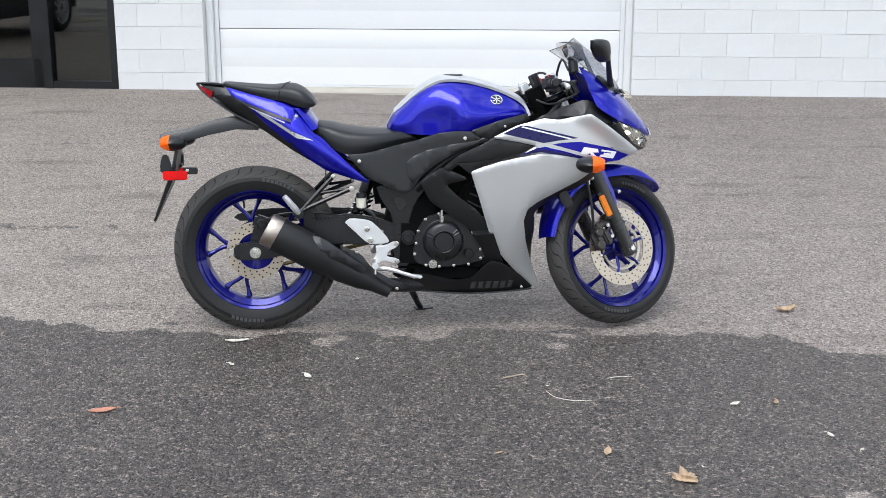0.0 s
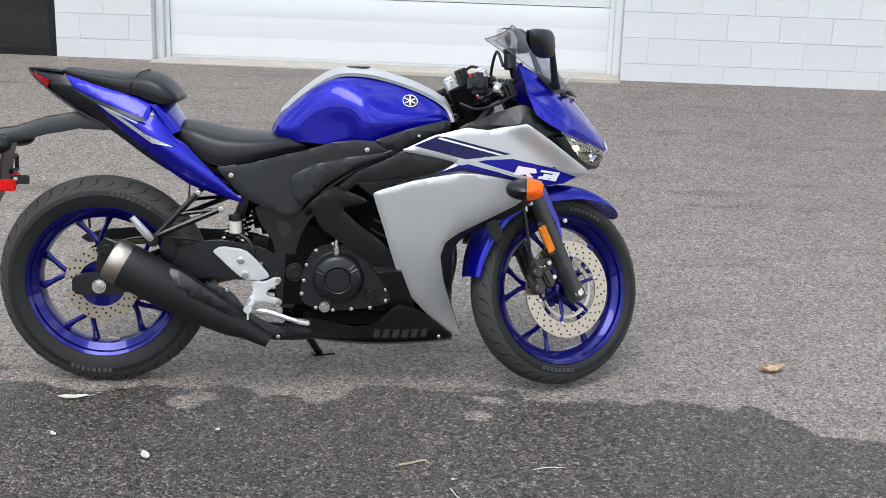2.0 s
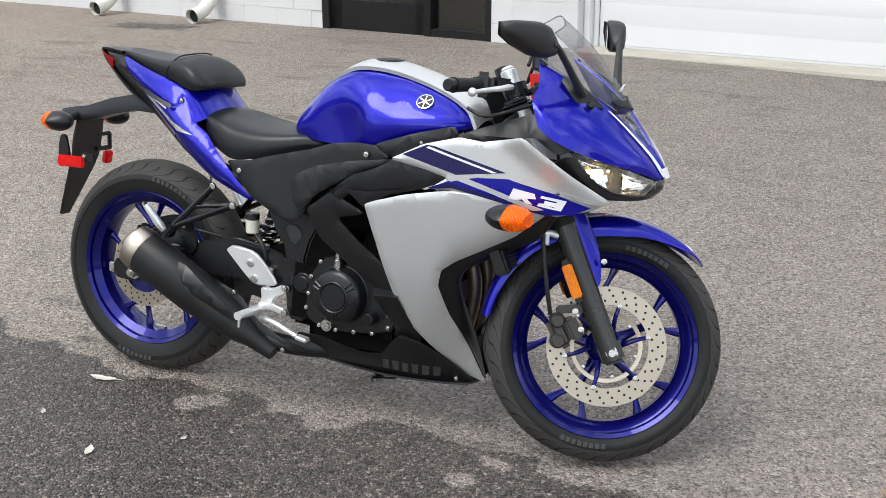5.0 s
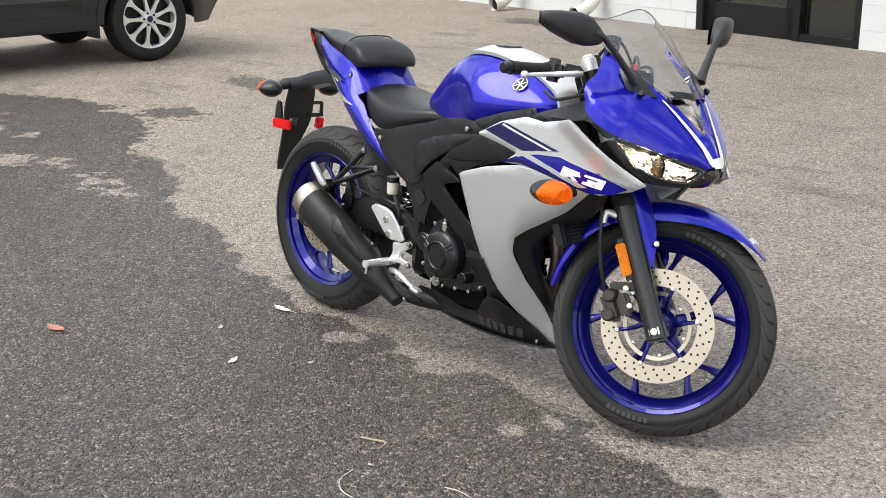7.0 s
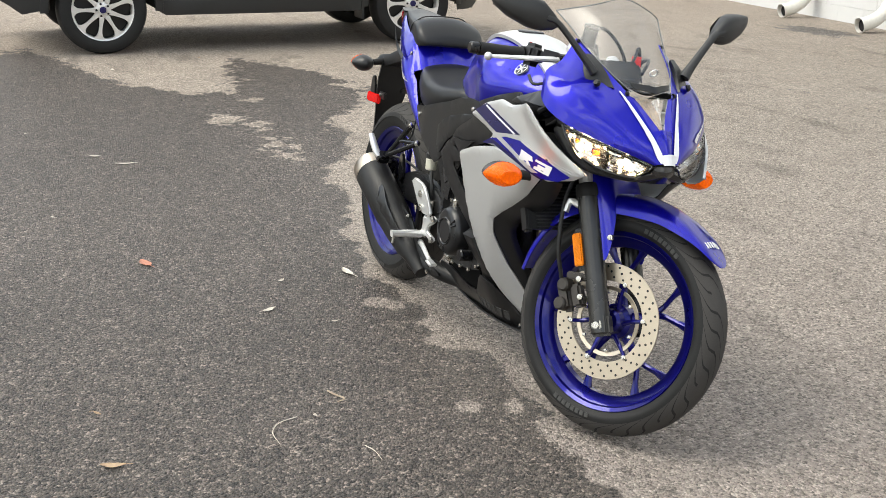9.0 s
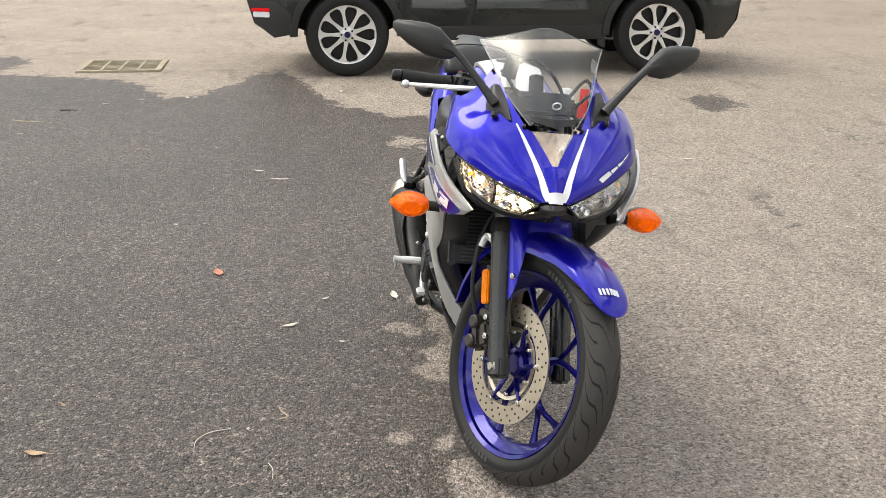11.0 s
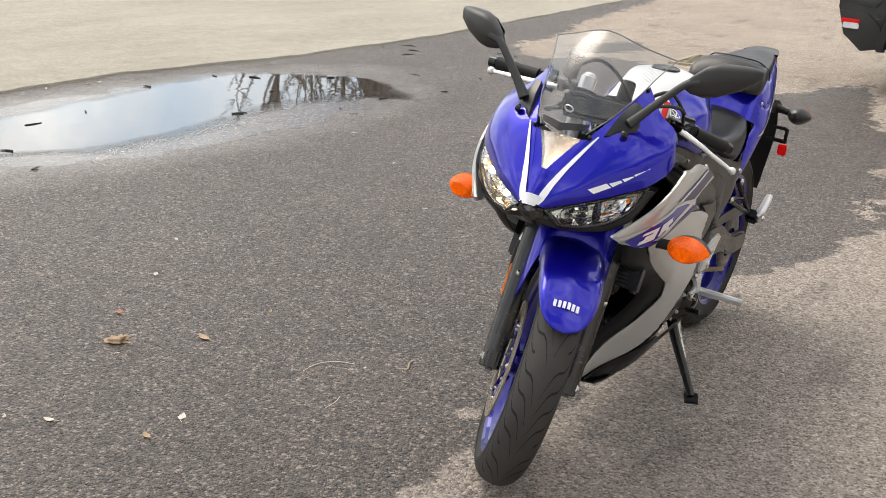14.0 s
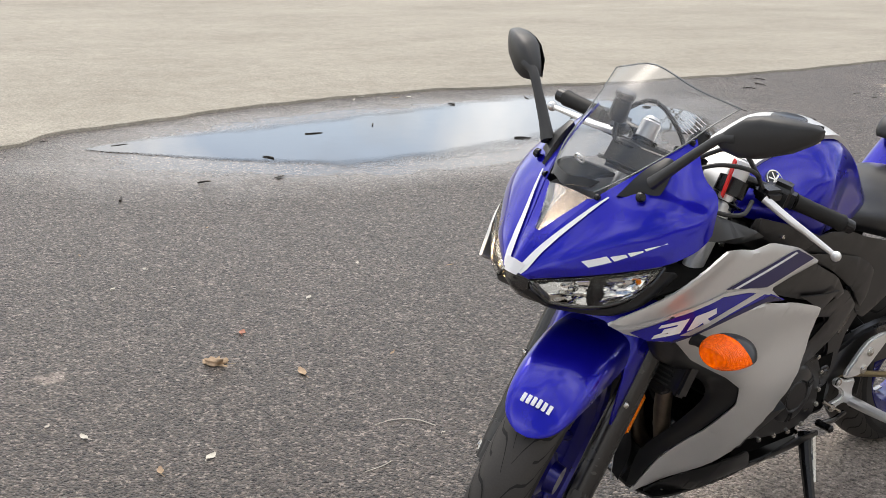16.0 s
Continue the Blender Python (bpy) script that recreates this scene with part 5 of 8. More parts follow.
part("brake_hose", tube([along(0.125, -0.094, -0.105), along(0.20, -0.118, -0.090), along(0.30, -0.122, -0.062), along(0.36, -0.105, -0.040), along(0.46, -0.06, 0.03)], 0.0055, 8, 5), M_HOSE, bike, "", STEER)
part("hose_guide", tube([along(0.29, -0.118, -0.060), along(0.315, -0.112, -0.045), along(0.30, -0.108, -0.022)], 0.009, 8, 3), M_ALU, bike, "small cast hose bracket", STEER)


def fender():
    rows = []
    for a in [43, 44.5, 47, 51] + list(np.linspace(57, 171, 13)):
        t = radians(a)
        grow = 0.318 + 0.012 * math.sin(radians((a - 40) * 180 / 131)) + 0
        wid = float(np.interp(a, [43, 44.5, 47, 51, 57, 66, 85, 100, 140, 171], [0.012, 0.030, 0.046, 0.058, 0.067, 0.074, 0.079, 0.078, 0.072, 0.050]))
        drop = float(np.interp(a, [43, 47, 51, 57, 66, 85, 100, 130, 171], [0.002, 0.006, 0.010, 0.018, 0.032, 0.052, 0.058, 0.034, 0.018]))
        row = []
        for f, d in ((-1, 1.0), (-0.97, 0.55), (-0.80, 0.18), (-0.42, 0.03), (0, -0.06), (0.42, 0.03), (0.80, 0.18), (0.97, 0.55), (1, 1.0)):
            r = grow - drop * d
            row.append((FRONT.x + r * math.cos(t), wid * f, FRONT.z + r * math.sin(t)))
        rows.append(row)
    return sheet(rows, 0.004, 3)


fend = part("front_fender", fender(), M_BLUE, bike, "glossy blue front fender", STEER, 45)
for s in (-1, 1):
    bolt((1.352, s * 0.112, 0.515), fend, 0.008, s, M_STEEL, STEER, "fender_bolt")
cols = []
for y, s0, f0, s1, f1 in ((0.0, 0.320, 0.058, 0.402, 0.046), (0.045, 0.316, 0.058, 0.406, 0.046), (0.074, 0.275, 0.066, 0.408, 0.042), (0.086, 0.225, 0.060, 0.405, 0.038), (0.094, 0.172, 0.044, 0.402, 0.034), (0.099, 0.150, 0.026, 0.396, 0.026), (0.101, 0.185, 0.0, 0.385, 0.004)):
    cols.append([along(s0 + (s1 - s0) * k / 4, y, f0 + (f1 - f0) * k / 4 + 0.006 * math.sin(math.pi * k / 4)) for k in range(5)])
cols = [[Vector((q.x, -q.y, q.z)) for q in c_] for c_ in reversed(cols[1:])] + cols
part("fender_shield", sheet(cols, 0.004, 3), M_BLUE, fend, "blue shield of the fender over both fork legs", STEER, 50)
# plain white bars on the fender tip
for k in range(6):
    t, y = radians(54), -0.030 + 0.0105 * k
    part("fender_marking", box((0.0022, 0.007, 0.018), (FRONT.x + 0.3275 * math.cos(t) - abs(y) * 0.10, y, FRONT.z + 0.3275 * math.sin(t) - abs(y) * 0.16), (0, -54, 0), 0.0006), M_WHITE, fend, "white plain bar marking", STEER)

# handlebars
for s in (-1, 1):
    inner_, outer_ = Vector((1.050, s * 0.125, 0.918)), Vector((0.945, s * 0.326, 0.884) if s < 0 else (0.918, 0.326, 0.870))
    d = (outer_ - inner_).normalized()
    sag = 0.0 if s < 0 else 0.045
    at = lambda t: inner_ + d * t
    bar = part("handlebar", rod(at(-0.03), at(0.236), 0.0115, None, 16), M_SATIN, bike, "black clip-on handlebar", STEER)
    part("grip", tube([at(0.100), at(0.104), at(0.15), at(0.20), at(0.222)], [0.019, 0.0170, 0.0158, 0.0165, 0.018], 18, 3), M_RUBBER, bar, "black rubber grip", STEER)
    part("bar_end", rod(at(0.222), at(0.248), 0.0155, 0.0145, 16, 0.003), M_SATIN, bar, "", STEER)
    sw = part("switch_box", box((0.050, 0.060, 0.058), at(0.068), (0, 0, 0), 0.014, 3), M_BLACK, bar, "", STEER)
    part("clip_clamp", join(lathe([(0.021, -0.018), (0.031, -0.016), (0.031, 0.016), (0.021, 0.018)], 20, True), ), M_SATIN, bar, "", STEER @ Matrix.Translation(along(0.668, s * 0.098)) @ FORK.to_track_quat("Y", "X").to_matrix().to_4x4())
    part("lever_perch", box((0.055, 0.040, 0.028), at(0.045) + Vector((0.032, 0, 0.004)), (0, 0, -26 * s), 0.008), M_SATIN, bar, "", STEER)
    lv = at(0.045) + Vector((0.055, 0, 0.0))
    tip = Vector((1.044, 0.328, 0.848)) if s > 0 else lv + d * 0.190 + Vector((-0.004, 0, -0.012))
    run = tip - lv
    bow = Vector((0.60, 0.45 * s, 0.0))
    part("lever", tube([lv, lv + run * 0.20 + bow * 0.014, lv + run * 0.40 + bow * 0.015, lv + run * 0.52 + bow * 0.006, lv + run * 0.75 + bow * 0.002, lv + run * 0.93 - bow * 0.001, tip], [0.0105, 0.0095, 0.0088, 0.0080, 0.0072, 0.0064, 0.0064], 10, 4, True, 0.75), M_ALU, bar, "polished alloy lever", STEER)
    part("lever_ball", blob(tip, 0.0105, 0.0105, 0.0105), M_ALU, bar, "", STEER)
    part("switch_button", box((0.012, 0.010, 0.008), at(0.078) + Vector((-0.004, 0, 0.028)), (0, 0, 0), 0.003), M_REDTAG if s < 0 else M_BLACK, bar, "", STEER)
mc = along(0.665, -0.150, 0.050) + Vector((0.004, 0, 0.030))
part("brake_reservoir", join(rod(mc, mc + Vector((0, 0, 0.046)), 0.0185, None, 20, 0.002), rod(mc + Vector((0, 0, 0.046)), mc + Vector((0, 0, 0.060)), 0.0205, None, 20, 0.003)), M_BLACK, bike, "black brake fluid pot", STEER)
part("brake_line", tube([mc, mc + Vector((0.03, 0.02, -0.03)), along(0.66, -0.10, 0.06), along(0.58, -0.05, 0.07), along(0.47, -0.02, 0.05)], 0.0045, 8), M_HOSE, bike, "", STEER)
part("clutch_cable", tube([along(0.70, 0.145, 0.06), along(0.73, 0.09, 0.09), along(0.68, 0.03, 0.10), along(0.58, -0.03, 0.07)], 0.0045, 8), M_HOSE, bike, "", STEER)
part("throttle_cable", tube([along(0.71, -0.155, 0.045), along(0.75, -0.09, 0.085), along(0.69, 0.0, 0.09), along(0.58, 0.05, 0.06)], 0.0045, 8), M_HOSE, bike, "", STEER)
part("ignition_barrel", rod(along(0.68, 0, -0.005), along(0.745, 0, -0.005), 0.021, 0.019, 20, 0.003), M_SATIN, bike, "", STEER)
part("red_tag", box((0.026, 0.003, 0.075), along(0.675, 0.095, 0.070), (0, -10, 20), 0.001), M_REDTAG, bike, "red tag hanging at the bars", STEER)

# frame, engine and running gear
for s in (-1, 1):
    fp = part("frame_plate", plate(soft([(0.455, 0.575), (0.475, 0.520), (0.519, 0.457), (0.518, 0.336), (0.526, 0.268), (0.580, 0.266), (0.600, 0.352), (0.610, 0.388), (0.575, 0.425), (0.600, 0.506), (0.660, 0.580), (0.600, 0.590), (0.540, 0.560)], 1, 0.2), s * 0.085, s * 0.118, 0.006), M_CASE, bike, "black frame side plate")
    part("frame_relief", plate(soft([(0.515, 0.530), (0.560, 0.530), (0.575, 0.500), (0.540, 0.470)], 1, 0.2), s * 0.117, s * 0.1205, 0.002), M_GLOSSBLACK, fp)
    part("pivot_cap", lathe([(0.0, -0.006), (0.017, -0.006), (0.020, -0.003), (0.026, -0.003), (0.029, 0.0), (0.029, 0.014)], 28), M_SATIN, fp, "", Matrix.Translation((0.577, s * 0.122, 0.375)) @ (Matrix.Identity(4) if s < 0 else Matrix.Rotation(math.pi, 4, "Z")))
    part("frame_rail", tube([(0.60, s * 0.105, 0.56), (0.72, s * 0.105, 0.66), (0.86, s * 0.095, 0.73), (1.02, s * 0.070, 0.80)], [0.026, 0.028, 0.028, 0.03], 12), M_CASE, bike, "black frame rail")
    part("subframe_tube", tube([(0.600, s * 0.110, 0.575), (0.45, s * 0.115, 0.605), (0.30, s * 0.112, 0.665), (0.15, s * 0.10, 0.74)], 0.0145, 10), M_SATIN, bike, "black seat subframe tube")
    arm = soft([(-0.075, 0.352), (-0.03, 0.366), (0.06, 0.372), (0.14, 0.398), (0.22, 0.440), (0.33, 0.470), (0.45, 0.455), (0.56, 0.415), (0.59, 0.37), (0.53, 0.345), (0.36, 0.352), (0.20, 0.352), (0.08, 0.305), (-0.02, 0.296), (-0.075, 0.303)], 1, 0.2)
    part("swingarm_side", plate(arm, s * 0.088, s * 0.116, 0.007), M_CASE, bike, "black swingarm side")
    part("chain_adjuster", box((0.028, 0.012, 0.030), (-0.082, s * 0.102, 0.328), (0, 0, 0), 0.003), M_STEEL, bike)
    # rider's foot rest
    guard = soft([(0.338, 0.440), (0.362, 0.456), (0.432, 0.446), (0.462, 0.420), (0.506, 0.368), (0.494, 0.357), (0.436, 0.354), (0.412, 0.368), (0.350, 0.428)], 1, 0.2)
    hg = part("heel_guard", plate(guard, s * 0.128, s * 0.140, 0.004), M_ALU, bike, "cast aluminium heel guard")
    for q in ((0.421, 0.414), (0.434, 0.371)):
        bolt((q[0], s * 0.142, q[1]), hg, 0.012, s, M_STEEL)
    hold = soft([(0.452, 0.352), (0.488, 0.350), (0.522, 0.366), (0.540, 0.360), (0.538, 0.348), (0.500, 0.326), (0.492, 0.308), (0.532, 0.300), (0.542, 0.288), (0.530, 0.280), (0.480, 0.292), (0.446, 0.276), (0.436, 0.292), (0.456, 0.316)], 1, 0.2)
    fh = part("foot_rest_holder", plate(hold, s * 0.126, s * 0.140, 0.004), M_ALU, bike, "cast aluminium foot rest bracket")
    for q in ((0.530, 0.357), (0.532, 0.290)):
        bolt((q[0], s * 0.142, q[1]), fh, 0.010, s, M_STEEL)
    part("foot_rest", tube([(0.448, s * 0.138, 0.288), (0.452, s * 0.175, 0.290), (0.449, s * (0.255 if s > 0 else 0.225), 0.290), (0.449, s * (0.274 if s > 0 else 0.240), 0.290)], [0.013, 0.013, 0.011, 0.012], 10), M_ALU, fh, "aluminium foot peg")
    part("peg_feeler", rod((0.449, s * (0.262 if s > 0 else 0.230), 0.290), (0.449, s * (0.266 if s > 0 else 0.234), 0.258), 0.004), M_STEEL, fh)
    # passenger's foot rest on its triangular stay
    a, b, c = (0.180, s * 0.168, 0.488), (0.300, s * 0.142, 0.612), (0.366, s * 0.142, 0.566)
    stay = part("passenger_stay", join(tube([a, b], 0.0085, 8, 1), tube([a, c], 0.0085, 8, 1), tube([(0.240, s * 0.155, 0.55), c], 0.006, 8, 1), box((0.042, 0.040, 0.030), (0.172, s * 0.180, 0.480), (0, 35, 0), 0.006)), M_SATIN, bike, "black triangular passenger foot rest stay")
    for q in (b, c):
        bolt((q[0], q[1] + s * 0.010, q[2]), stay, 0.010, s, M_STEEL)
    peg = part("passenger_peg", tube([(0.170, s * 0.192, 0.484), (0.160, s * 0.200, 0.500), (0.136, s * 0.205, 0.530), (0.122, s * 0.207, 0.548)], [0.013, 0.0145, 0.0135, 0.011], 12, 3, True, 0.8), M_ALU, stay, "folded aluminium passenger peg")
    bolt((0.172, s * 0.206, 0.482), stay, 0.010, s, M_STEEL)
part("swingarm_bridge", box((0.10, 0.19, 0.07), (0.47, 0, 0.41), (0, 10, 0), 0.015), M_SHADEBLACK, bike)
part("rear_hugger", sheet([[(0.30 + 0.33 * math.cos(radians(a)) - 0.30, y, 0.327 + 0.335 * math.sin(radians(a)) - 0.03 * abs(y) / 0.08) for y in (-0.085, -0.06, 0, 0.06, 0.085)] for a in (-8, 6, 20)], 0.004), M_BLACK, bike, "black inner rear mudguard")
part("rear_caliper", join(box((0.075, 0.040, 0.055), (0.035, -0.090, 0.432), (0, 20, 0), 0.010), rod((0.03, -0.118, 0.435), (0.03, -0.09, 0.435), 0.018, None, 16, 0.003)), M_SATIN, bike, "black rear brake caliper")
part("caliper_hanger", plate(soft([(-0.02, 0.34), (0.00, 0.43), (0.07, 0.46), (0.09, 0.40), (0.04, 0.33)], 1), -0.088, -0.078), M_SATIN, bike)
# drive chain
ch = tube([(0.0, 0.079, 0.427), (0.30, 0.079, 0.425), (0.52, 0.079, 0.42), (0.545, 0.079, 0.385), (0.52, 0.079, 0.352), (0.3, 0.079, 0.30), (0.0, 0.079, 0.228)], 0.0085, 6, 8)
part("drive_chain", ch, M_CHAIN, bike, "gold drive chain")
part("chain_guard", panel(soft([(-0.10, 0.44), (0.0, 0.468), (0.25, 0.47), (0.45, 0.46), (0.46, 0.435), (0.2, 0.44), (-0.06, 0.415)], 1), fixed(0.098), 1, 0.004, 0.1), M_BLACK, bike)
# rear spring
coil = []
for k in range(60):
    a = 2 * math.pi * k / 9
    coil.append((0.36 + 0.0011 * k + 0.034 * math.cos(a), 0.034 * math.sin(a), 0.405 + 0.0022 * k))
part("shock_spring", tube(coil, 0.0055, 8, 1), M_CHROME, bike, "bright coil spring of the rear shock")
part("shock_body", rod((0.35, 0, 0.38), (0.44, 0, 0.60), 0.020, 0.024, 18), M_SATIN, bike)
pot = part("rear_reservoir", rod((0.402, -0.105, 0.488), (0.402, -0.105, 0.526), 0.018, 0.019, 20, 0.003), M_FLUID, bike, "milky plastic brake fluid pot")
part("cap", rod((0.402, -0.105, 0.526), (0.402, -0.105, 0.544), 0.020, None, 20, 0.003), M_BLACK, pot)
part("reservoir_hose", tube([(0.410, -0.105, 0.488), (0.44, -0.118, 0.47), (0.455, -0.118, 0.44), (0.452, -0.112, 0.40), (0.47, -0.115, 0.36)], 0.0065, 8), M_HOSE, bike)
part("rear_master", join(rod((0.478, -0.12, 0.405), (0.470, -0.124, 0.345), 0.009, None, 12), rod((0.470, -0.124, 0.345), (0.460, -0.128, 0.280), 0.004)), M_STEEL, bike)
part("brake_light_wire", tube([(0.33, -0.10, 0.46), (0.20, -0.105, 0.475), (0.10, -0.11, 0.47), (0.05, -0.105, 0.45)], 0.004, 6), M_HOSE, bike)
part("helmet_wire", tube([(0.27, -0.11, 0.66), (0.272, -0.118, 0.62), (0.262, -0.12, 0.575), (0.21, -0.12, 0.53)], 0.0028, 6), M_HOSE, bike)

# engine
# engine core coloured near-black so the gaps before it read as shade
blk = part("engine_block", join(box((0.36, 0.24, 0.20), (0.70, 0, 0.345), (0, 4, 0), 0.025, 3), box((0.20, 0.26, 0.22), (0.86, 0, 0.50), (0, 28, 0), 0.02, 3), box((0.30, 0.20, 0.10), (0.72, 0, 0.235), (0, 0, 0), 0.03, 3), box((0.20, 0.22, 0.14), (0.60, 0, 0.47), (0, 10, 0), 0.02)), M_SHADEBLACK, bike, "black twin cylinder engine")
for k in range(5):
    part("cooling_rib", box((0.19, 0.274, 0.006), (0.872 + 0.010 * k, 0, 0.44 + 0.028 * k), (0, 28, 0), 0.002), M_CASE, blk)
cc = (0.705, 0, 0.366)
for s in (-1, 1):
    mm = Matrix.Identity(4) if s < 0 else Matrix.Scale(-1, 4, (0, 1, 0)) @ Matrix.Scale(0.80, 4, (0, 1, 0))
    out_ = 1.0 if s < 0 else 0.80
    cov = lathe([(0.0, -0.182), (0.034, -0.182), (0.036, -0.179), (0.038, -0.182), (0.040, -0.183), (0.043, -0.180), (0.060, -0.178), (0.069, -0.172), (0.074, -0.160), (0.076, -0.135), (0.088, -0.130), (0.092, -0.118)], 48, False, cc)
    bmesh.ops.transform(cov, matrix=mm, verts=cov.verts)
    cv = part("clutch_cover" if s < 0 else "generator_cover", cov, M_CASE, blk, "round black engine side cover")
    for a in (35, 155, 275):
        for o in (-6, 6):
            t = radians(a + o)
            part("cover_rib", tube([(cc[0] + 0.045 * math.cos(t), s * out_ * 0.1795, cc[2] + 0.045 * math.sin(t)), (cc[0] + 0.066 * math.cos(t), s * out_ * 0.1755, cc[2] + 0.066 * math.sin(t))], 0.0035, 6, 1), M_CASE, cv)
    flange = soft([(0.590, 0.300), (0.605, 0.400), (0.640, 0.455), (0.700, 0.468), (0.770, 0.445), (0.845, 0.350), (0.870, 0.290), (0.790, 0.272), (0.700, 0.262), (0.620, 0.272)], 1, 0.22)
    part("case_flange", plate(flange, s * 0.118, s * 0.134, 0.004), M_CASE, blk)
    for q in ((0.598, 0.315), (0.604, 0.355), (0.612, 0.402), (0.640, 0.446), (0.690, 0.466), (0.753, 0.452), (0.815, 0.395), (0.846, 0.330), (0.846, 0.296), (0.800, 0.274), (0.745, 0.270), (0.690, 0.266), (0.640, 0.273)):
        bolt((q[0], s * 0.137, q[1]), blk, 0.0062, s, M_STEEL)
    part("filler_cap", lathe([(0, -0.172), (0.015, -0.172), (0.018, -0.168), (0.018, -0.13)], 20, False, (0.800, 0, 0.318)), M_SATIN, blk, "", mm)
    part("inspection_plug", lathe([(0, -0.150), (0.010, -0.150), (0.012, -0.146), (0.016, -0.146), (0.017, -0.13)], 18, False, (0.666, 0, 0.277)), M_STEEL, blk, "", mm)
part("clutch_arm", join(rod((0.700, -0.150, 0.425), (0.700, -0.150, 0.462), 0.010, 0.011, 14, 0.002), rod((0.700, -0.150, 0.462), (0.700, -0.150, 0.480), 0.007, None, 12), tube([(0.696, -0.15, 0.478), (0.715, -0.152, 0.482), (0.728, -0.155, 0.472)], 0.003, 6)), M_STEEL, blk, "plated clutch actuator")
part("radiator_hose", tube([(0.93, -0.11, 0.60), (0.98, -0.09, 0.52), (0.99, -0.06, 0.42), (0.94, -0.05, 0.33)], 0.018, 10), M_HOSE, bike)
rad = part("radiator", box((0.030, 0.33, 0.175), (1.135, 0.0, 0.575), (0, -24, 0), 0.004), M_FIN, bike, "black finned radiator")
for k in range(18):
    part("radiator_fin", box((0.006, 0.30, 0.0035), (1.153 - 0.0040 * (k - 8.5), 0.0, 0.582 + 0.0088 * (k - 8.5)), (0, -24, 0), 0.001), M_FINEDGE, rad)
for s in (-1, 1):
    part("radiator_tank", box((0.036, 0.022, 0.19), (1.137, s * 0.168, 0.576), (0, -24, 0), 0.006), M_BLACK, rad)
for y in (-0.045, 0.045):
    part("exhaust_header", tube([(0.95, y, 0.53), (1.02, y, 0.50), (1.045, y * 0.9, 0.40), (1.00, y * 0.8, 0.25), (0.90, y * 0.5, 0.185), (0.70, -0.02, 0.18)], 0.019, 12, 5), M_COPPER, bike, "bronzed exhaust header pipe")
part("oil_filter", rod((0.90, 0.02, 0.30), (1.00, 0.02, 0.30), 0.034, None, 24, 0.006), M_SATIN, bike)
part("horn", lathe([(0, -0.02), (0.03, -0.02), (0.036, -0.012), (0.036, 0.012), (0, 0.012)], 24), M_SATIN, bike, "", Matrix.Translation((1.10, 0.07, 0.47)) @ Matrix.Rotation(radians(90), 4, "Z"))

# exhaust silencer
M0, M1 = Vector((0.415, -0.150, 0.222)), Vector((0.052, -0.178, 0.428))
ax_ = (M1 - M0).normalized()
sd = ax_.cross(Vector((0, 1, 0))).normalized()


def can(t, a, b, n=28):
    """A ring of the silencer: a up and down, b sideways."""
    c = M0 + ax_ * t
    return [c + sd * math.cos(2 * math.pi * k / n) * a + Vector((0, 1, 0)) * math.sin(2 * math.pi * k / n) * b for k in range(n)]


LEN = (M1 - M0).length
sil = part("silencer", loft([can(-0.10, 0.022, 0.022), can(-0.03, 0.030, 0.030), can(0.02, 0.045, 0.042), can(0.10, 0.056, 0.050), can(0.17, 0.061, 0.054), can(0.176, 0.0635, 0.056), can(LEN - 0.052, 0.0655, 0.057), can(LEN - 0.048, 0.064, 0.056)]), M_PIPEBLACK, bike, "stubby black exhaust silencer")
part("end_cap", loft([can(LEN - 0.048, 0.0648, 0.0565), can(LEN - 0.040, 0.0665, 0.058), can(LEN - 0.006, 0.0625, 0.054), can(LEN, 0.057, 0.049), can(LEN - 0.004, 0.046, 0.038), can(LEN - 0.012, 0.036, 0.030)], caps=False), M_TIP, sil, "brushed steel end cap")
# near-black plug, its colour standing for the shaded bore
part("outlet", loft([can(LEN - 0.012, 0.0365, 0.0305), can(LEN - 0.06, 0.030, 0.026)]), M_HOLLOWSHADE, sil)
part("heat_shield", panel(soft([(0.215, 0.402), (0.255, 0.392), (0.330, 0.340), (0.420, 0.275), (0.405, 0.258), (0.330, 0.295), (0.262, 0.320)], 1, 0.2), lambda x, z: 0.222 - 0.10 * max(0, x - 0.2) - 0.5 * max(0, z - 0.36), -1, 0.004, 0.03, 0.004), M_BLACK, sil, "black plastic heat shield")
part("lower_guard", panel(soft([(0.312, 0.360), (0.345, 0.345), (0.395, 0.325), (0.440, 0.262), (0.520, 0.215), (0.600, 0.190), (0.545, 0.180), (0.420, 0.205), (0.375, 0.262)], 1, 0.2), lambda x, z: 0.165 - 0.12 * max(0, x - 0.3), -1, 0.005, 0.03, 0.004), M_BLACK, sil, "black plastic exhaust guard")
for q in ((0.372, 0.290), (0.355, 0.262), (0.382, 0.330), (0.40, 0.205), (0.53, 0.186)):
    bolt((q[0], -0.172 + 0.12 * max(0, q[0] - 0.3), q[1]), sil, 0.007, -1, M_STEEL)
part("silencer_hanger", plate(soft([(0.19, 0.50), (0.215, 0.50), (0.235, 0.43), (0.205, 0.40), (0.185, 0.42)], 1), -0.125, -0.115), M_SATIN, bike)
part("link_pipe", tube([(0.45, -0.13, 0.205), (0.56, -0.10, 0.19), (0.70, -0.02, 0.18)], [0.026, 0.026, 0.024], 14), M_PIPEBLACK, bike)

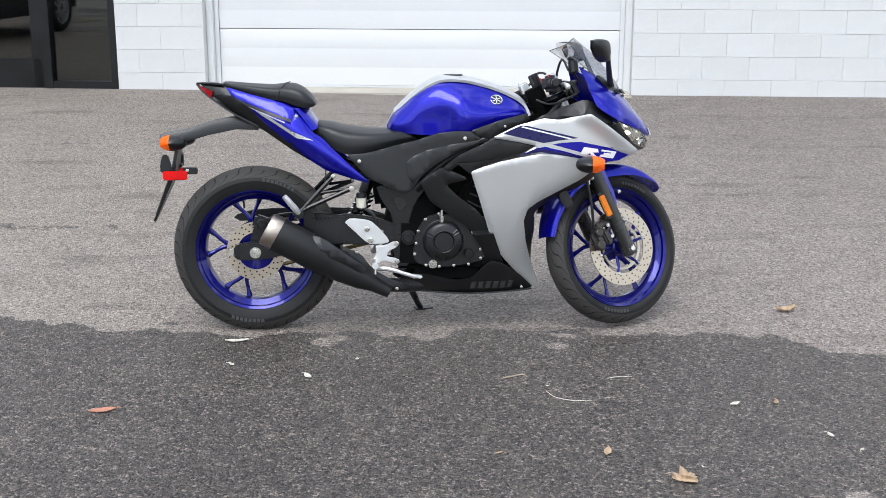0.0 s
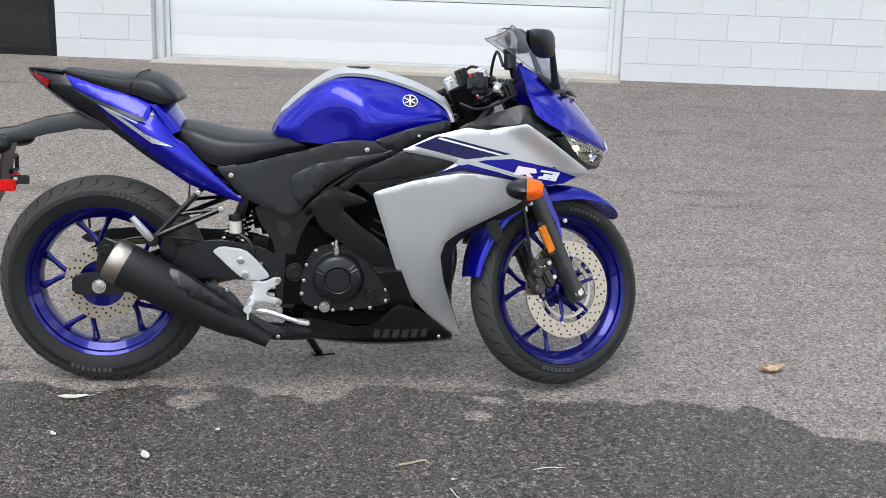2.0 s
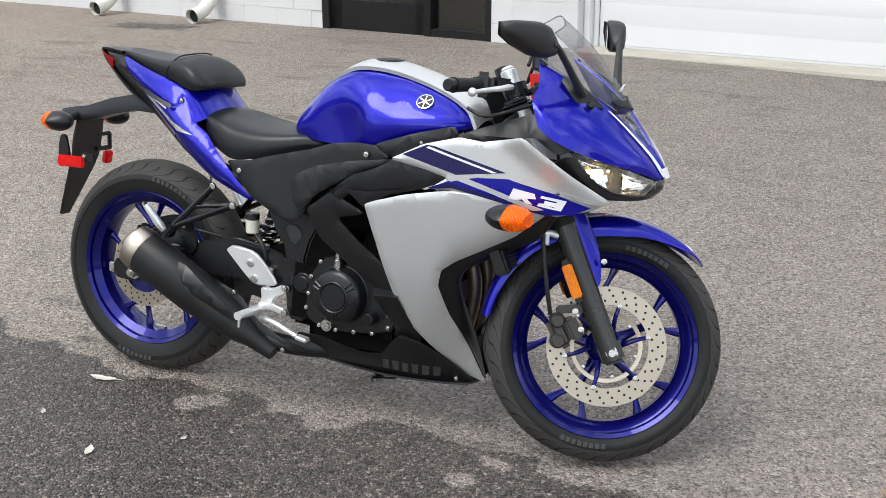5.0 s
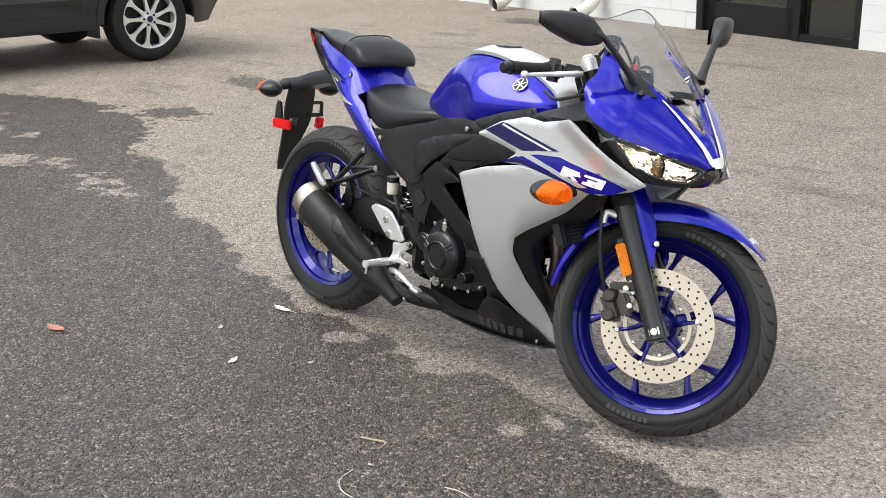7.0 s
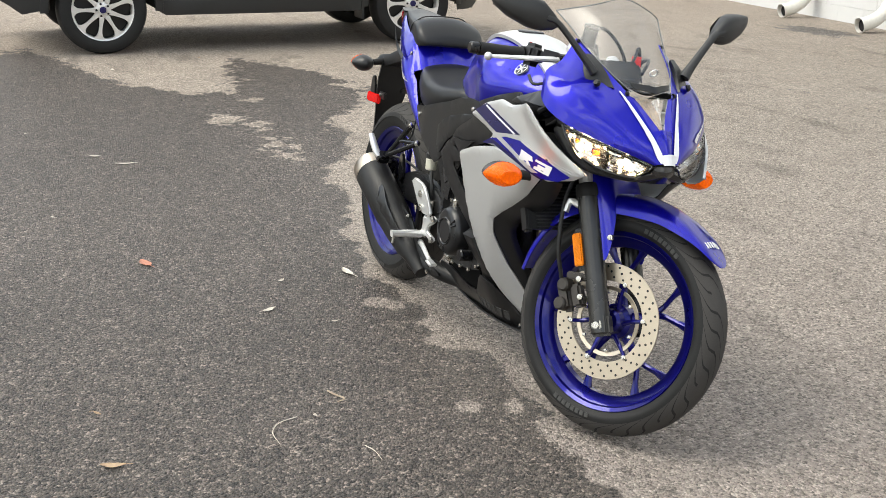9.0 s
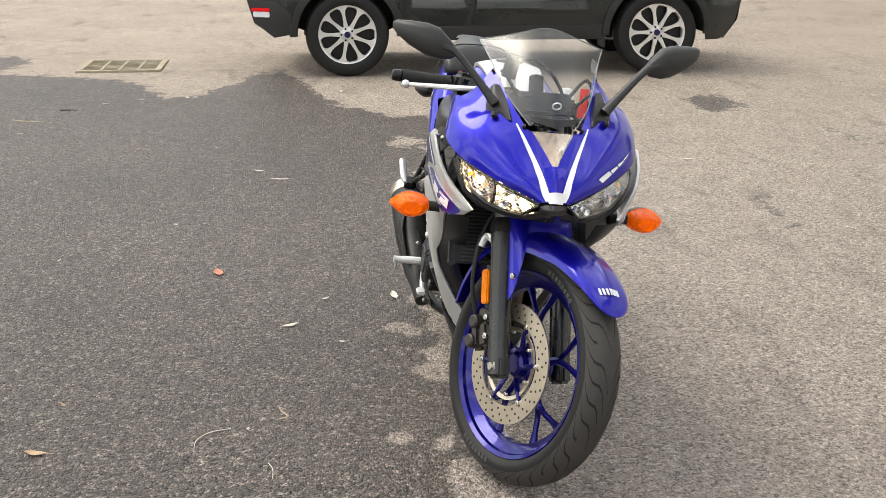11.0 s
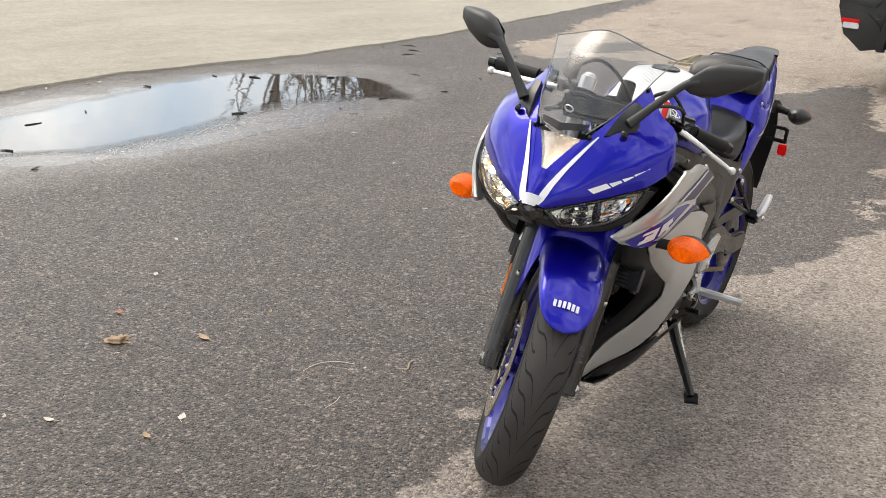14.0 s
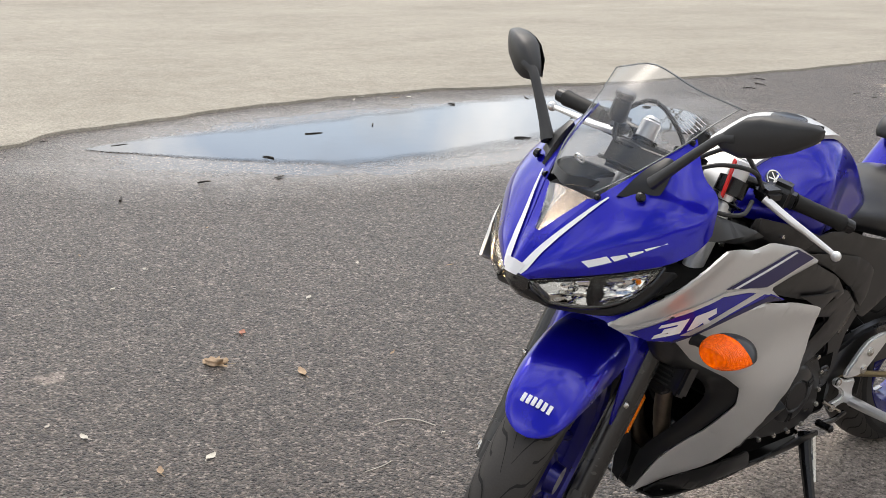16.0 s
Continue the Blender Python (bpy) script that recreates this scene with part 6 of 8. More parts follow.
# side stand, gear and brake pedals
st = part("side_stand", tube([(0.560, 0.105, 0.215), (0.580, 0.135, 0.165), (0.624, 0.210, 0.062), (0.640, 0.230, 0.034)], [0.017, 0.015, 0.012, 0.011], 10), M_SATIN, bike, "black side stand, folded out")
part("stand_foot", box((0.075, 0.040, 0.008), (0.650, 0.236, 0.032), (6, 0, 20), 0.003), M_SATIN, st)
part("stand_spring", tube([(0.545, 0.118, 0.215), (0.560, 0.140, 0.165), (0.585, 0.172, 0.118)], 0.009, 8), M_STEEL, st)
part("brake_pedal", join(tube([(0.455, -0.138, 0.262), (0.50, -0.150, 0.262), (0.56, -0.158, 0.245), (0.600, -0.160, 0.232)], [0.010, 0.008, 0.007, 0.007], 8), box((0.040, 0.026, 0.012), (0.605, -0.165, 0.236), (0, 10, 0), 0.004)), M_ALU, bike, "aluminium rear brake pedal")
part("gear_lever", join(tube([(0.470, 0.140, 0.262), (0.53, 0.150, 0.262), (0.60, 0.158, 0.275)], 0.0065, 8), rod((0.60, 0.150, 0.275), (0.605, 0.195, 0.278), 0.009, None, 12, 0.003)), M_SATIN, bike, "black gear lever")
part("gear_rod", tube([(0.50, 0.145, 0.275), (0.57, 0.135, 0.315)], 0.004, 6, 1), M_STEEL, bike)

# bodywork
def tank_rows():
    rows = []
    #      x     base  top   half widths at base, 0.3, 0.55, 0.8 of the height
    for x, zb, zt, h0, h1, h2, h3 in ((0.505, 0.772, 0.800, 0.040, 0.045, 0.042, 0.030), (0.525, 0.768, 0.836, 0.078, 0.086, 0.078, 0.056), (0.57, 0.764, 0.880, 0.098, 0.106, 0.098, 0.078), (0.62, 0.760, 0.926, 0.110, 0.112, 0.112, 0.092), (0.68, 0.757, 0.960, 0.118, 0.119, 0.124, 0.102), (0.73, 0.758, 0.968, 0.130, 0.136, 0.140, 0.104),
                                      (0.78, 0.762, 0.967, 0.148, 0.160, 0.146, 0.098), (0.85, 0.780, 0.953, 0.140, 0.150, 0.122, 0.084), (0.92, 0.800, 0.930, 0.128, 0.130, 0.104, 0.070), (0.98, 0.815, 0.903, 0.110, 0.108, 0.088, 0.060), (1.02, 0.824, 0.872, 0.086, 0.084, 0.068, 0.046), (1.035, 0.828, 0.845, 0.050, 0.048, 0.040, 0.030)):
        h = zt - zb
        half = [(h0, zb), (h1, zb + 0.3 * h), (h2, zb + 0.58 * h), (h3, zb + 0.84 * h), (h3 * 0.55, zt - 0.03 * h)]
        rows.append([(x, -y, z) for y, z in half] + [(x, 0, zt)] + [(x, y, z) for y, z in reversed(half)])
    return rows


tank = part("fuel_tank", sheet(tank_rows(), 0.004, 4), M_BLUE, bike, "glossy blue fuel tank with silver crown", None, 50)
crest = [[(x, y * w * 1.3, z + 0.006 - 0.017 * abs(y) ** 1.6) for y in (-1, -0.5, 0, 0.5, 1)] for x, z, w in ((0.530, 0.846, 0.030), (0.575, 0.890, 0.050), (0.635, 0.938, 0.062), (0.70, 0.970, 0.068), (0.78, 0.9712, 0.066), (0.85, 0.957, 0.060), (0.92, 0.935, 0.056), (0.98, 0.9085, 0.056), (1.022, 0.879, 0.056), (1.043, 0.838, 0.058))]
part("tank_crown", sheet(crest, 0.010, 4), M_SILVER, tank, "matt silver strip over the tank")
part("filler_cap", lathe([(0, -0.008), (0.034, -0.008), (0.038, -0.006), (0.040, 0.0), (0.046, 0.004)], 32), M_SATIN, tank, "black fuel cap", Matrix.Translation((0.755, 0, 0.972)) @ Matrix.Rotation(radians(-90), 4, "X"))
for s in (-1, 1):
    em = Matrix.Translation((0.909, s * 0.0995, 0.884)) @ Matrix.Rotation(radians(42 * s), 4, "X") @ Matrix.Rotation(radians(-4 * s), 4, "Z") @ (Matrix.Identity(4) if s < 0 else Matrix.Rotation(math.pi, 4, "Z"))
    bdg = part("tank_badge", lathe([(0, -0.003), (0.020, -0.003), (0.0205, 0.002)], 32), M_BLACK, tank, "round silver and black badge", em)
    part("badge_ring", lathe([(0.0195, -0.004), (0.0205, -0.0048), (0.0228, -0.0045), (0.0235, -0.002), (0.0235, 0.003)], 32), M_CHROME, bdg, "", em)
    sp = None
    for k in range(3):
        b = box((0.036, 0.0015, 0.004), (0, -0.0038, 0), (0, 60 * k + 30, 0), 0.0004)
        sp = b if sp is None else join(sp, b)
    part("badge_bars", sp, M_CHROME, bdg, "", em)


def seat_rows(spec):
    rows = []
    for x, zb, zt, hw in spec:
        half = [(hw * 0.96, zb), (hw, zb + 0.35 * (zt - zb)), (hw * 0.93, zb + 0.72 * (zt - zb)), (hw * 0.68, zt - 0.06 * (zt - zb) - 0.003), (hw * 0.32, zt)]
        rows.append([(x, -y, z) for y, z in half] + [(x, 0, zt + 0.002)] + [(x, y, z) for y, z in reversed(half)])
    return rows


def solid(rows, steps=4):
    g = smooth_rows(rows, steps)
    return loft(g, True, True)


part("rider_seat", solid(seat_rows([(0.222, 0.770, 0.792, 0.075), (0.240, 0.755, 0.810, 0.105), (0.290, 0.718, 0.808, 0.130), (0.355, 0.690, 0.792, 0.140), (0.430, 0.700, 0.782, 0.138), (0.500, 0.716, 0.781, 0.126), (0.560, 0.730, 0.782, 0.108), (0.605, 0.738, 0.768, 0.088), (0.618, 0.742, 0.752, 0.070)])), M_VINYL, bike, "black vinyl rider seat", None, 50)
ps = part("passenger_seat", solid(seat_rows([(-0.108, 0.944, 0.952, 0.034), (-0.09, 0.938, 0.957, 0.050), (0.0, 0.913, 0.950, 0.078), (0.08, 0.893, 0.946, 0.098), (0.125, 0.884, 0.950, 0.108), (0.165, 0.870, 0.948, 0.116), (0.200, 0.862, 0.930, 0.118), (0.228, 0.865, 0.902, 0.104), (0.238, 0.870, 0.884, 0.085)])), M_VINYL, bike, "black vinyl passenger seat pad", None, 50)
part("seat_seam", tube([(0.098, -0.105, 0.896), (0.108, -0.103, 0.922), (0.125, -0.075, 0.948), (0.140, -0.03, 0.955), (0.142, 0.0, 0.956), (0.140, 0.03, 0.955), (0.125, 0.075, 0.948), (0.108, 0.103, 0.922), (0.098, 0.105, 0.896)], 0.0022, 6, 5), M_HOSE, ps)

up = [(-0.095, 0.940), (0.0, 0.912), (0.116, 0.882), (0.172, 0.862), (0.152, 0.812), (0.120, 0.824), (-0.012, 0.872), (-0.068, 0.904)]
low = [(0.148, 0.814), (0.172, 0.862), (0.200, 0.812), (0.228, 0.772), (0.262, 0.752), (0.300, 0.712), (0.360, 0.655), (0.437, 0.585), (0.405, 0.590), (0.277, 0.630), (0.226, 0.662), (0.160, 0.716), (0.055, 0.800), (-0.009, 0.866)]
blk_ = [(-0.200, 0.957), (-0.100, 0.949), (-0.092, 0.936), (-0.066, 0.902), (-0.010, 0.868), (0.055, 0.812), (0.138, 0.745), (0.222, 0.664), (0.150, 0.706), (0.046, 0.778), (0.007, 0.797), (-0.060, 0.840), (-0.135, 0.898), (-0.148, 0.912)]
for s in (-1, 1):
    part("tail_upper", panel(soft(up, 1, 0.12), tail, s, 0.004, 0.012, 0.003, 0.006), M_BLUE, bike, "glossy blue tail panel", None, 70)
    tl = part("tail_lower", panel(soft(low, 1, 0.12), tail, s, 0.004, 0.012, 0.004, 0.004), M_BLUE, bike, "glossy blue lower tail panel", None, 70)
    part("tail_decal", panel([(0.010, 0.858), (0.060, 0.835), (0.150, 0.778), (0.230, 0.744), (0.170, 0.752), (0.085, 0.808), (0.040, 0.836)], tail, s, 0.0006, 0.03, 0, 0.0062), M_SILVERGLOSS, tl, "grey decal on the tail")
    part("tail_line", panel([(-0.012, 0.868), (0.06, 0.840), (0.128, 0.811), (0.126, 0.807), (0.058, 0.835)], tail, s, 0.0006, 0.03, 0, 0.0068), M_WHITE, tl, "thin white line")
    part("tail_gap", panel([(-0.060, 0.902), (-0.012, 0.880), (0.060, 0.853), (0.150, 0.821), (0.148, 0.811), (0.058, 0.843), (-0.012, 0.869)], tail, s, 0.0008, 0.02, 0, 0.0075), M_BLACK, tl, "black gap below the upper panel")
    part("tail_underside", panel(soft(blk_, 1, 0.12), tail, s, 0.004, 0.03, 0.003), M_BLACK, bike, "black tail underside")
    part("tail_lamp", panel([(-0.200, 0.944), (-0.140, 0.922), (-0.150, 0.898), (-0.182, 0.928)], tail, s, 0.006, 0.03, 0.001, 0.004), M_TAILRED, bike, "dark red tail lamp")
    bolt((0.168, s * (tail(0.168, 0.83) + 0.006), 0.832), tl, 0.007, s, M_STEEL)
part("tail_lid", sheet([[(x, y * w, z) for y in (-1, -0.5, 0, 0.5, 1)] for x, z, w in ((-0.205, 0.955, 0.022), (-0.15, 0.955, 0.045), (-0.10, 0.950, 0.058))], 0.006), M_BLACK, bike)
part("tail_rear", sheet([[(x, y * w, z) for y in (-1, 0, 1)] for x, z, w in ((-0.203, 0.953, 0.022), (-0.185, 0.930, 0.030), (-0.150, 0.900, 0.040), (-0.06, 0.840, 0.065), (0.05, 0.785, 0.080), (0.2, 0.70, 0.09))], 0.006), M_BLACK, bike)
part("seat_hump", sheet([[(0.160, -0.116, 0.862), (0.185, -0.10, 0.862), (0.212, 0, 0.864), (0.185, 0.10, 0.862), (0.160, 0.116, 0.862)], [(0.185, -0.121, 0.835), (0.215, -0.095, 0.832), (0.232, 0, 0.832), (0.215, 0.095, 0.832), (0.185, 0.121, 0.835)], [(0.225, -0.128, 0.778), (0.250, -0.10, 0.790), (0.262, 0, 0.796), (0.250, 0.10, 0.790), (0.225, 0.128, 0.778)]], 0.005, 4), M_BLUE, bike, "glossy blue panel between the seats")

# number plate holder
arm_rows = []
for x, z, w, h in ((0.02, 0.800, 0.045, 0.022), (-0.06, 0.805, 0.046, 0.024), (-0.16, 0.785, 0.046, 0.024), (-0.25, 0.758, 0.048, 0.022), (-0.305, 0.752, 0.050, 0.020), (-0.345, 0.752, 0.046, 0.012)):
    arm_rows.append([(x, -w, z - h), (x, -w * 1.02, z), (x, -w * 0.8, z + h), (x, 0, z + h * 1.15), (x, w * 0.8, z + h), (x, w * 1.02, z), (x, w, z - h), (x, 0, z - h * 1.05)])
hang = part("plate_holder", loft(arm_rows), M_BLACK, bike, "black plastic number plate holder")
part("holder_flap", sheet([[(x, y * w, z) for y in (-1, -0.4, 0.4, 1)] for x, z, w in ((-0.275, 0.745, 0.055), (-0.29, 0.68, 0.060), (-0.30, 0.62, 0.056), (-0.335, 0.54, 0.040), (-0.385, 0.436, 0.018))], 0.008), M_BLACK, hang, "black plastic flap")
for q in (-0.02, 0.02):
    part("flap_rib", tube([(-0.285, q, 0.72), (-0.307, q * 2, 0.62), (-0.37, q, 0.46)], 0.006, 6), M_BLACK, hang)
part("red_reflector", box((0.090, 0.014, 0.034), (-0.290, -0.068, 0.612), (0, 0, 6), 0.004), M_RED, hang, "bright red rear reflector")
part("red_reflector", box((0.020, 0.030, 0.040), (-0.290, 0.094, 0.610), (0, 12, 0), 0.004), M_RED, hang, "bright red rear reflector")
part("reflector_bracket", plate(soft([(-0.345, 0.655), (-0.335, 0.69), (-0.315, 0.69), (-0.305, 0.655), (-0.30, 0.62), (-0.345, 0.62)], 1), -0.062, -0.054), M_BLACK, hang)
part("holder_lug", join(box((0.012, 0.070, 0.014), (-0.285, 0.070, 0.640), (0, 0, 0), 0.003), box((0.012, 0.060, 0.012), (-0.285, 0.070, 0.684), (0, 0, 0), 0.003), box((0.012, 0.012, 0.050), (-0.285, 0.098, 0.662), (0, 0, 0), 0.003)), M_BLACK, hang, "black open bracket")
part("plate_tab", box((0.055, 0.012, 0.026), (-0.235, -0.055, 0.628), (0, 0, 0), 0.003), M_BLACK, hang)
bolt((-0.245, -0.063, 0.63), hang, 0.007)


def tear(c, rx, ry, rz, s, lo, hi):
    """Turn signal shell: pointed outwards in y, front part from lo to hi in x."""
    bm = blob(c, rx, ry, rz, lo, hi)
    for v in bm.verts:
        t = max(0.0, (v.co.y - c[1]) * s / ry)
        v.co.z = c[2] + (v.co.z - c[2]) * (1 - 0.5 * t * t)
        v.co.x = c[0] + (v.co.x - c[0]) * (1 - 0.35 * t * t) - 0.006 * t
    return bm


for s in (-1, 1):
    c = (1.232, s * 0.300, 0.657)
    sig = part("front_signal", tear(c, 0.058, 0.050, 0.031, s, -1.0, 0.05), M_BLACK, bike, "front turn signal with black shell")
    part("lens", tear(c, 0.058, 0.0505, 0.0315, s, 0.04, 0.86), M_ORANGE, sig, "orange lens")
    part("stalk", tube([(1.245, s * 0.205, 0.655), (1.243, s * 0.235, 0.656), (1.240, s * 0.262, 0.657)], [0.017, 0.012, 0.013], 12, 3), M_RUBBER, sig)
    c = (-0.285, s * 0.128, 0.738)
    sig = part("rear_signal", tear(c, 0.052, 0.040, 0.030, s, -0.15, 1.0), M_BLACK, bike, "rear turn signal with black shell")
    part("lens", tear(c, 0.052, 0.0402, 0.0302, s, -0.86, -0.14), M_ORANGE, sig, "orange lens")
    part("stalk", tube([(-0.285, s * 0.045, 0.748), (-0.283, s * 0.075, 0.744), (-0.283, s * 0.100, 0.740)], [0.014, 0.011, 0.011], 12, 3), M_RUBBER, sig)

# side covers below seat and tank
cover = [(0.350, 0.690), (0.430, 0.698), (0.512, 0.720), (0.617, 0.745), (0.680, 0.766), (0.752, 0.775), (0.812, 0.772), (0.848, 0.745), (0.766, 0.714), (0.640, 0.636), (0.590, 0.560), (0.560, 0.545), (0.526, 0.558), (0.436, 0.603), (0.395, 0.640)]
cov2 = [(0.568, 0.662), (0.590, 0.682), (0.640, 0.705), (0.738, 0.727), (0.860, 0.744), (0.882, 0.742), (0.738, 0.690), (0.642, 0.630), (0.597, 0.580), (0.575, 0.610)]
trim_ = [(0.806, 0.776), (0.914, 0.812), (1.018, 0.838), (1.030, 0.815), (1.010, 0.800), (0.915, 0.762), (0.880, 0.742), (0.830, 0.757)]
blkup = [(0.700, 0.640), (0.760, 0.690), (0.860, 0.735), (0.884, 0.752), (0.977, 0.735), (1.040, 0.722), (0.980, 0.690), (0.812, 0.640), (0.760, 0.655), (0.720, 0.622)]
scoop = [(0.752, 0.660), (0.810, 0.662), (0.905, 0.676), (0.815, 0.630), (0.800, 0.620)]
diag = [(0.618, 0.590), (0.655, 0.618), (0.696, 0.646), (0.780, 0.610), (0.792, 0.598), (0.712, 0.580), (0.768, 0.527), (0.832, 0.480), (0.884, 0.412), (0.940, 0.262), (0.880, 0.268), (0.850, 0.265), (0.865, 0.300), (0.812, 0.402), (0.736, 0.458), (0.655, 0.517)]
belly_ = [(0.520, 0.196), (0.560, 0.236), (0.640, 0.232), (0.754, 0.206), (0.813, 0.214), (0.856, 0.262), (0.885, 0.285), (0.935, 0.272), (1.000, 0.222), (1.062, 0.163), (0.975, 0.158), (0.800, 0.152), (0.620, 0.165), (0.545, 0.180)]
bulge = lambda x, z, s: (0.032 if s > 0 else 0.004) * ease(z, 0.62, 0.46) * ease(z, 0.10, 0.22) * (1 - ease(x, 0.94, 1.06))
belly_y = lambda x, z: fair(x, z) * (1 - 0.42 * ease(x, 0.90, 1.12)) + 0.012 * (1 - ease(x, 0.90, 1.0)) + 0.002
under_tank = lambda x, z: 0.166 - 0.10 * max(0, 0.45 - x) - 0.10 * max(0, x - 0.85) + 0.05 * max(0, 0.70 - z)
for s in (-1, 1):
    sc_ = part("side_cover", panel(soft(cover, 1, 0.10), under_tank, s, 0.005, 0.02, 0.002), M_BLACK, bike, "textured black side cover")
    part("knee_cover", panel(soft(cov2, 1, 0.10), under_tank, s, 0.005, 0.02, 0.003, 0.011), M_BLACK, bike, "black knee panel")
    tr_ = part("tank_trim", panel(soft(trim_, 1, 0.12), under_tank, s, 0.005, 0.03, 0.003, 0.006), M_BLACK, bike, "black trim below the tank")
    part("upper_cover", panel(soft(blkup, 1, 0.12), lambda x, z: fair(x, z) - 0.012, s, 0.005, 0.02, 0.002), M_BLACK, bike, "black upper side panel")
    part("scoop", panel(scoop, fair, s, 0.005, 0.03, 0.002), M_BLACK, bike)
    dg = part("frame_cover", panel(soft(diag, 1, 0.12), lambda x, z: max(0.148, fair(x, z) - 0.012) if z > 0.4 else fair(x, z) - 0.004 + 0.020 * ease(z, 0.25, 0.4) + 0.6 * bulge(x, z, s), s, 0.005, 0.02, 0.0025), M_BLACK, bike, "black diagonal side panel")
    by = part("belly_pan", panel(soft(belly_, 1, 0.12), lambda x, z: belly_y(x, z) + bulge(x, z, s), s, 0.005, 0.02, 0.002), M_BLACK, bike, "black belly pan side")
    for k in range(6):
        x0 = 0.810 + 0.0285 * k
        part("belly_marking", panel([(x0, 0.170), (x0 + 0.006, 0.198), (x0 + 0.024, 0.198), (x0 + 0.019, 0.170)], lambda x, z: belly_y(x, z) + bulge(x, z, s), s, 0.0015, 0.03, 0, 0.0015), M_TYREMARK, by, "plain grey bar marking")
    bolt((1.012, s * (belly_y(1.012, 0.168) + 0.003), 0.168), by, 0.006, s)
    bolt((0.578, s * (belly_y(0.578, 0.195) + 0.003), 0.212), by, 0.006, s)
    bolt((0.397, s * (under_tank(0.397, 0.667) + 0.003), 0.667), sc_, 0.008, s)
    bolt((0.786, s * (under_tank(0.786, 0.745) + 0.008), 0.748), sc_, 0.008, s)
    bolt((0.690, s * 0.152, 0.622), dg, 0.008, s)
    bolt((0.935, s * (under_tank(0.935, 0.785) + 0.008), 0.790), tr_, 0.005, s)
part("belly_floor", sheet([[(x, y * w, z - 0.012 * (1 - abs(y))) for y in (-1, -0.5, 0, 0.5, 1)] for x, z, w in ((0.545, 0.182, 0.075), (0.62, 0.166, 0.074), (0.80, 0.153, 0.082), (0.975, 0.159, 0.080), (1.05, 0.166, 0.072))], 0.005), M_BLACK, bike)
# filler box added under the tank, near-black to pass for deep shade
part("engine_shadow_plate", box((0.36, 0.16, 0.22), (0.62, 0, 0.61), (0, -8, 0), 0.02), M_SHADEBLACK, bike, "near-black filler box under the tank, read as deep shade")

# silver flanks
main = [(0.803, 0.628), (0.832, 0.640), (0.920, 0.667), (1.050, 0.693), (1.165, 0.699), (1.267, 0.681), (1.297, 0.663), (1.213, 0.596), (1.128, 0.550), (1.055, 0.512), (1.016, 0.484), (1.003, 0.440), (1.018, 0.355), (1.048, 0.262), (1.084, 0.160), (1.040, 0.178), (0.975, 0.245), (0.916, 0.315), (0.874, 0.400), (0.836, 0.525)]
upper = [(0.880, 0.752), (0.972, 0.797), (1.068, 0.822), (1.127, 0.816), (1.180, 0.826), (1.236, 0.838), (1.300, 0.795), (1.432, 0.698), (1.392, 0.676), (1.310, 0.655), (1.267, 0.681), (1.165, 0.699), (1.050, 0.693), (0.990, 0.690), (1.040, 0.722), (0.981, 0.736)]


def flank(x, z):
    """Fairing with a crease below which it turns in."""
    crease = float(np.interp(x, [0.80, 0.95, 1.05, 1.15, 1.30], [0.30, 0.40, 0.555, 0.600, 0.655]))
    return fair(x, z) * (1 - 0.58 * ease(x, 0.90, 1.12) * ease(crease - z, -0.03, 0.32))


def brow(x, z):
    """Upper fairing, flared towards the edge that runs down beside the lamp."""
    d = z - 0.838 + 0.714 * (x - 1.236) + 0.060
    flare = (d + math.sqrt(d * d + 0.0002)) / 2
    return fair(x, min(z, 0.75)) + 0.42 * min(flare, 0.07) * ease(x, 1.06, 1.24) * (1 - 0.5 * ease(x, 1.34, 1.43)) + 0.004


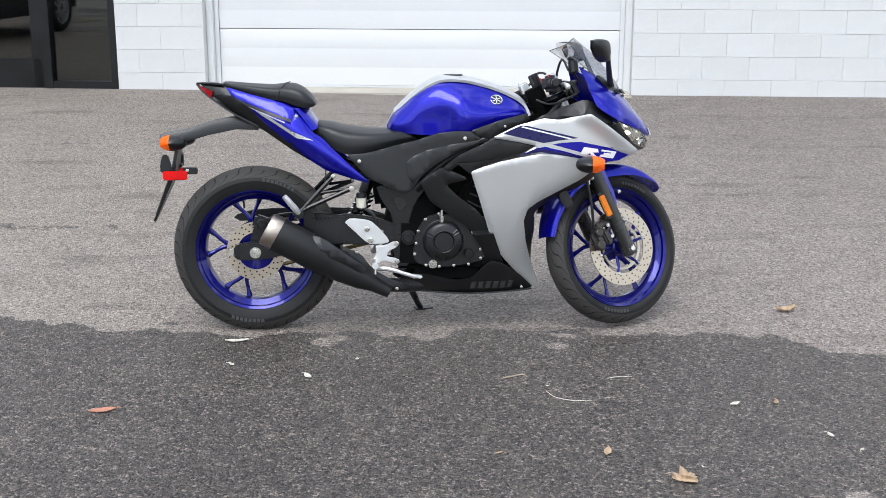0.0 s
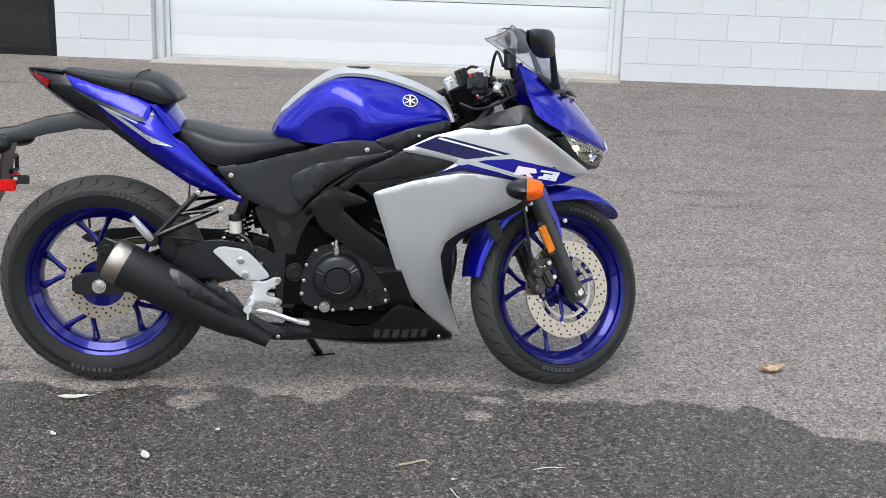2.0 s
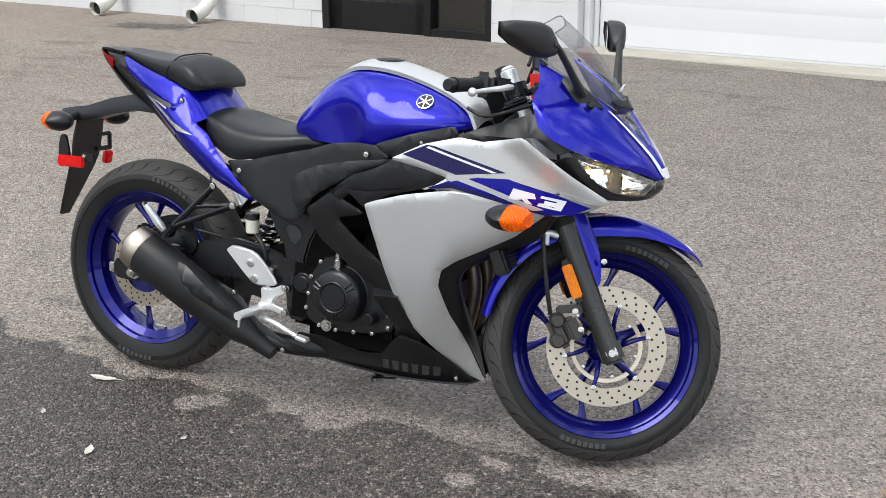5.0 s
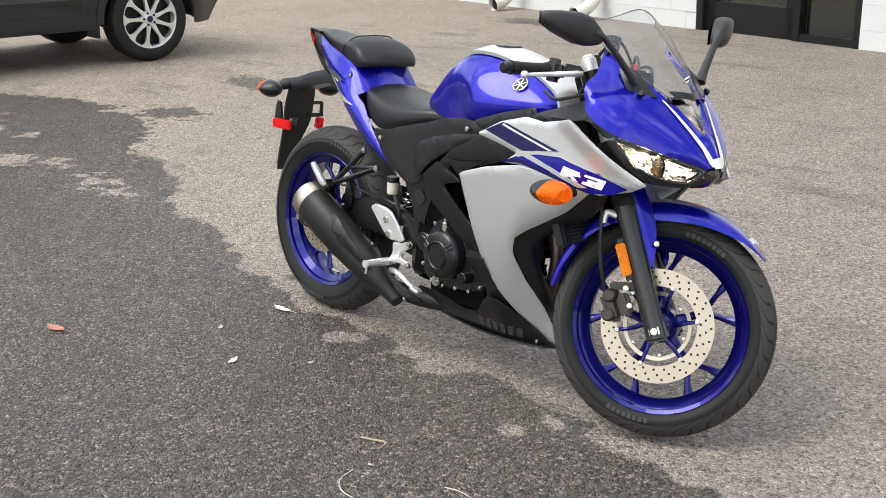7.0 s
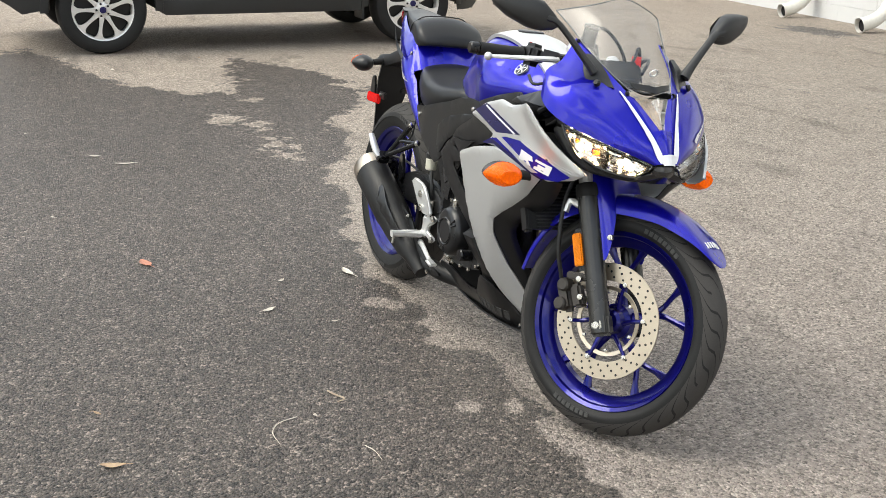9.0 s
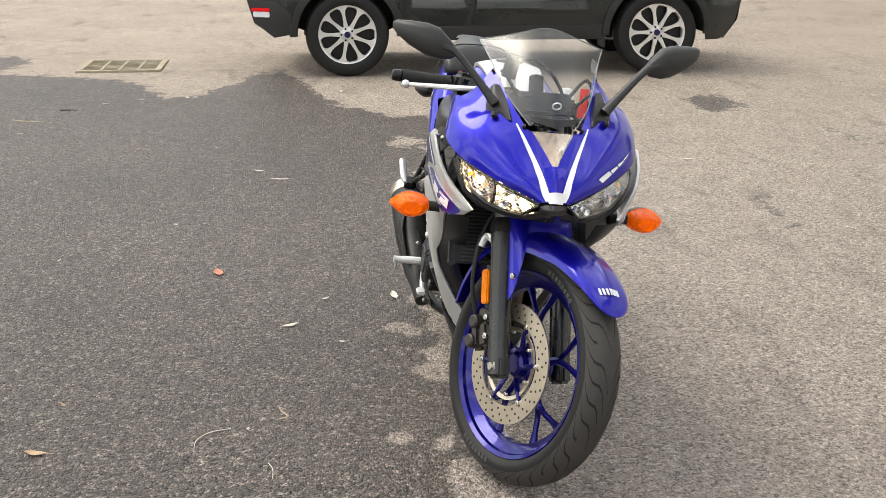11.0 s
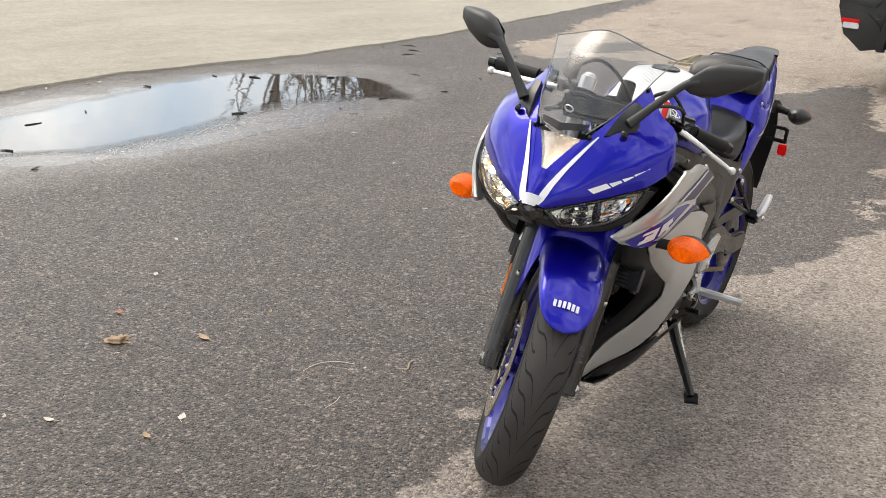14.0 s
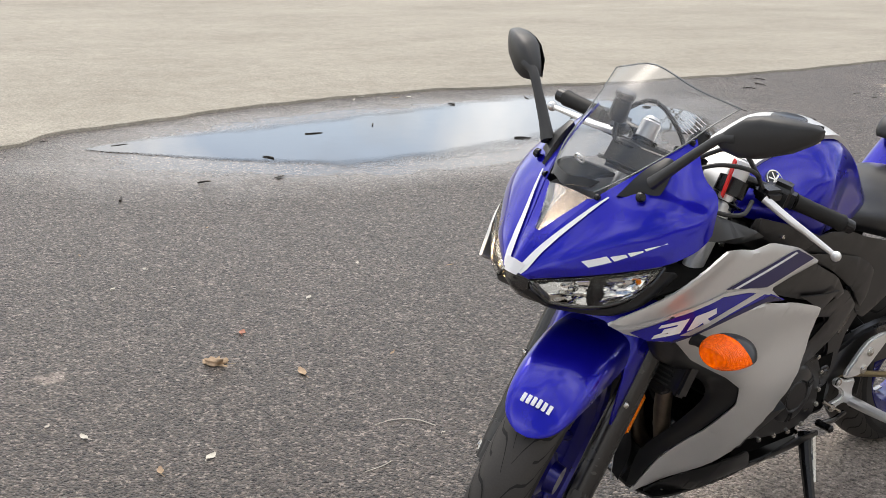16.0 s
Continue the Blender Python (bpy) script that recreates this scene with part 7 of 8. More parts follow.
for s in (-1, 1):
    fm = part("side_fairing", panel(soft(soft(main, 1, 0.08), 1, 0.2), lambda x, z: flank(x, z) + bulge(x, z, s), s, 0.006, 0.015, 0.005, 0.004), M_SILVER, bike, "matt silver side fairing")
    fu = part("upper_fairing", panel(soft(upper, 1, 0.08), brow, s, 0.006, 0.011, 0.005, 0.0), M_SILVER, bike, "matt silver upper fairing")
    on = lambda x, z: brow(x, z) - 0.003
    part("decal_upper", panel([(0.918, 0.768), (0.985, 0.797), (1.005, 0.796), (1.195, 0.750), (1.066, 0.733)], on, s, 0.0006, 0.011, 0, 0.0046), M_NAVY, fu, "dark blue stripe")
    part("decal_line", panel([(0.984, 0.790), (0.990, 0.794), (1.172, 0.748), (1.160, 0.746)], on, s, 0.0006, 0.011, 0, 0.0054), M_WHITE, fu, "white pin line")
    part("decal_lower", panel([(0.988, 0.692), (1.052, 0.718), (1.122, 0.731), (1.230, 0.738), (1.310, 0.712), (1.391, 0.683), (1.352, 0.664), (1.300, 0.660), (1.220, 0.674), (1.143, 0.686), (1.060, 0.700)], on, s, 0.0006, 0.011, 0, 0.0048), M_BLUE, fu, "blue flash")
    part("decal_edge", panel([(0.990, 0.690), (1.055, 0.700), (1.150, 0.684), (1.230, 0.670), (1.305, 0.656), (1.300, 0.662), (1.225, 0.678), (1.120, 0.700), (1.045, 0.712)], on, s, 0.0006, 0.011, 0, 0.0056), M_NAVY, fu, "dark edge of the flash")
    part("decal_band", panel([(1.070, 0.720), (1.098, 0.727), (1.180, 0.704), (1.290, 0.672), (1.262, 0.668), (1.150, 0.700)], on, s, 0.0006, 0.011, 0, 0.0062), M_SILVERGLOSS, fu, "silver band")
    part("decal_rim", panel([(1.045, 0.722), (1.120, 0.741), (1.200, 0.744), (1.300, 0.724), (1.420, 0.694), (1.415, 0.689), (1.300, 0.716), (1.200, 0.737), (1.122, 0.733), (1.052, 0.715)], on, s, 0.0006, 0.011, 0, 0.0058), M_SILVERGLOSS, fu, "pale rim of the flash")
    # two solid slanted white shapes
    shape_a = [(0.05, 1), (0.95, 1), (1.0, 0.55), (0.62, 0.42), (0.86, 0), (0.55, 0), (0.36, 0.38), (0.24, 0.38), (0.10, 0), (-0.16, 0)]
    shape_b = [(0.02, 1), (1.0, 1), (0.78, 0), (-0.16, 0), (-0.10, 0.26), (0.50, 0.26), (0.53, 0.40), (0.12, 0.40), (0.16, 0.62), (0.60, 0.62), (0.63, 0.76), (-0.04, 0.76)]
    for x0, shape in ((1.212, shape_a), (1.282, shape_b)) if s < 0 else ((1.268, shape_a), (1.338, shape_b)):
        pts = []
        for u, v in shape:
            run_ = 0.058 * u * (1 if s < 0 else -1)
            x_ = x0 + run_
            pts.append((x_, 0.694 + 0.027 * v - 0.16 * (x_ - 1.19)))
        part("flash_marking", panel(pts, on, s, 0.0006, 0.011, 0, 0.0068), M_WHITE, fu, "white slanted solid shape")
    part("inner_panel", panel(soft([(1.042, 0.816), (1.074, 0.833), (1.150, 0.860), (1.218, 0.884), (1.245, 0.884), (1.310, 0.842), (1.345, 0.815), (1.300, 0.795), (1.236, 0.835), (1.127, 0.814)], 1, 0.12), lambda x, z: fair(x, z) - 0.030 - 0.45 * max(0, z - 0.83) * ease(x, 1.3, 1.1), s, 0.005, 0.03, 0.003), M_BLACK, bike, "black panel beside the cockpit")
    front = [(1.297, 0.660), (1.213, 0.594), (1.128, 0.548), (1.055, 0.510), (1.018, 0.482), (1.006, 0.440), (1.020, 0.355), (1.049, 0.262), (1.078, 0.178)]
    rib = []
    for dx, dy, dz in ((-0.006, 0.004, 0.002), (0.012, 0.016, -0.004), (0.034, 0.036, -0.008), (0.036, 0.058, -0.010)):
        rib.append([(x + dx * (1 - 0.8 * ease(z, 0.60, 0.66)) * ease(z, 0.22, 0.42), s * max(0.012, flank(x, z) + bulge(x, z, s) - dy), z + dz) for x, z in front])
    part("inner_duct", sheet(rib, 0.003, 4), M_BLACK, bike, "black inner duct of the fairing", None, 50)
    part("duct_floor", sheet([[(1.070, s * 0.012, 0.172), (1.066, s * 0.030, 0.176)], [(1.030, s * 0.014, 0.200), (1.034, s * 0.050, 0.262)], [(0.985, s * 0.015, 0.200), (1.000, s * 0.060, 0.300)]], 0.003, 3), M_BLACK, bike)

# nose cowl
def cowl(s):
    top = [(1.511, 0.010, 0.748), (1.482, 0.020, 0.792), (1.447, 0.036, 0.834), (1.394, 0.064, 0.892), (1.345, 0.088, 0.930), (1.285, 0.108, 0.968), (1.216, 0.126, 1.006)]
    mid = [(1.508, 0.020, 0.746), (1.478, 0.062, 0.785), (1.438, 0.100, 0.822), (1.385, 0.142, 0.866), (1.335, 0.170, 0.900), (1.280, 0.180, 0.928), (1.236, 0.172, 0.952)]
    mi2 = [(1.505, 0.028, 0.744), (1.468, 0.088, 0.776), (1.425, 0.134, 0.802), (1.370, 0.186, 0.838), (1.320, 0.214, 0.864), (1.272, 0.224, 0.894), (1.238, 0.214, 0.922)]
    bot = [(1.500, 0.034, 0.741), (1.456, 0.104, 0.766), (1.412, 0.152, 0.784), (1.356, 0.206, 0.808), (1.312, 0.230, 0.830), (1.282, 0.236, 0.848), (1.262, 0.234, 0.864)]
    return [[(x, s * y, z) for x, y, z in row] for row in (top, mid, mi2, bot)]


for s in (-1, 1):
    cw = part("nose_cowl", sheet(cowl(s), 0.004, 4), M_BLUE, bike, "glossy blue nose cowl", None, 50)
    fine = smooth_rows(cowl(s), 4)

    def skin(u, v):
        """Point of the cowl, u from nose to screen, v from the middle down to the lamp."""
        u, v = u * 4, v * 4
        i0, j0 = min(int(v), len(fine) - 2), min(int(u), len(fine[0]) - 2)
        a = Vector(fine[i0][j0]).lerp(Vector(fine[i0][j0 + 1]), u - j0)
        b = Vector(fine[i0 + 1][j0]).lerp(Vector(fine[i0 + 1][j0 + 1]), u - j0)
        q = a.lerp(b, v - i0)
        return (q.x + 0.0018, q.y + s * 0.0014, q.z + 0.0022)

    def skin_strip(rows):
        return loft([[skin(u, a + (b - a) * k / 3) for k in range(4)] for u, a, b in rows], closed=False)

    part("cowl_stripe", skin_strip([(k * 0.25, float(np.interp(k * 0.25, [0, 0.8, 3.4], [0.02, 0.10, 0.16])), float(np.interp(k * 0.25, [0, 0.4, 0.9, 1.8, 3.4], [1.2, 0.72, 0.44, 0.30, 0.18]))) for k in range(14)]), M_WHITE, cw, "white v stripe")
    for u0, u1, lo, hi in ((1.55, 2.15, 1.75, 2.30), (2.20, 2.50, 1.92, 2.24), (2.55, 2.85, 1.98, 2.20), (2.90, 3.50, 2.02, 2.14)) if s > 0 else ():
        part("cowl_flash", skin_strip([(u0 + (u1 - u0) * k / 4, lo + 0.10 * k / 4, hi - 0.06 * k / 4) for k in range(5)]), M_WHITE, cw, "white plain flash mark")
    bolt((1.392, s * 0.070, 0.896), cw, 0.006, s, M_SATIN)
    bolt((1.228, s * 0.128, 1.000), cw, 0.005, s, M_SATIN)
    hl = [[(1.499, 0.032, 0.737), (1.456, 0.104, 0.763), (1.412, 0.152, 0.781), (1.350, 0.210, 0.806)], [(1.497, 0.044, 0.728), (1.464, 0.106, 0.744), (1.424, 0.150, 0.757), (1.368, 0.206, 0.780)], [(1.488, 0.056, 0.716), (1.462, 0.108, 0.724), (1.428, 0.150, 0.734), (1.388, 0.192, 0.754)], [(1.478, 0.070, 0.705), (1.455, 0.112, 0.709), (1.426, 0.150, 0.720), (1.400, 0.176, 0.736)]]
    hl = [[(x, s * y, z) for x, y, z in r] for r in hl]
    grid = smooth_rows(hl, 8)
    back = []
    for i0, r in enumerate(grid):
        v = i0 / (len(grid) - 1)
        row = []
        for j0, q in enumerate(r):
            u = j0 / (len(r) - 1)
            deep = 0.052 * (1 - min(((u - 0.27) / 0.30) ** 2, ((u - 0.74) / 0.26) ** 2, 1.0)) * (1 - (2 * v - 1) ** 4) + 0.010
            k0 = 8 * u + 1.2 * v
            deep += 0.006 * (k0 % 1.0 - 0.5) * math.sin(7.3 * int(k0) + 0.6) + 0.002 * math.sin(3.1 * int(k0) + 5 * int(3 * v))
            row.append((q.x - deep, q.y * 0.97, q.z + 0.002))
        back.append(row)
    lamp = part("headlight", loft(back, closed=False), M_REFLECTOR, bike, "headlight with bright fluted reflector, %s" % ("lit warm" if s < 0 else "unlit"), None, 14)
    part("lamp_bezel", loft([[(q.x - 0.010 - 0.016 * f, q.y * 0.985, q.z) for q in [r0.lerp(r1, f) for r0, r1 in zip(grid[0], grid[-1])]] for f in (0.0, 0.06, 0.12, 0.16)], closed=False), M_GLOSSBLACK, lamp, "black inner bezel")
    part("lamp_divider", loft([[(q.x - d, q.y * 0.985, q.z) for q in [grid[k][n0] for k in range(len(grid))]] for d, n0 in ((0.004, 12), (0.045, 12), (0.045, 13), (0.004, 13))], closed=False), M_GLOSSBLACK, lamp)
    part("lens", sheet(hl, 0.002, 4), M_LENS, lamp, "clear lens")
    part("inner_rim", join(tube([Vector(q) - Vector((0.004, 0, 0)) for q in hl[-1]], 0.0035, 8), tube([Vector(q) - Vector((0.006, 0, 0.001)) for q in hl[0]], 0.003, 8), tube([Vector(r[0]) - Vector((0.006, 0, 0)) for r in hl], 0.003, 8), tube([Vector(r[-1]) - Vector((0.006, 0, 0)) for r in hl], 0.0035, 8)), M_GLOSSBLACK, lamp)
    # on the lit side the second bulb glows too, added to fill the reflector
    for bx0, by0, bz0 in ((1.440, 0.090, 0.734), (1.390, 0.158, 0.762)):
        lit = s < 0
        part("bulb", blob((bx0, s * by0, bz0), 0.012, 0.007, 0.007), M_GLOW if lit else M_CHROME, lamp, "lit bulb" if lit else "")
    part("marker_lens", box((0.010, 0.010, 0.010), (1.372, s * 0.180, 0.772), (0, 0, 0), 0.003), M_REFLECT, lamp, "small amber marker")
    part("lamp_surround", sheet([[(x, s * y, z) for x, y, z in r] for r in ([(1.503, 0.0, 0.728), (1.488, 0.052, 0.712), (1.474, 0.075, 0.700), (1.424, 0.152, 0.716), (1.402, 0.178, 0.732), (1.390, 0.195, 0.750), (1.350, 0.214, 0.800)], [(1.490, 0.0, 0.706), (1.478, 0.040, 0.697), (1.458, 0.080, 0.692), (1.412, 0.150, 0.700), (1.388, 0.180, 0.716), (1.366, 0.202, 0.740), (1.322, 0.220, 0.794)], [(1.40, 0.0, 0.690), (1.40, 0.04, 0.688), (1.38, 0.08, 0.688), (1.34, 0.12, 0.694), (1.32, 0.15, 0.706), (1.30, 0.17, 0.73), (1.28, 0.19, 0.77)])], 0.004, 3), M_BLACK, bike, "black lamp surround")
part("nose_beak", sheet([[(1.494, -0.030, 0.736), (1.502, 0, 0.738), (1.494, 0.030, 0.736)], [(1.492, -0.034, 0.716), (1.504, 0, 0.716), (1.492, 0.034, 0.716)], [(1.466, -0.045, 0.690), (1.482, 0, 0.692), (1.466, 0.045, 0.690)]], 0.006, 4), M_GLOSSBLACK, bike, "black beak under the nose")
part("stripe_foot", sheet([[(1.5135, -0.016, 0.744), (1.519, 0, 0.746), (1.5135, 0.016, 0.744)], [(1.5035, -0.024, 0.766), (1.510, 0, 0.771), (1.5035, 0.024, 0.766)]], 0.001, 4), M_WHITE, bike, "white foot of the v stripe")
part("nose_centre", sheet([[(1.511, -0.010, 0.748), (1.516, 0, 0.750), (1.511, 0.010, 0.748)], [(1.482, -0.020, 0.792), (1.486, 0, 0.798), (1.482, 0.020, 0.792)], [(1.462, -0.028, 0.816), (1.466, 0, 0.822), (1.462, 0.028, 0.816)]], 0.004, 4), M_BLUE, bike, "blue centre of the nose")
pos = part("position_lamp", sheet([[(1.466, -0.004, 0.818), (1.468, 0, 0.819), (1.466, 0.004, 0.818)], [(1.432, -0.024, 0.852), (1.438, 0, 0.858), (1.432, 0.024, 0.852)], [(1.397, -0.050, 0.888), (1.405, 0, 0.893), (1.397, 0.050, 0.888)]], 0.002, 4), M_LENS, bike, "clear triangular position lamp")
part("lamp_back", sheet([[(1.456, -0.006, 0.815), (1.456, 0, 0.815), (1.456, 0.006, 0.815)], [(1.415, -0.024, 0.845), (1.410, 0, 0.845), (1.415, 0.024, 0.845)], [(1.382, -0.048, 0.884), (1.378, 0, 0.884), (1.382, 0.048, 0.884)]], 0.002, 4), M_LAMPBACK, pos)
for s in (-1, 1):
    part("lamp_gap", sheet([[(1.464, s * 0.004, 0.816), (1.462, s * 0.028, 0.815)], [(1.430, s * 0.025, 0.851), (1.446, s * 0.036, 0.833)], [(1.396, s * 0.050, 0.887), (1.393, s * 0.064, 0.891)]], 0.003, 3), M_BLUE, bike)

# windscreen
ws = [[(1.388, -0.056, 0.900), (1.400, -0.030, 0.903), (1.405, 0, 0.905), (1.400, 0.030, 0.903), (1.388, 0.056, 0.900)],
      [(1.328, -0.094, 0.944), (1.352, -0.055, 0.962), (1.360, 0, 0.970), (1.352, 0.055, 0.962), (1.328, 0.094, 0.944)],
      [(1.252, -0.120, 0.992), (1.286, -0.070, 1.030), (1.296, 0, 1.046), (1.286, 0.070, 1.030), (1.252, 0.120, 0.992)],
      [(1.200, -0.136, 1.030), (1.232, -0.080, 1.070), (1.244, 0, 1.090), (1.232, 0.080, 1.070), (1.200, 0.136, 1.030)],
      [(1.148, -0.156, 1.066), (1.198, -0.088, 1.088), (1.216, 0, 1.112), (1.198, 0.088, 1.088), (1.148, 0.156, 1.066)]]
scr = part("windscreen", sheet(ws, 0.0, 6), M_SCREEN, bike, "smoked clear windscreen")
scr.visible_shadow = True
rim_ = smooth_rows(ws, 4)
part("screen_edge", join(tube([r[0] for r in rim_], 0.0015, 6, 1), tube([r[-1] for r in rim_], 0.0015, 6, 1), tube(rim_[-1], 0.0015, 6, 1)), M_SCREENEDGE, scr, "rounded edge of the screen")
def on_screen(u, v):
    """Point just outside the windscreen, u across from right to left, v from foot to top."""
    i0, j0 = min(int(v), 3), min(int(u), 3)
    a = Vector(ws[i0][j0]).lerp(Vector(ws[i0][j0 + 1]), u - j0)
    b = Vector(ws[i0 + 1][j0]).lerp(Vector(ws[i0 + 1][j0 + 1]), u - j0)
    q = a.lerp(b, v - i0)
    return (q.x + 0.003, q.y + 0.004, q.z + 0.004)


part("screen_clip", sheet([[Vector(on_screen(2 + k, v + 0.11 * abs(k))) + Vector((0.002, -0.004, 0.002)) for k in (-1.7, -1.2, -0.6, 0, 0.6, 1.2, 1.7)] for v in (-0.14, -0.02, 0.10)], 0.004, 3), M_BLACK, scr, "black chevron clip at the foot of the screen", None, 50)
part("screen_badge", lathe([(0.0085, -0.001), (0.0115, -0.002), (0.0115, 0.001), (0.0085, 0.001)], 24, True), M_SILVERGLOSS, scr, "small round pale ring", Matrix.Translation(Vector(on_screen(2, 0.58)) + Vector((0.002, 0, 0.002))) @ Matrix.Rotation(radians(35), 4, "Y") @ Matrix.Rotation(radians(90), 4, "Z"))

for k in range(6):
    u0, u1, v0 = (3.56, 3.92, 2.36 + 0.11 * k) if k else (3.62, 3.84, 2.36)
    part("label_bar", loft([[on_screen(u0 + (u1 - u0) * g / 4, v0), on_screen(u0 + (u1 - u0) * g / 4, v0 + 0.028)] for g in range(5)], closed=False), M_WHITE, scr, "plain white bar of a clear sticker")

# mirrors
for s in (-1, 1):
    base = part("mirror_base", sheet([[(1.375, s * 0.098, 0.906), (1.350, s * 0.120, 0.905), (1.345, s * 0.142, 0.890)], [(1.330, s * 0.108, 0.950), (1.322, s * 0.136, 0.945), (1.318, s * 0.152, 0.925)], [(1.285, s * 0.118, 0.975), (1.282, s * 0.132, 0.975), (1.280, s * 0.140, 0.965)]], 0.012, 4), M_BLACK, bike, "black mirror foot")
    for q in ((1.352, 0.132, 0.912), (1.330, 0.140, 0.942)):
        part("mirror_screw", rod((q[0], s * q[1], q[2]), (q[0] + 0.004, s * (q[1] + 0.009), q[2] + 0.004), 0.010, 0.008, 14, 0.002), M_SATIN, base)
    part("mirror_arm", tube([(1.332, s * 0.134, 0.936), (1.322, s * 0.160, 0.966), (1.308, s * 0.205, 1.016), (1.298, s * 0.236, 1.046), (1.290, s * 0.262, 1.056)], [0.014, 0.0115, 0.0095, 0.010, 0.016], 12, 5, True, 0.8), M_CLADDING, base)
    rows = []
    for t, hx, z0_, z1_ in ((0.0, 0.012, 1.046, 1.062), (0.10, 0.022, 1.037, 1.080), (0.28, 0.032, 1.033, 1.106), (0.46, 0.036, 1.038, 1.114), (0.74, 0.033, 1.058, 1.115), (0.93, 0.024, 1.080, 1.113), (1.0, 0.010, 1.092, 1.108)):
        z0_, z1_ = z0_ - 0.012, z1_ - 0.012
        y = s * (0.230 + 0.150 * t)
        xc = 1.288 - 0.064 * t
        zc, hz = (z0_ + z1_) / 2, (z1_ - z0_) / 2
        rows.append([(xc + hx * math.copysign(abs(math.cos(a)) ** 0.6, math.cos(a)) * (1.0 if math.cos(a) > 0 else 0.55), y, zc + hz * math.copysign(abs(math.sin(a)) ** 0.5, math.sin(a))) for a in np.linspace(0, 2 * math.pi, 17)[:-1]])
    head = part("mirror_head", loft([[c for c in r] for r in rows]), M_CLADDING, base, "black plastic mirror shell", None, 60)
    part("mirror_glass", loft([[(r[0][0] * 0 + sum(q[0] for q in r) / 16 - 0.024, r[0][1], q[2] * 0.86 + 0.14 * sum(p[2] for p in r) / 16) for q in (r[4], r[12])] for r in rows[1:-1]], closed=False), M_MIRROR, base, "mirror glass")

# cockpit behind the screen
dash = part("instrument_panel", join(box((0.030, 0.18, 0.066), (1.205, 0, 0.922), (0, -28, 0), 0.012, 3), rod((1.190, -0.045, 0.930), (1.184, -0.045, 0.941), 0.034, None, 28, 0.003)), M_BLACK, bike, "black instrument cluster")
part("display", box((0.003, 0.075, 0.045), (1.187, 0.040, 0.932), (0, -28, 0), 0.001), M_GLOSSBLACK, dash, "dark display")
part("headstock", join(rod((1.165, 0, 0.70), (1.060, 0, 0.925), 0.036, None, 20), box((0.12, 0.10, 0.10), (1.08, 0, 0.78), (0, -25, 0), 0.02)), M_SHADEBLACK, bike, "black steering head")
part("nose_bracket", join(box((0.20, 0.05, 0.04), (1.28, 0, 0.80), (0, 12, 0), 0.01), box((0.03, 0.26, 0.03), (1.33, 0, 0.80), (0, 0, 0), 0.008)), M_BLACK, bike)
# near-black sheet added to close the view through the nose
part("nose_liner", sheet([[(x, y * w, z) for y in (-1, -0.5, 0, 0.5, 1)] for x, z, w in ((1.395, 0.692, 0.09), (1.33, 0.712, 0.15), (1.22, 0.735, 0.17), (1.08, 0.74, 0.15))], 0.005), M_SHADEBLACK, bike, "near-black filler sheet above the radiator")
part("wire_loom", tube([(1.18, -0.05, 0.90), (1.14, -0.09, 0.86), (1.10, -0.10, 0.82), (1.04, -0.10, 0.79)], 0.010, 8), M_HOSE, bike)
part("wire_loom", tube([(1.18, 0.06, 0.90), (1.13, 0.10, 0.87), (1.08, 0.11, 0.82), (1.02, 0.10, 0.79)], 0.010, 8), M_HOSE, bike)

for pts in ([(1.04, 0.165, 0.905), (1.09, 0.17, 0.945), (1.16, 0.14, 0.955), (1.21, 0.09, 0.925)], [(1.05, 0.155, 0.875), (1.10, 0.175, 0.862), (1.17, 0.165, 0.872), (1.22, 0.11, 0.895)], [(1.05, -0.155, 0.885), (1.10, -0.165, 0.87), (1.16, -0.15, 0.885), (1.21, -0.09, 0.905)]):
    part("control_cable", tube(pts, 0.0045, 8, 6), M_HOSE, bike, "black control cable")

# the tail sits a little to the left of the wheels' plane
for ob_ in bike.children_recursive:
    if ob_.name.split(".")[0] in ("rider_seat", "passenger_seat", "seat_seam", "tail_upper", "tail_lower", "tail_decal", "tail_line", "tail_underside", "tail_lamp", "tail_lid", "tail_rear", "seat_hump", "plate_holder", "holder_flap", "flap_rib", "red_reflector", "reflector_bracket", "holder_lug", "plate_tab", "rear_signal", "bolt") or (ob_.parent and ob_.parent.name.startswith("rear_signal")):
        for v_ in ob_.data.vertices:
            if v_.co.x < 0.5 and v_.co.z > 0.42:
                v_.co.y += 0.026 * ease(-v_.co.x, -0.5, 0.3)

# ---- litter on the ground ----
def leaf_mesh(length, width, curl, seed):
    """A dry leaf: pointed outline, raised vein, curled rim."""
    rng = random.Random(seed)
    rows = []
    n = 9
    for k in range(n + 1):
        t = k / n
        w = width * math.sin(math.pi * min(1, 0.04 + 0.94 * t)) ** 0.8 * (1 + rng.uniform(-0.15, 0.15))
        lift = curl * (2 * t - 1) ** 2
        rows.append([((t - 0.5) * length, f * w, lift + curl * 0.9 * abs(f) ** 2 * (1 + rng.uniform(-0.3, 0.3)) + 0.001 + (0.0015 if f == 0 else 0)) for f in (-1, -0.5, 0, 0.5, 1)])
    return sheet(rows, 0.0006, 1)


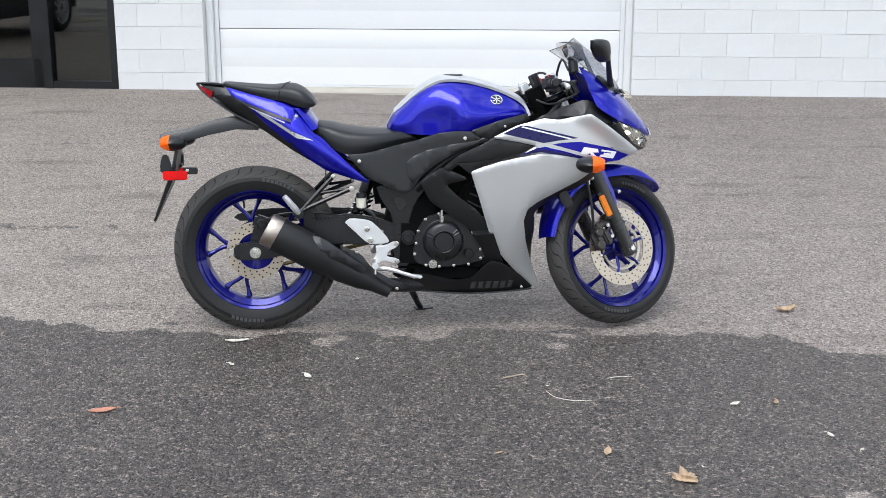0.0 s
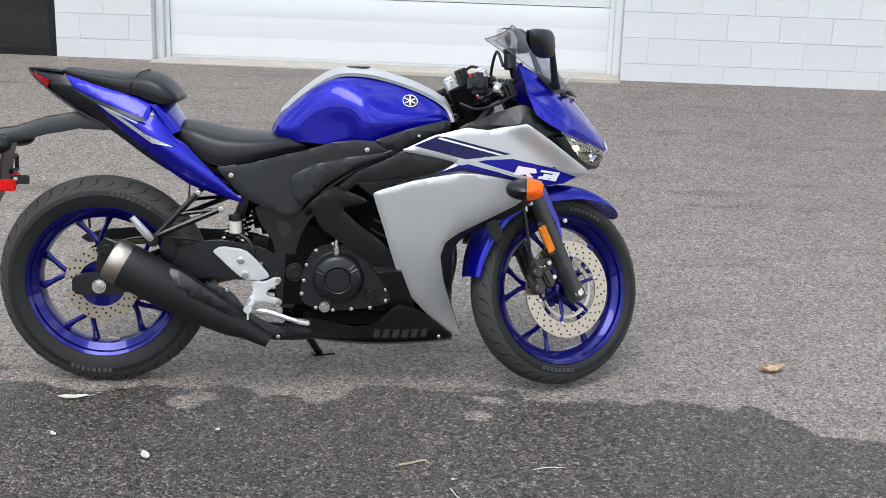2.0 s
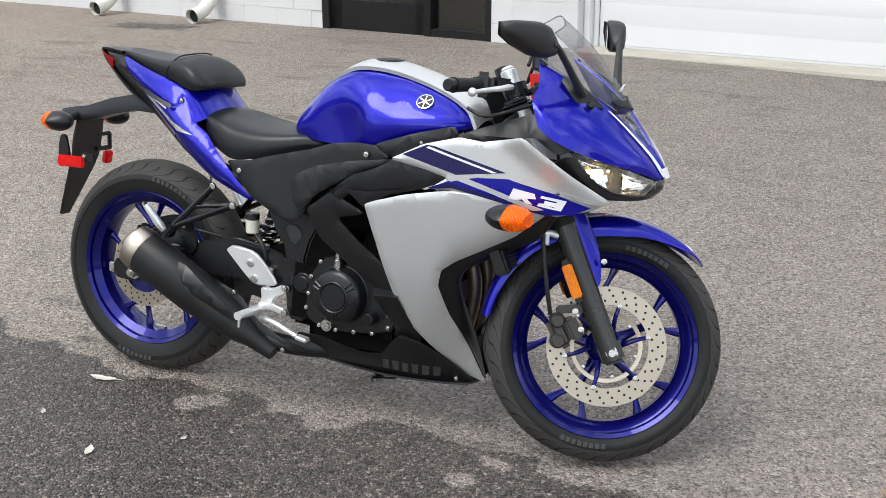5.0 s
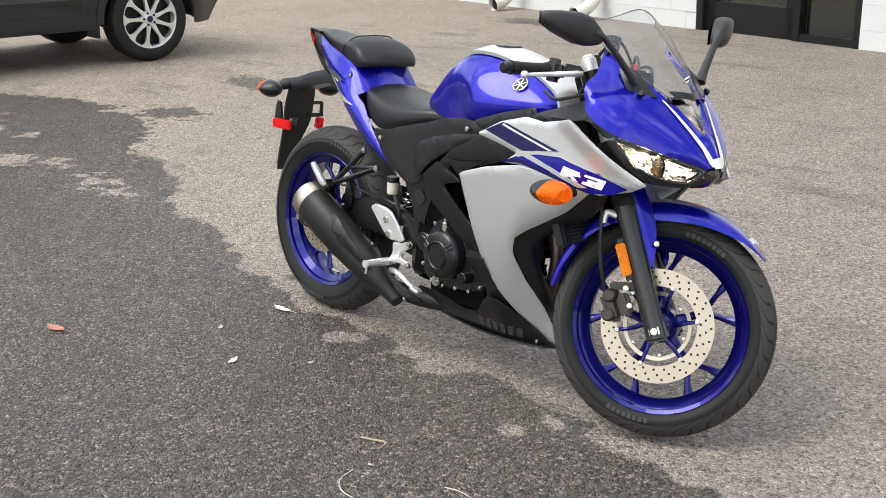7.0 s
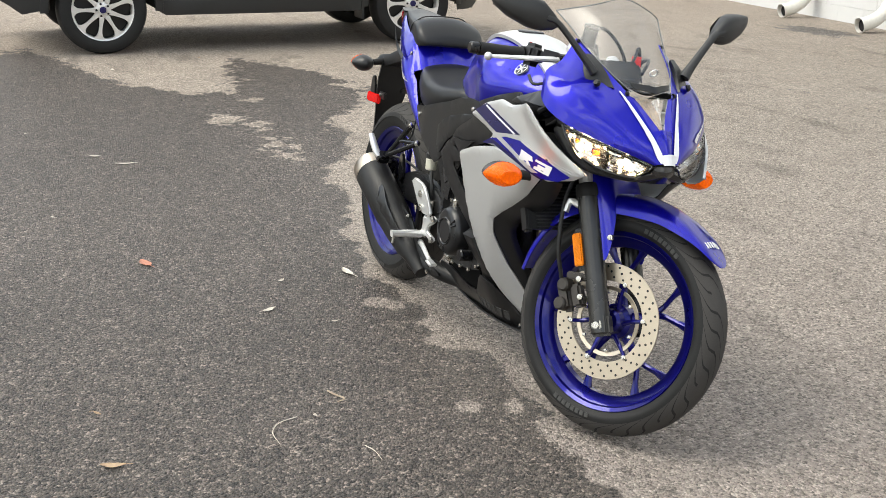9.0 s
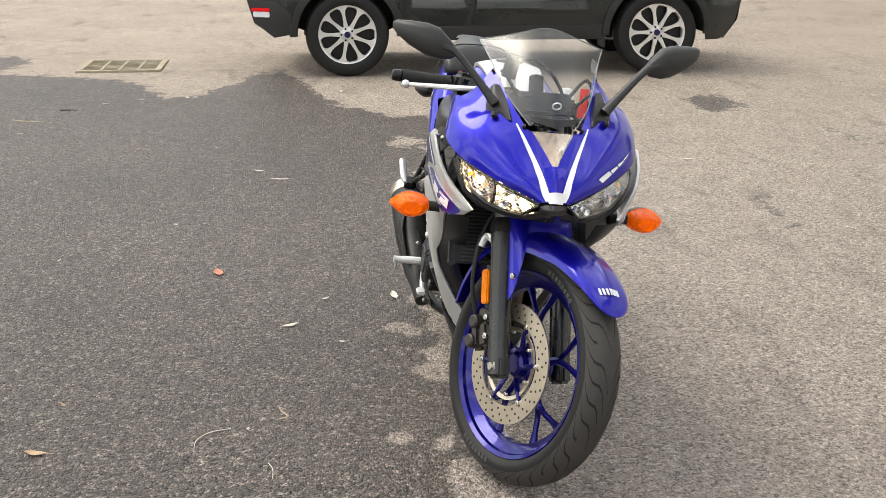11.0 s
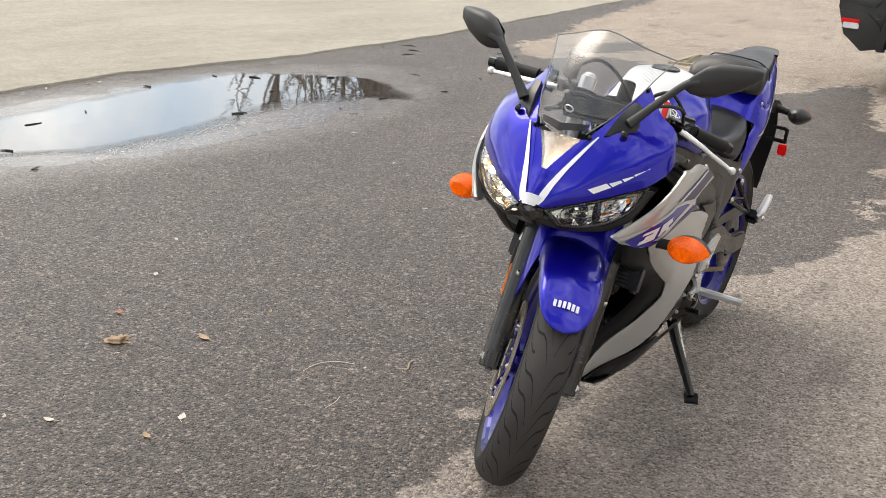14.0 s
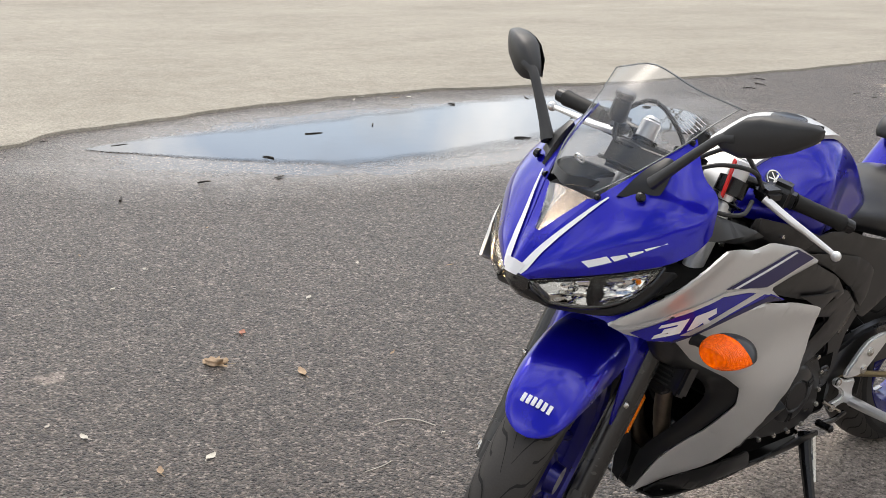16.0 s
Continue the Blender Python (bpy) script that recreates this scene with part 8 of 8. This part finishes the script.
def leaf(x, y, turn, length, width, curl, material, label, seed):
    ob = finish("fallen_leaf", leaf_mesh(length, width, curl, seed), material)
    ob.matrix_world = pose(x, y, rise(x, y) + 0.001, 0, 0, turn)
    part("leaf_stalk", tube([(length * 0.48, 0, curl + 0.001), (length * 0.62, 0.003, curl + 0.002), (length * 0.75, 0.008, 0.002)], 0.0009, 5, 2), material, ob)
    return tagged(ob, label, "leaf", "leaves on the asphalt")


def crumpled(x, y, turn, size, label):
    """A curled up dry leaf."""
    bm = bmesh.new()
    bmesh.ops.create_icosphere(bm, subdivisions=3, radius=1)
    for v in bm.verts:
        q = v.co.copy()
        f = 1 + 0.9 * noise.noise(q * 1.9 + Vector((3, 1, 7))) + 0.35 * noise.noise(q * 5)
        v.co = Vector((q.x * size * f, q.y * size * 0.7 * f, max(0.0, (q.z + 0.4) * size * 0.42 * f)))
    ob = finish("crumpled_leaf", bm, M_LEAFTAN, sharp=30)
    ob.matrix_world = pose(x, y, rise(x, y), 0, 0, turn)
    part("leaf_stalk", tube([(size * 0.8, 0, 0.006), (size * 1.3, -0.01, 0.008), (size * 1.9, 0.004, 0.003)], 0.0011, 5, 3), M_TWIG, ob)
    return tagged(ob, label, "leaf", "leaves on the asphalt")


def twig(x, y, turn, pts, r, material, label):
    ob = finish("twig", tube([(a, b, c + r) for a, b, c in pts], [r] * (len(pts) - 1) + [r * 0.5], 6, 4), material)
    ob.matrix_world = pose(x, y, rise(x, y), 0, 0, turn)
    return tagged(ob, label, "twig", "twigs on the asphalt")


PALE, TAN, RED = "pale bleached leaf lying on asphalt", "small tan leaf lying on asphalt", "small reddish leaf lying on asphalt"
leaf(-0.746, 4.381, 8, 0.088, 0.013, 0.004, M_LEAFPALE, PALE, 1)
leaf(-0.453, 4.017, 118, 0.050, 0.011, 0.003, M_LEAFPALE, PALE, 2)
crumpled(0.680, 3.217, 150, 0.032, "crumpled dry tan leaf with a stalk on damp asphalt")
leaf(0.487, 3.399, 75, 0.062, 0.011, 0.004, M_LEAFTAN, TAN, 4)
leaf(0.961, 3.769, 30, 0.042, 0.010, 0.003, M_LEAFPALE, PALE, 5)
leaf(1.421, 4.760, 15, 0.090, 0.022, 0.014, M_LEAFTAN, "curled brown leaf lying on dry asphalt", 6)
twig(0.264, 4.034, 20, [(-0.045, 0.002, 0), (-0.01, -0.002, 0.003), (0.03, 0.004, 0.002), (0.034, -0.022, 0.001)], 0.0028, M_TWIG, "short forked tan twig on damp asphalt")
twig(0.422, 3.834, -25, [(-0.085, 0.028, 0), (-0.04, -0.012, 0.001), (0.02, -0.018, 0.001), (0.08, 0.012, 0)], 0.0014, M_LEAFPALE, "thin curved pale grass stem on damp asphalt")
twig(0.62, 4.02, 10, [(-0.04, 0.0, 0), (0, 0.006, 0.001), (0.05, 0.0, 0)], 0.0013, M_LEAFPALE, "thin pale stem on damp asphalt")
leaf(-0.620, 1.244, 20, 0.07, 0.012, 0.004, M_TWIGDARK, "dark wet leaf beside the puddle", 8)
for k, (x, y, turn, length, width, mt, lb) in enumerate(((-1.08, 3.71, 15, 0.085, 0.020, M_LEAFRED, RED), (-2.92, 3.73, 60, 0.05, 0.012, M_LEAFPALE, PALE), (-2.72, 3.85, 80, 0.09, 0.010, M_LEAFPALE, PALE), (0.13, 2.82, 30, 0.03, 0.008, M_LEAFPALE, PALE), (1.19, 3.51, 100, 0.035, 0.008, M_LEAFPALE, PALE), (1.10, 3.78, 70, 0.04, 0.008, M_LEAFTAN, TAN), (0.49, 3.02, 50, 0.04, 0.010, M_LEAFRED, RED))):
    leaf(x, y, turn, length, width, 0.003, mt, lb, 200 + k)
twig(-4.82, 2.32, 85, [(-0.06, 0, 0), (0, 0.004, 0.001), (0.06, 0, 0)], 0.004, M_TWIGDARK, "dark wet twig on damp asphalt")
twig(-4.42, 2.15, 70, [(-0.13, 0.02, 0), (-0.04, -0.01, 0.002), (0.12, 0.01, 0)], 0.004, M_TWIG, "long pale twig on damp asphalt")
rng = random.Random(11)
for k in range(30):
    x, y = rng.uniform(-4.5, 2.6), rng.uniform(1.6, 4.2)
    if x > -1.2 and y < 2.2 and rng.random() < 0.4:
        continue
    mt, lb = rng.choice([(M_LEAFPALE, PALE), (M_LEAFTAN, TAN), (M_LEAFRED, RED), (M_LEAFPALE, PALE)])
    leaf(x, y, rng.uniform(0, 360), rng.uniform(0.010, 0.034), rng.uniform(0.003, 0.007), 0.002, mt, lb, 20 + k)
for k in range(26):
    x = rng.uniform(-6.0, 0.2)
    y = 0.55 + rng.uniform(-0.75, 0.9)
    d_ = rng.uniform(0.02, 0.06)
    twig(x, y, rng.uniform(0, 360), [(-d_, 0, 0.002), (0, rng.uniform(-0.01, 0.01), 0.003), (d_, 0, 0.002)], rng.uniform(0.002, 0.006), M_TWIGDARK, "dark wet twig in the puddle")
for k in range(16):
    x, y = rng.uniform(-6.5, 1.5), rng.uniform(-0.62, -0.35) - 0.03
    leaf(x, y - 0.3 * rng.random(), rng.uniform(0, 360), rng.uniform(0.03, 0.08), rng.uniform(0.006, 0.012), 0.004, rng.choice([M_LEAFTAN, M_LEAFPALE]), "dry leaf at the edge of the road", 90 + k)
for k in range(10):
    x, y = rng.uniform(-9, -2.5), rng.uniform(2.0, 7.5)
    leaf(x, y, rng.uniform(0, 360), rng.uniform(0.03, 0.07), rng.uniform(0.006, 0.014), 0.004, rng.choice([M_LEAFTAN, M_LEAFPALE]), TAN, 120 + k)

# ---- wall blocks ----
def block_mesh(w):
    me_bm = box((w - 0.0012, 0.024, 0.1975), (0, 0, 0), (0, 0, 0), 0.0022, 1)
    me = bpy.data.meshes.new("block")
    me_bm.to_mesh(me)
    me_bm.free()
    me.materials.append(M_BLOCK)
    return me


BLOCKS = {w: block_mesh(w) for w in (0.4, 0.2)}
rng = random.Random(4)


def lay(u0, u1, z0, z1):
    """Courses of blocks between two ends, in half bond, with halves at the ends."""
    course = 0
    z = z0
    while z + 0.1 < z1:
        u = u0
        odd = course % 2
        while u1 - u > 0.12:
            w = 0.2 if (odd and u == u0) else 0.4
            w = min(w, u1 - u)
            ob = new("block", BLOCKS[0.4] if w > 0.3 else BLOCKS[0.2])
            ob.parent = wall
            ob.scale = (w / (0.4 if w > 0.3 else 0.2), 1, 1)
            ob.location = (u + w / 2, 0.010 + rng.uniform(-0.001, 0.001), z + 0.1)
            ob.rotation_euler = (rng.uniform(-0.004, 0.004), 0, rng.uniform(-0.003, 0.003))
            u += w
        z += 0.2
        course += 1


lay(BAY_R + 0.0, 5.2, 0.055, 1.75)
lay(DOOR_R, BAY_L, 0.085, 1.75)
lay(-9.8, DOOR_L, 0.085, 1.35)
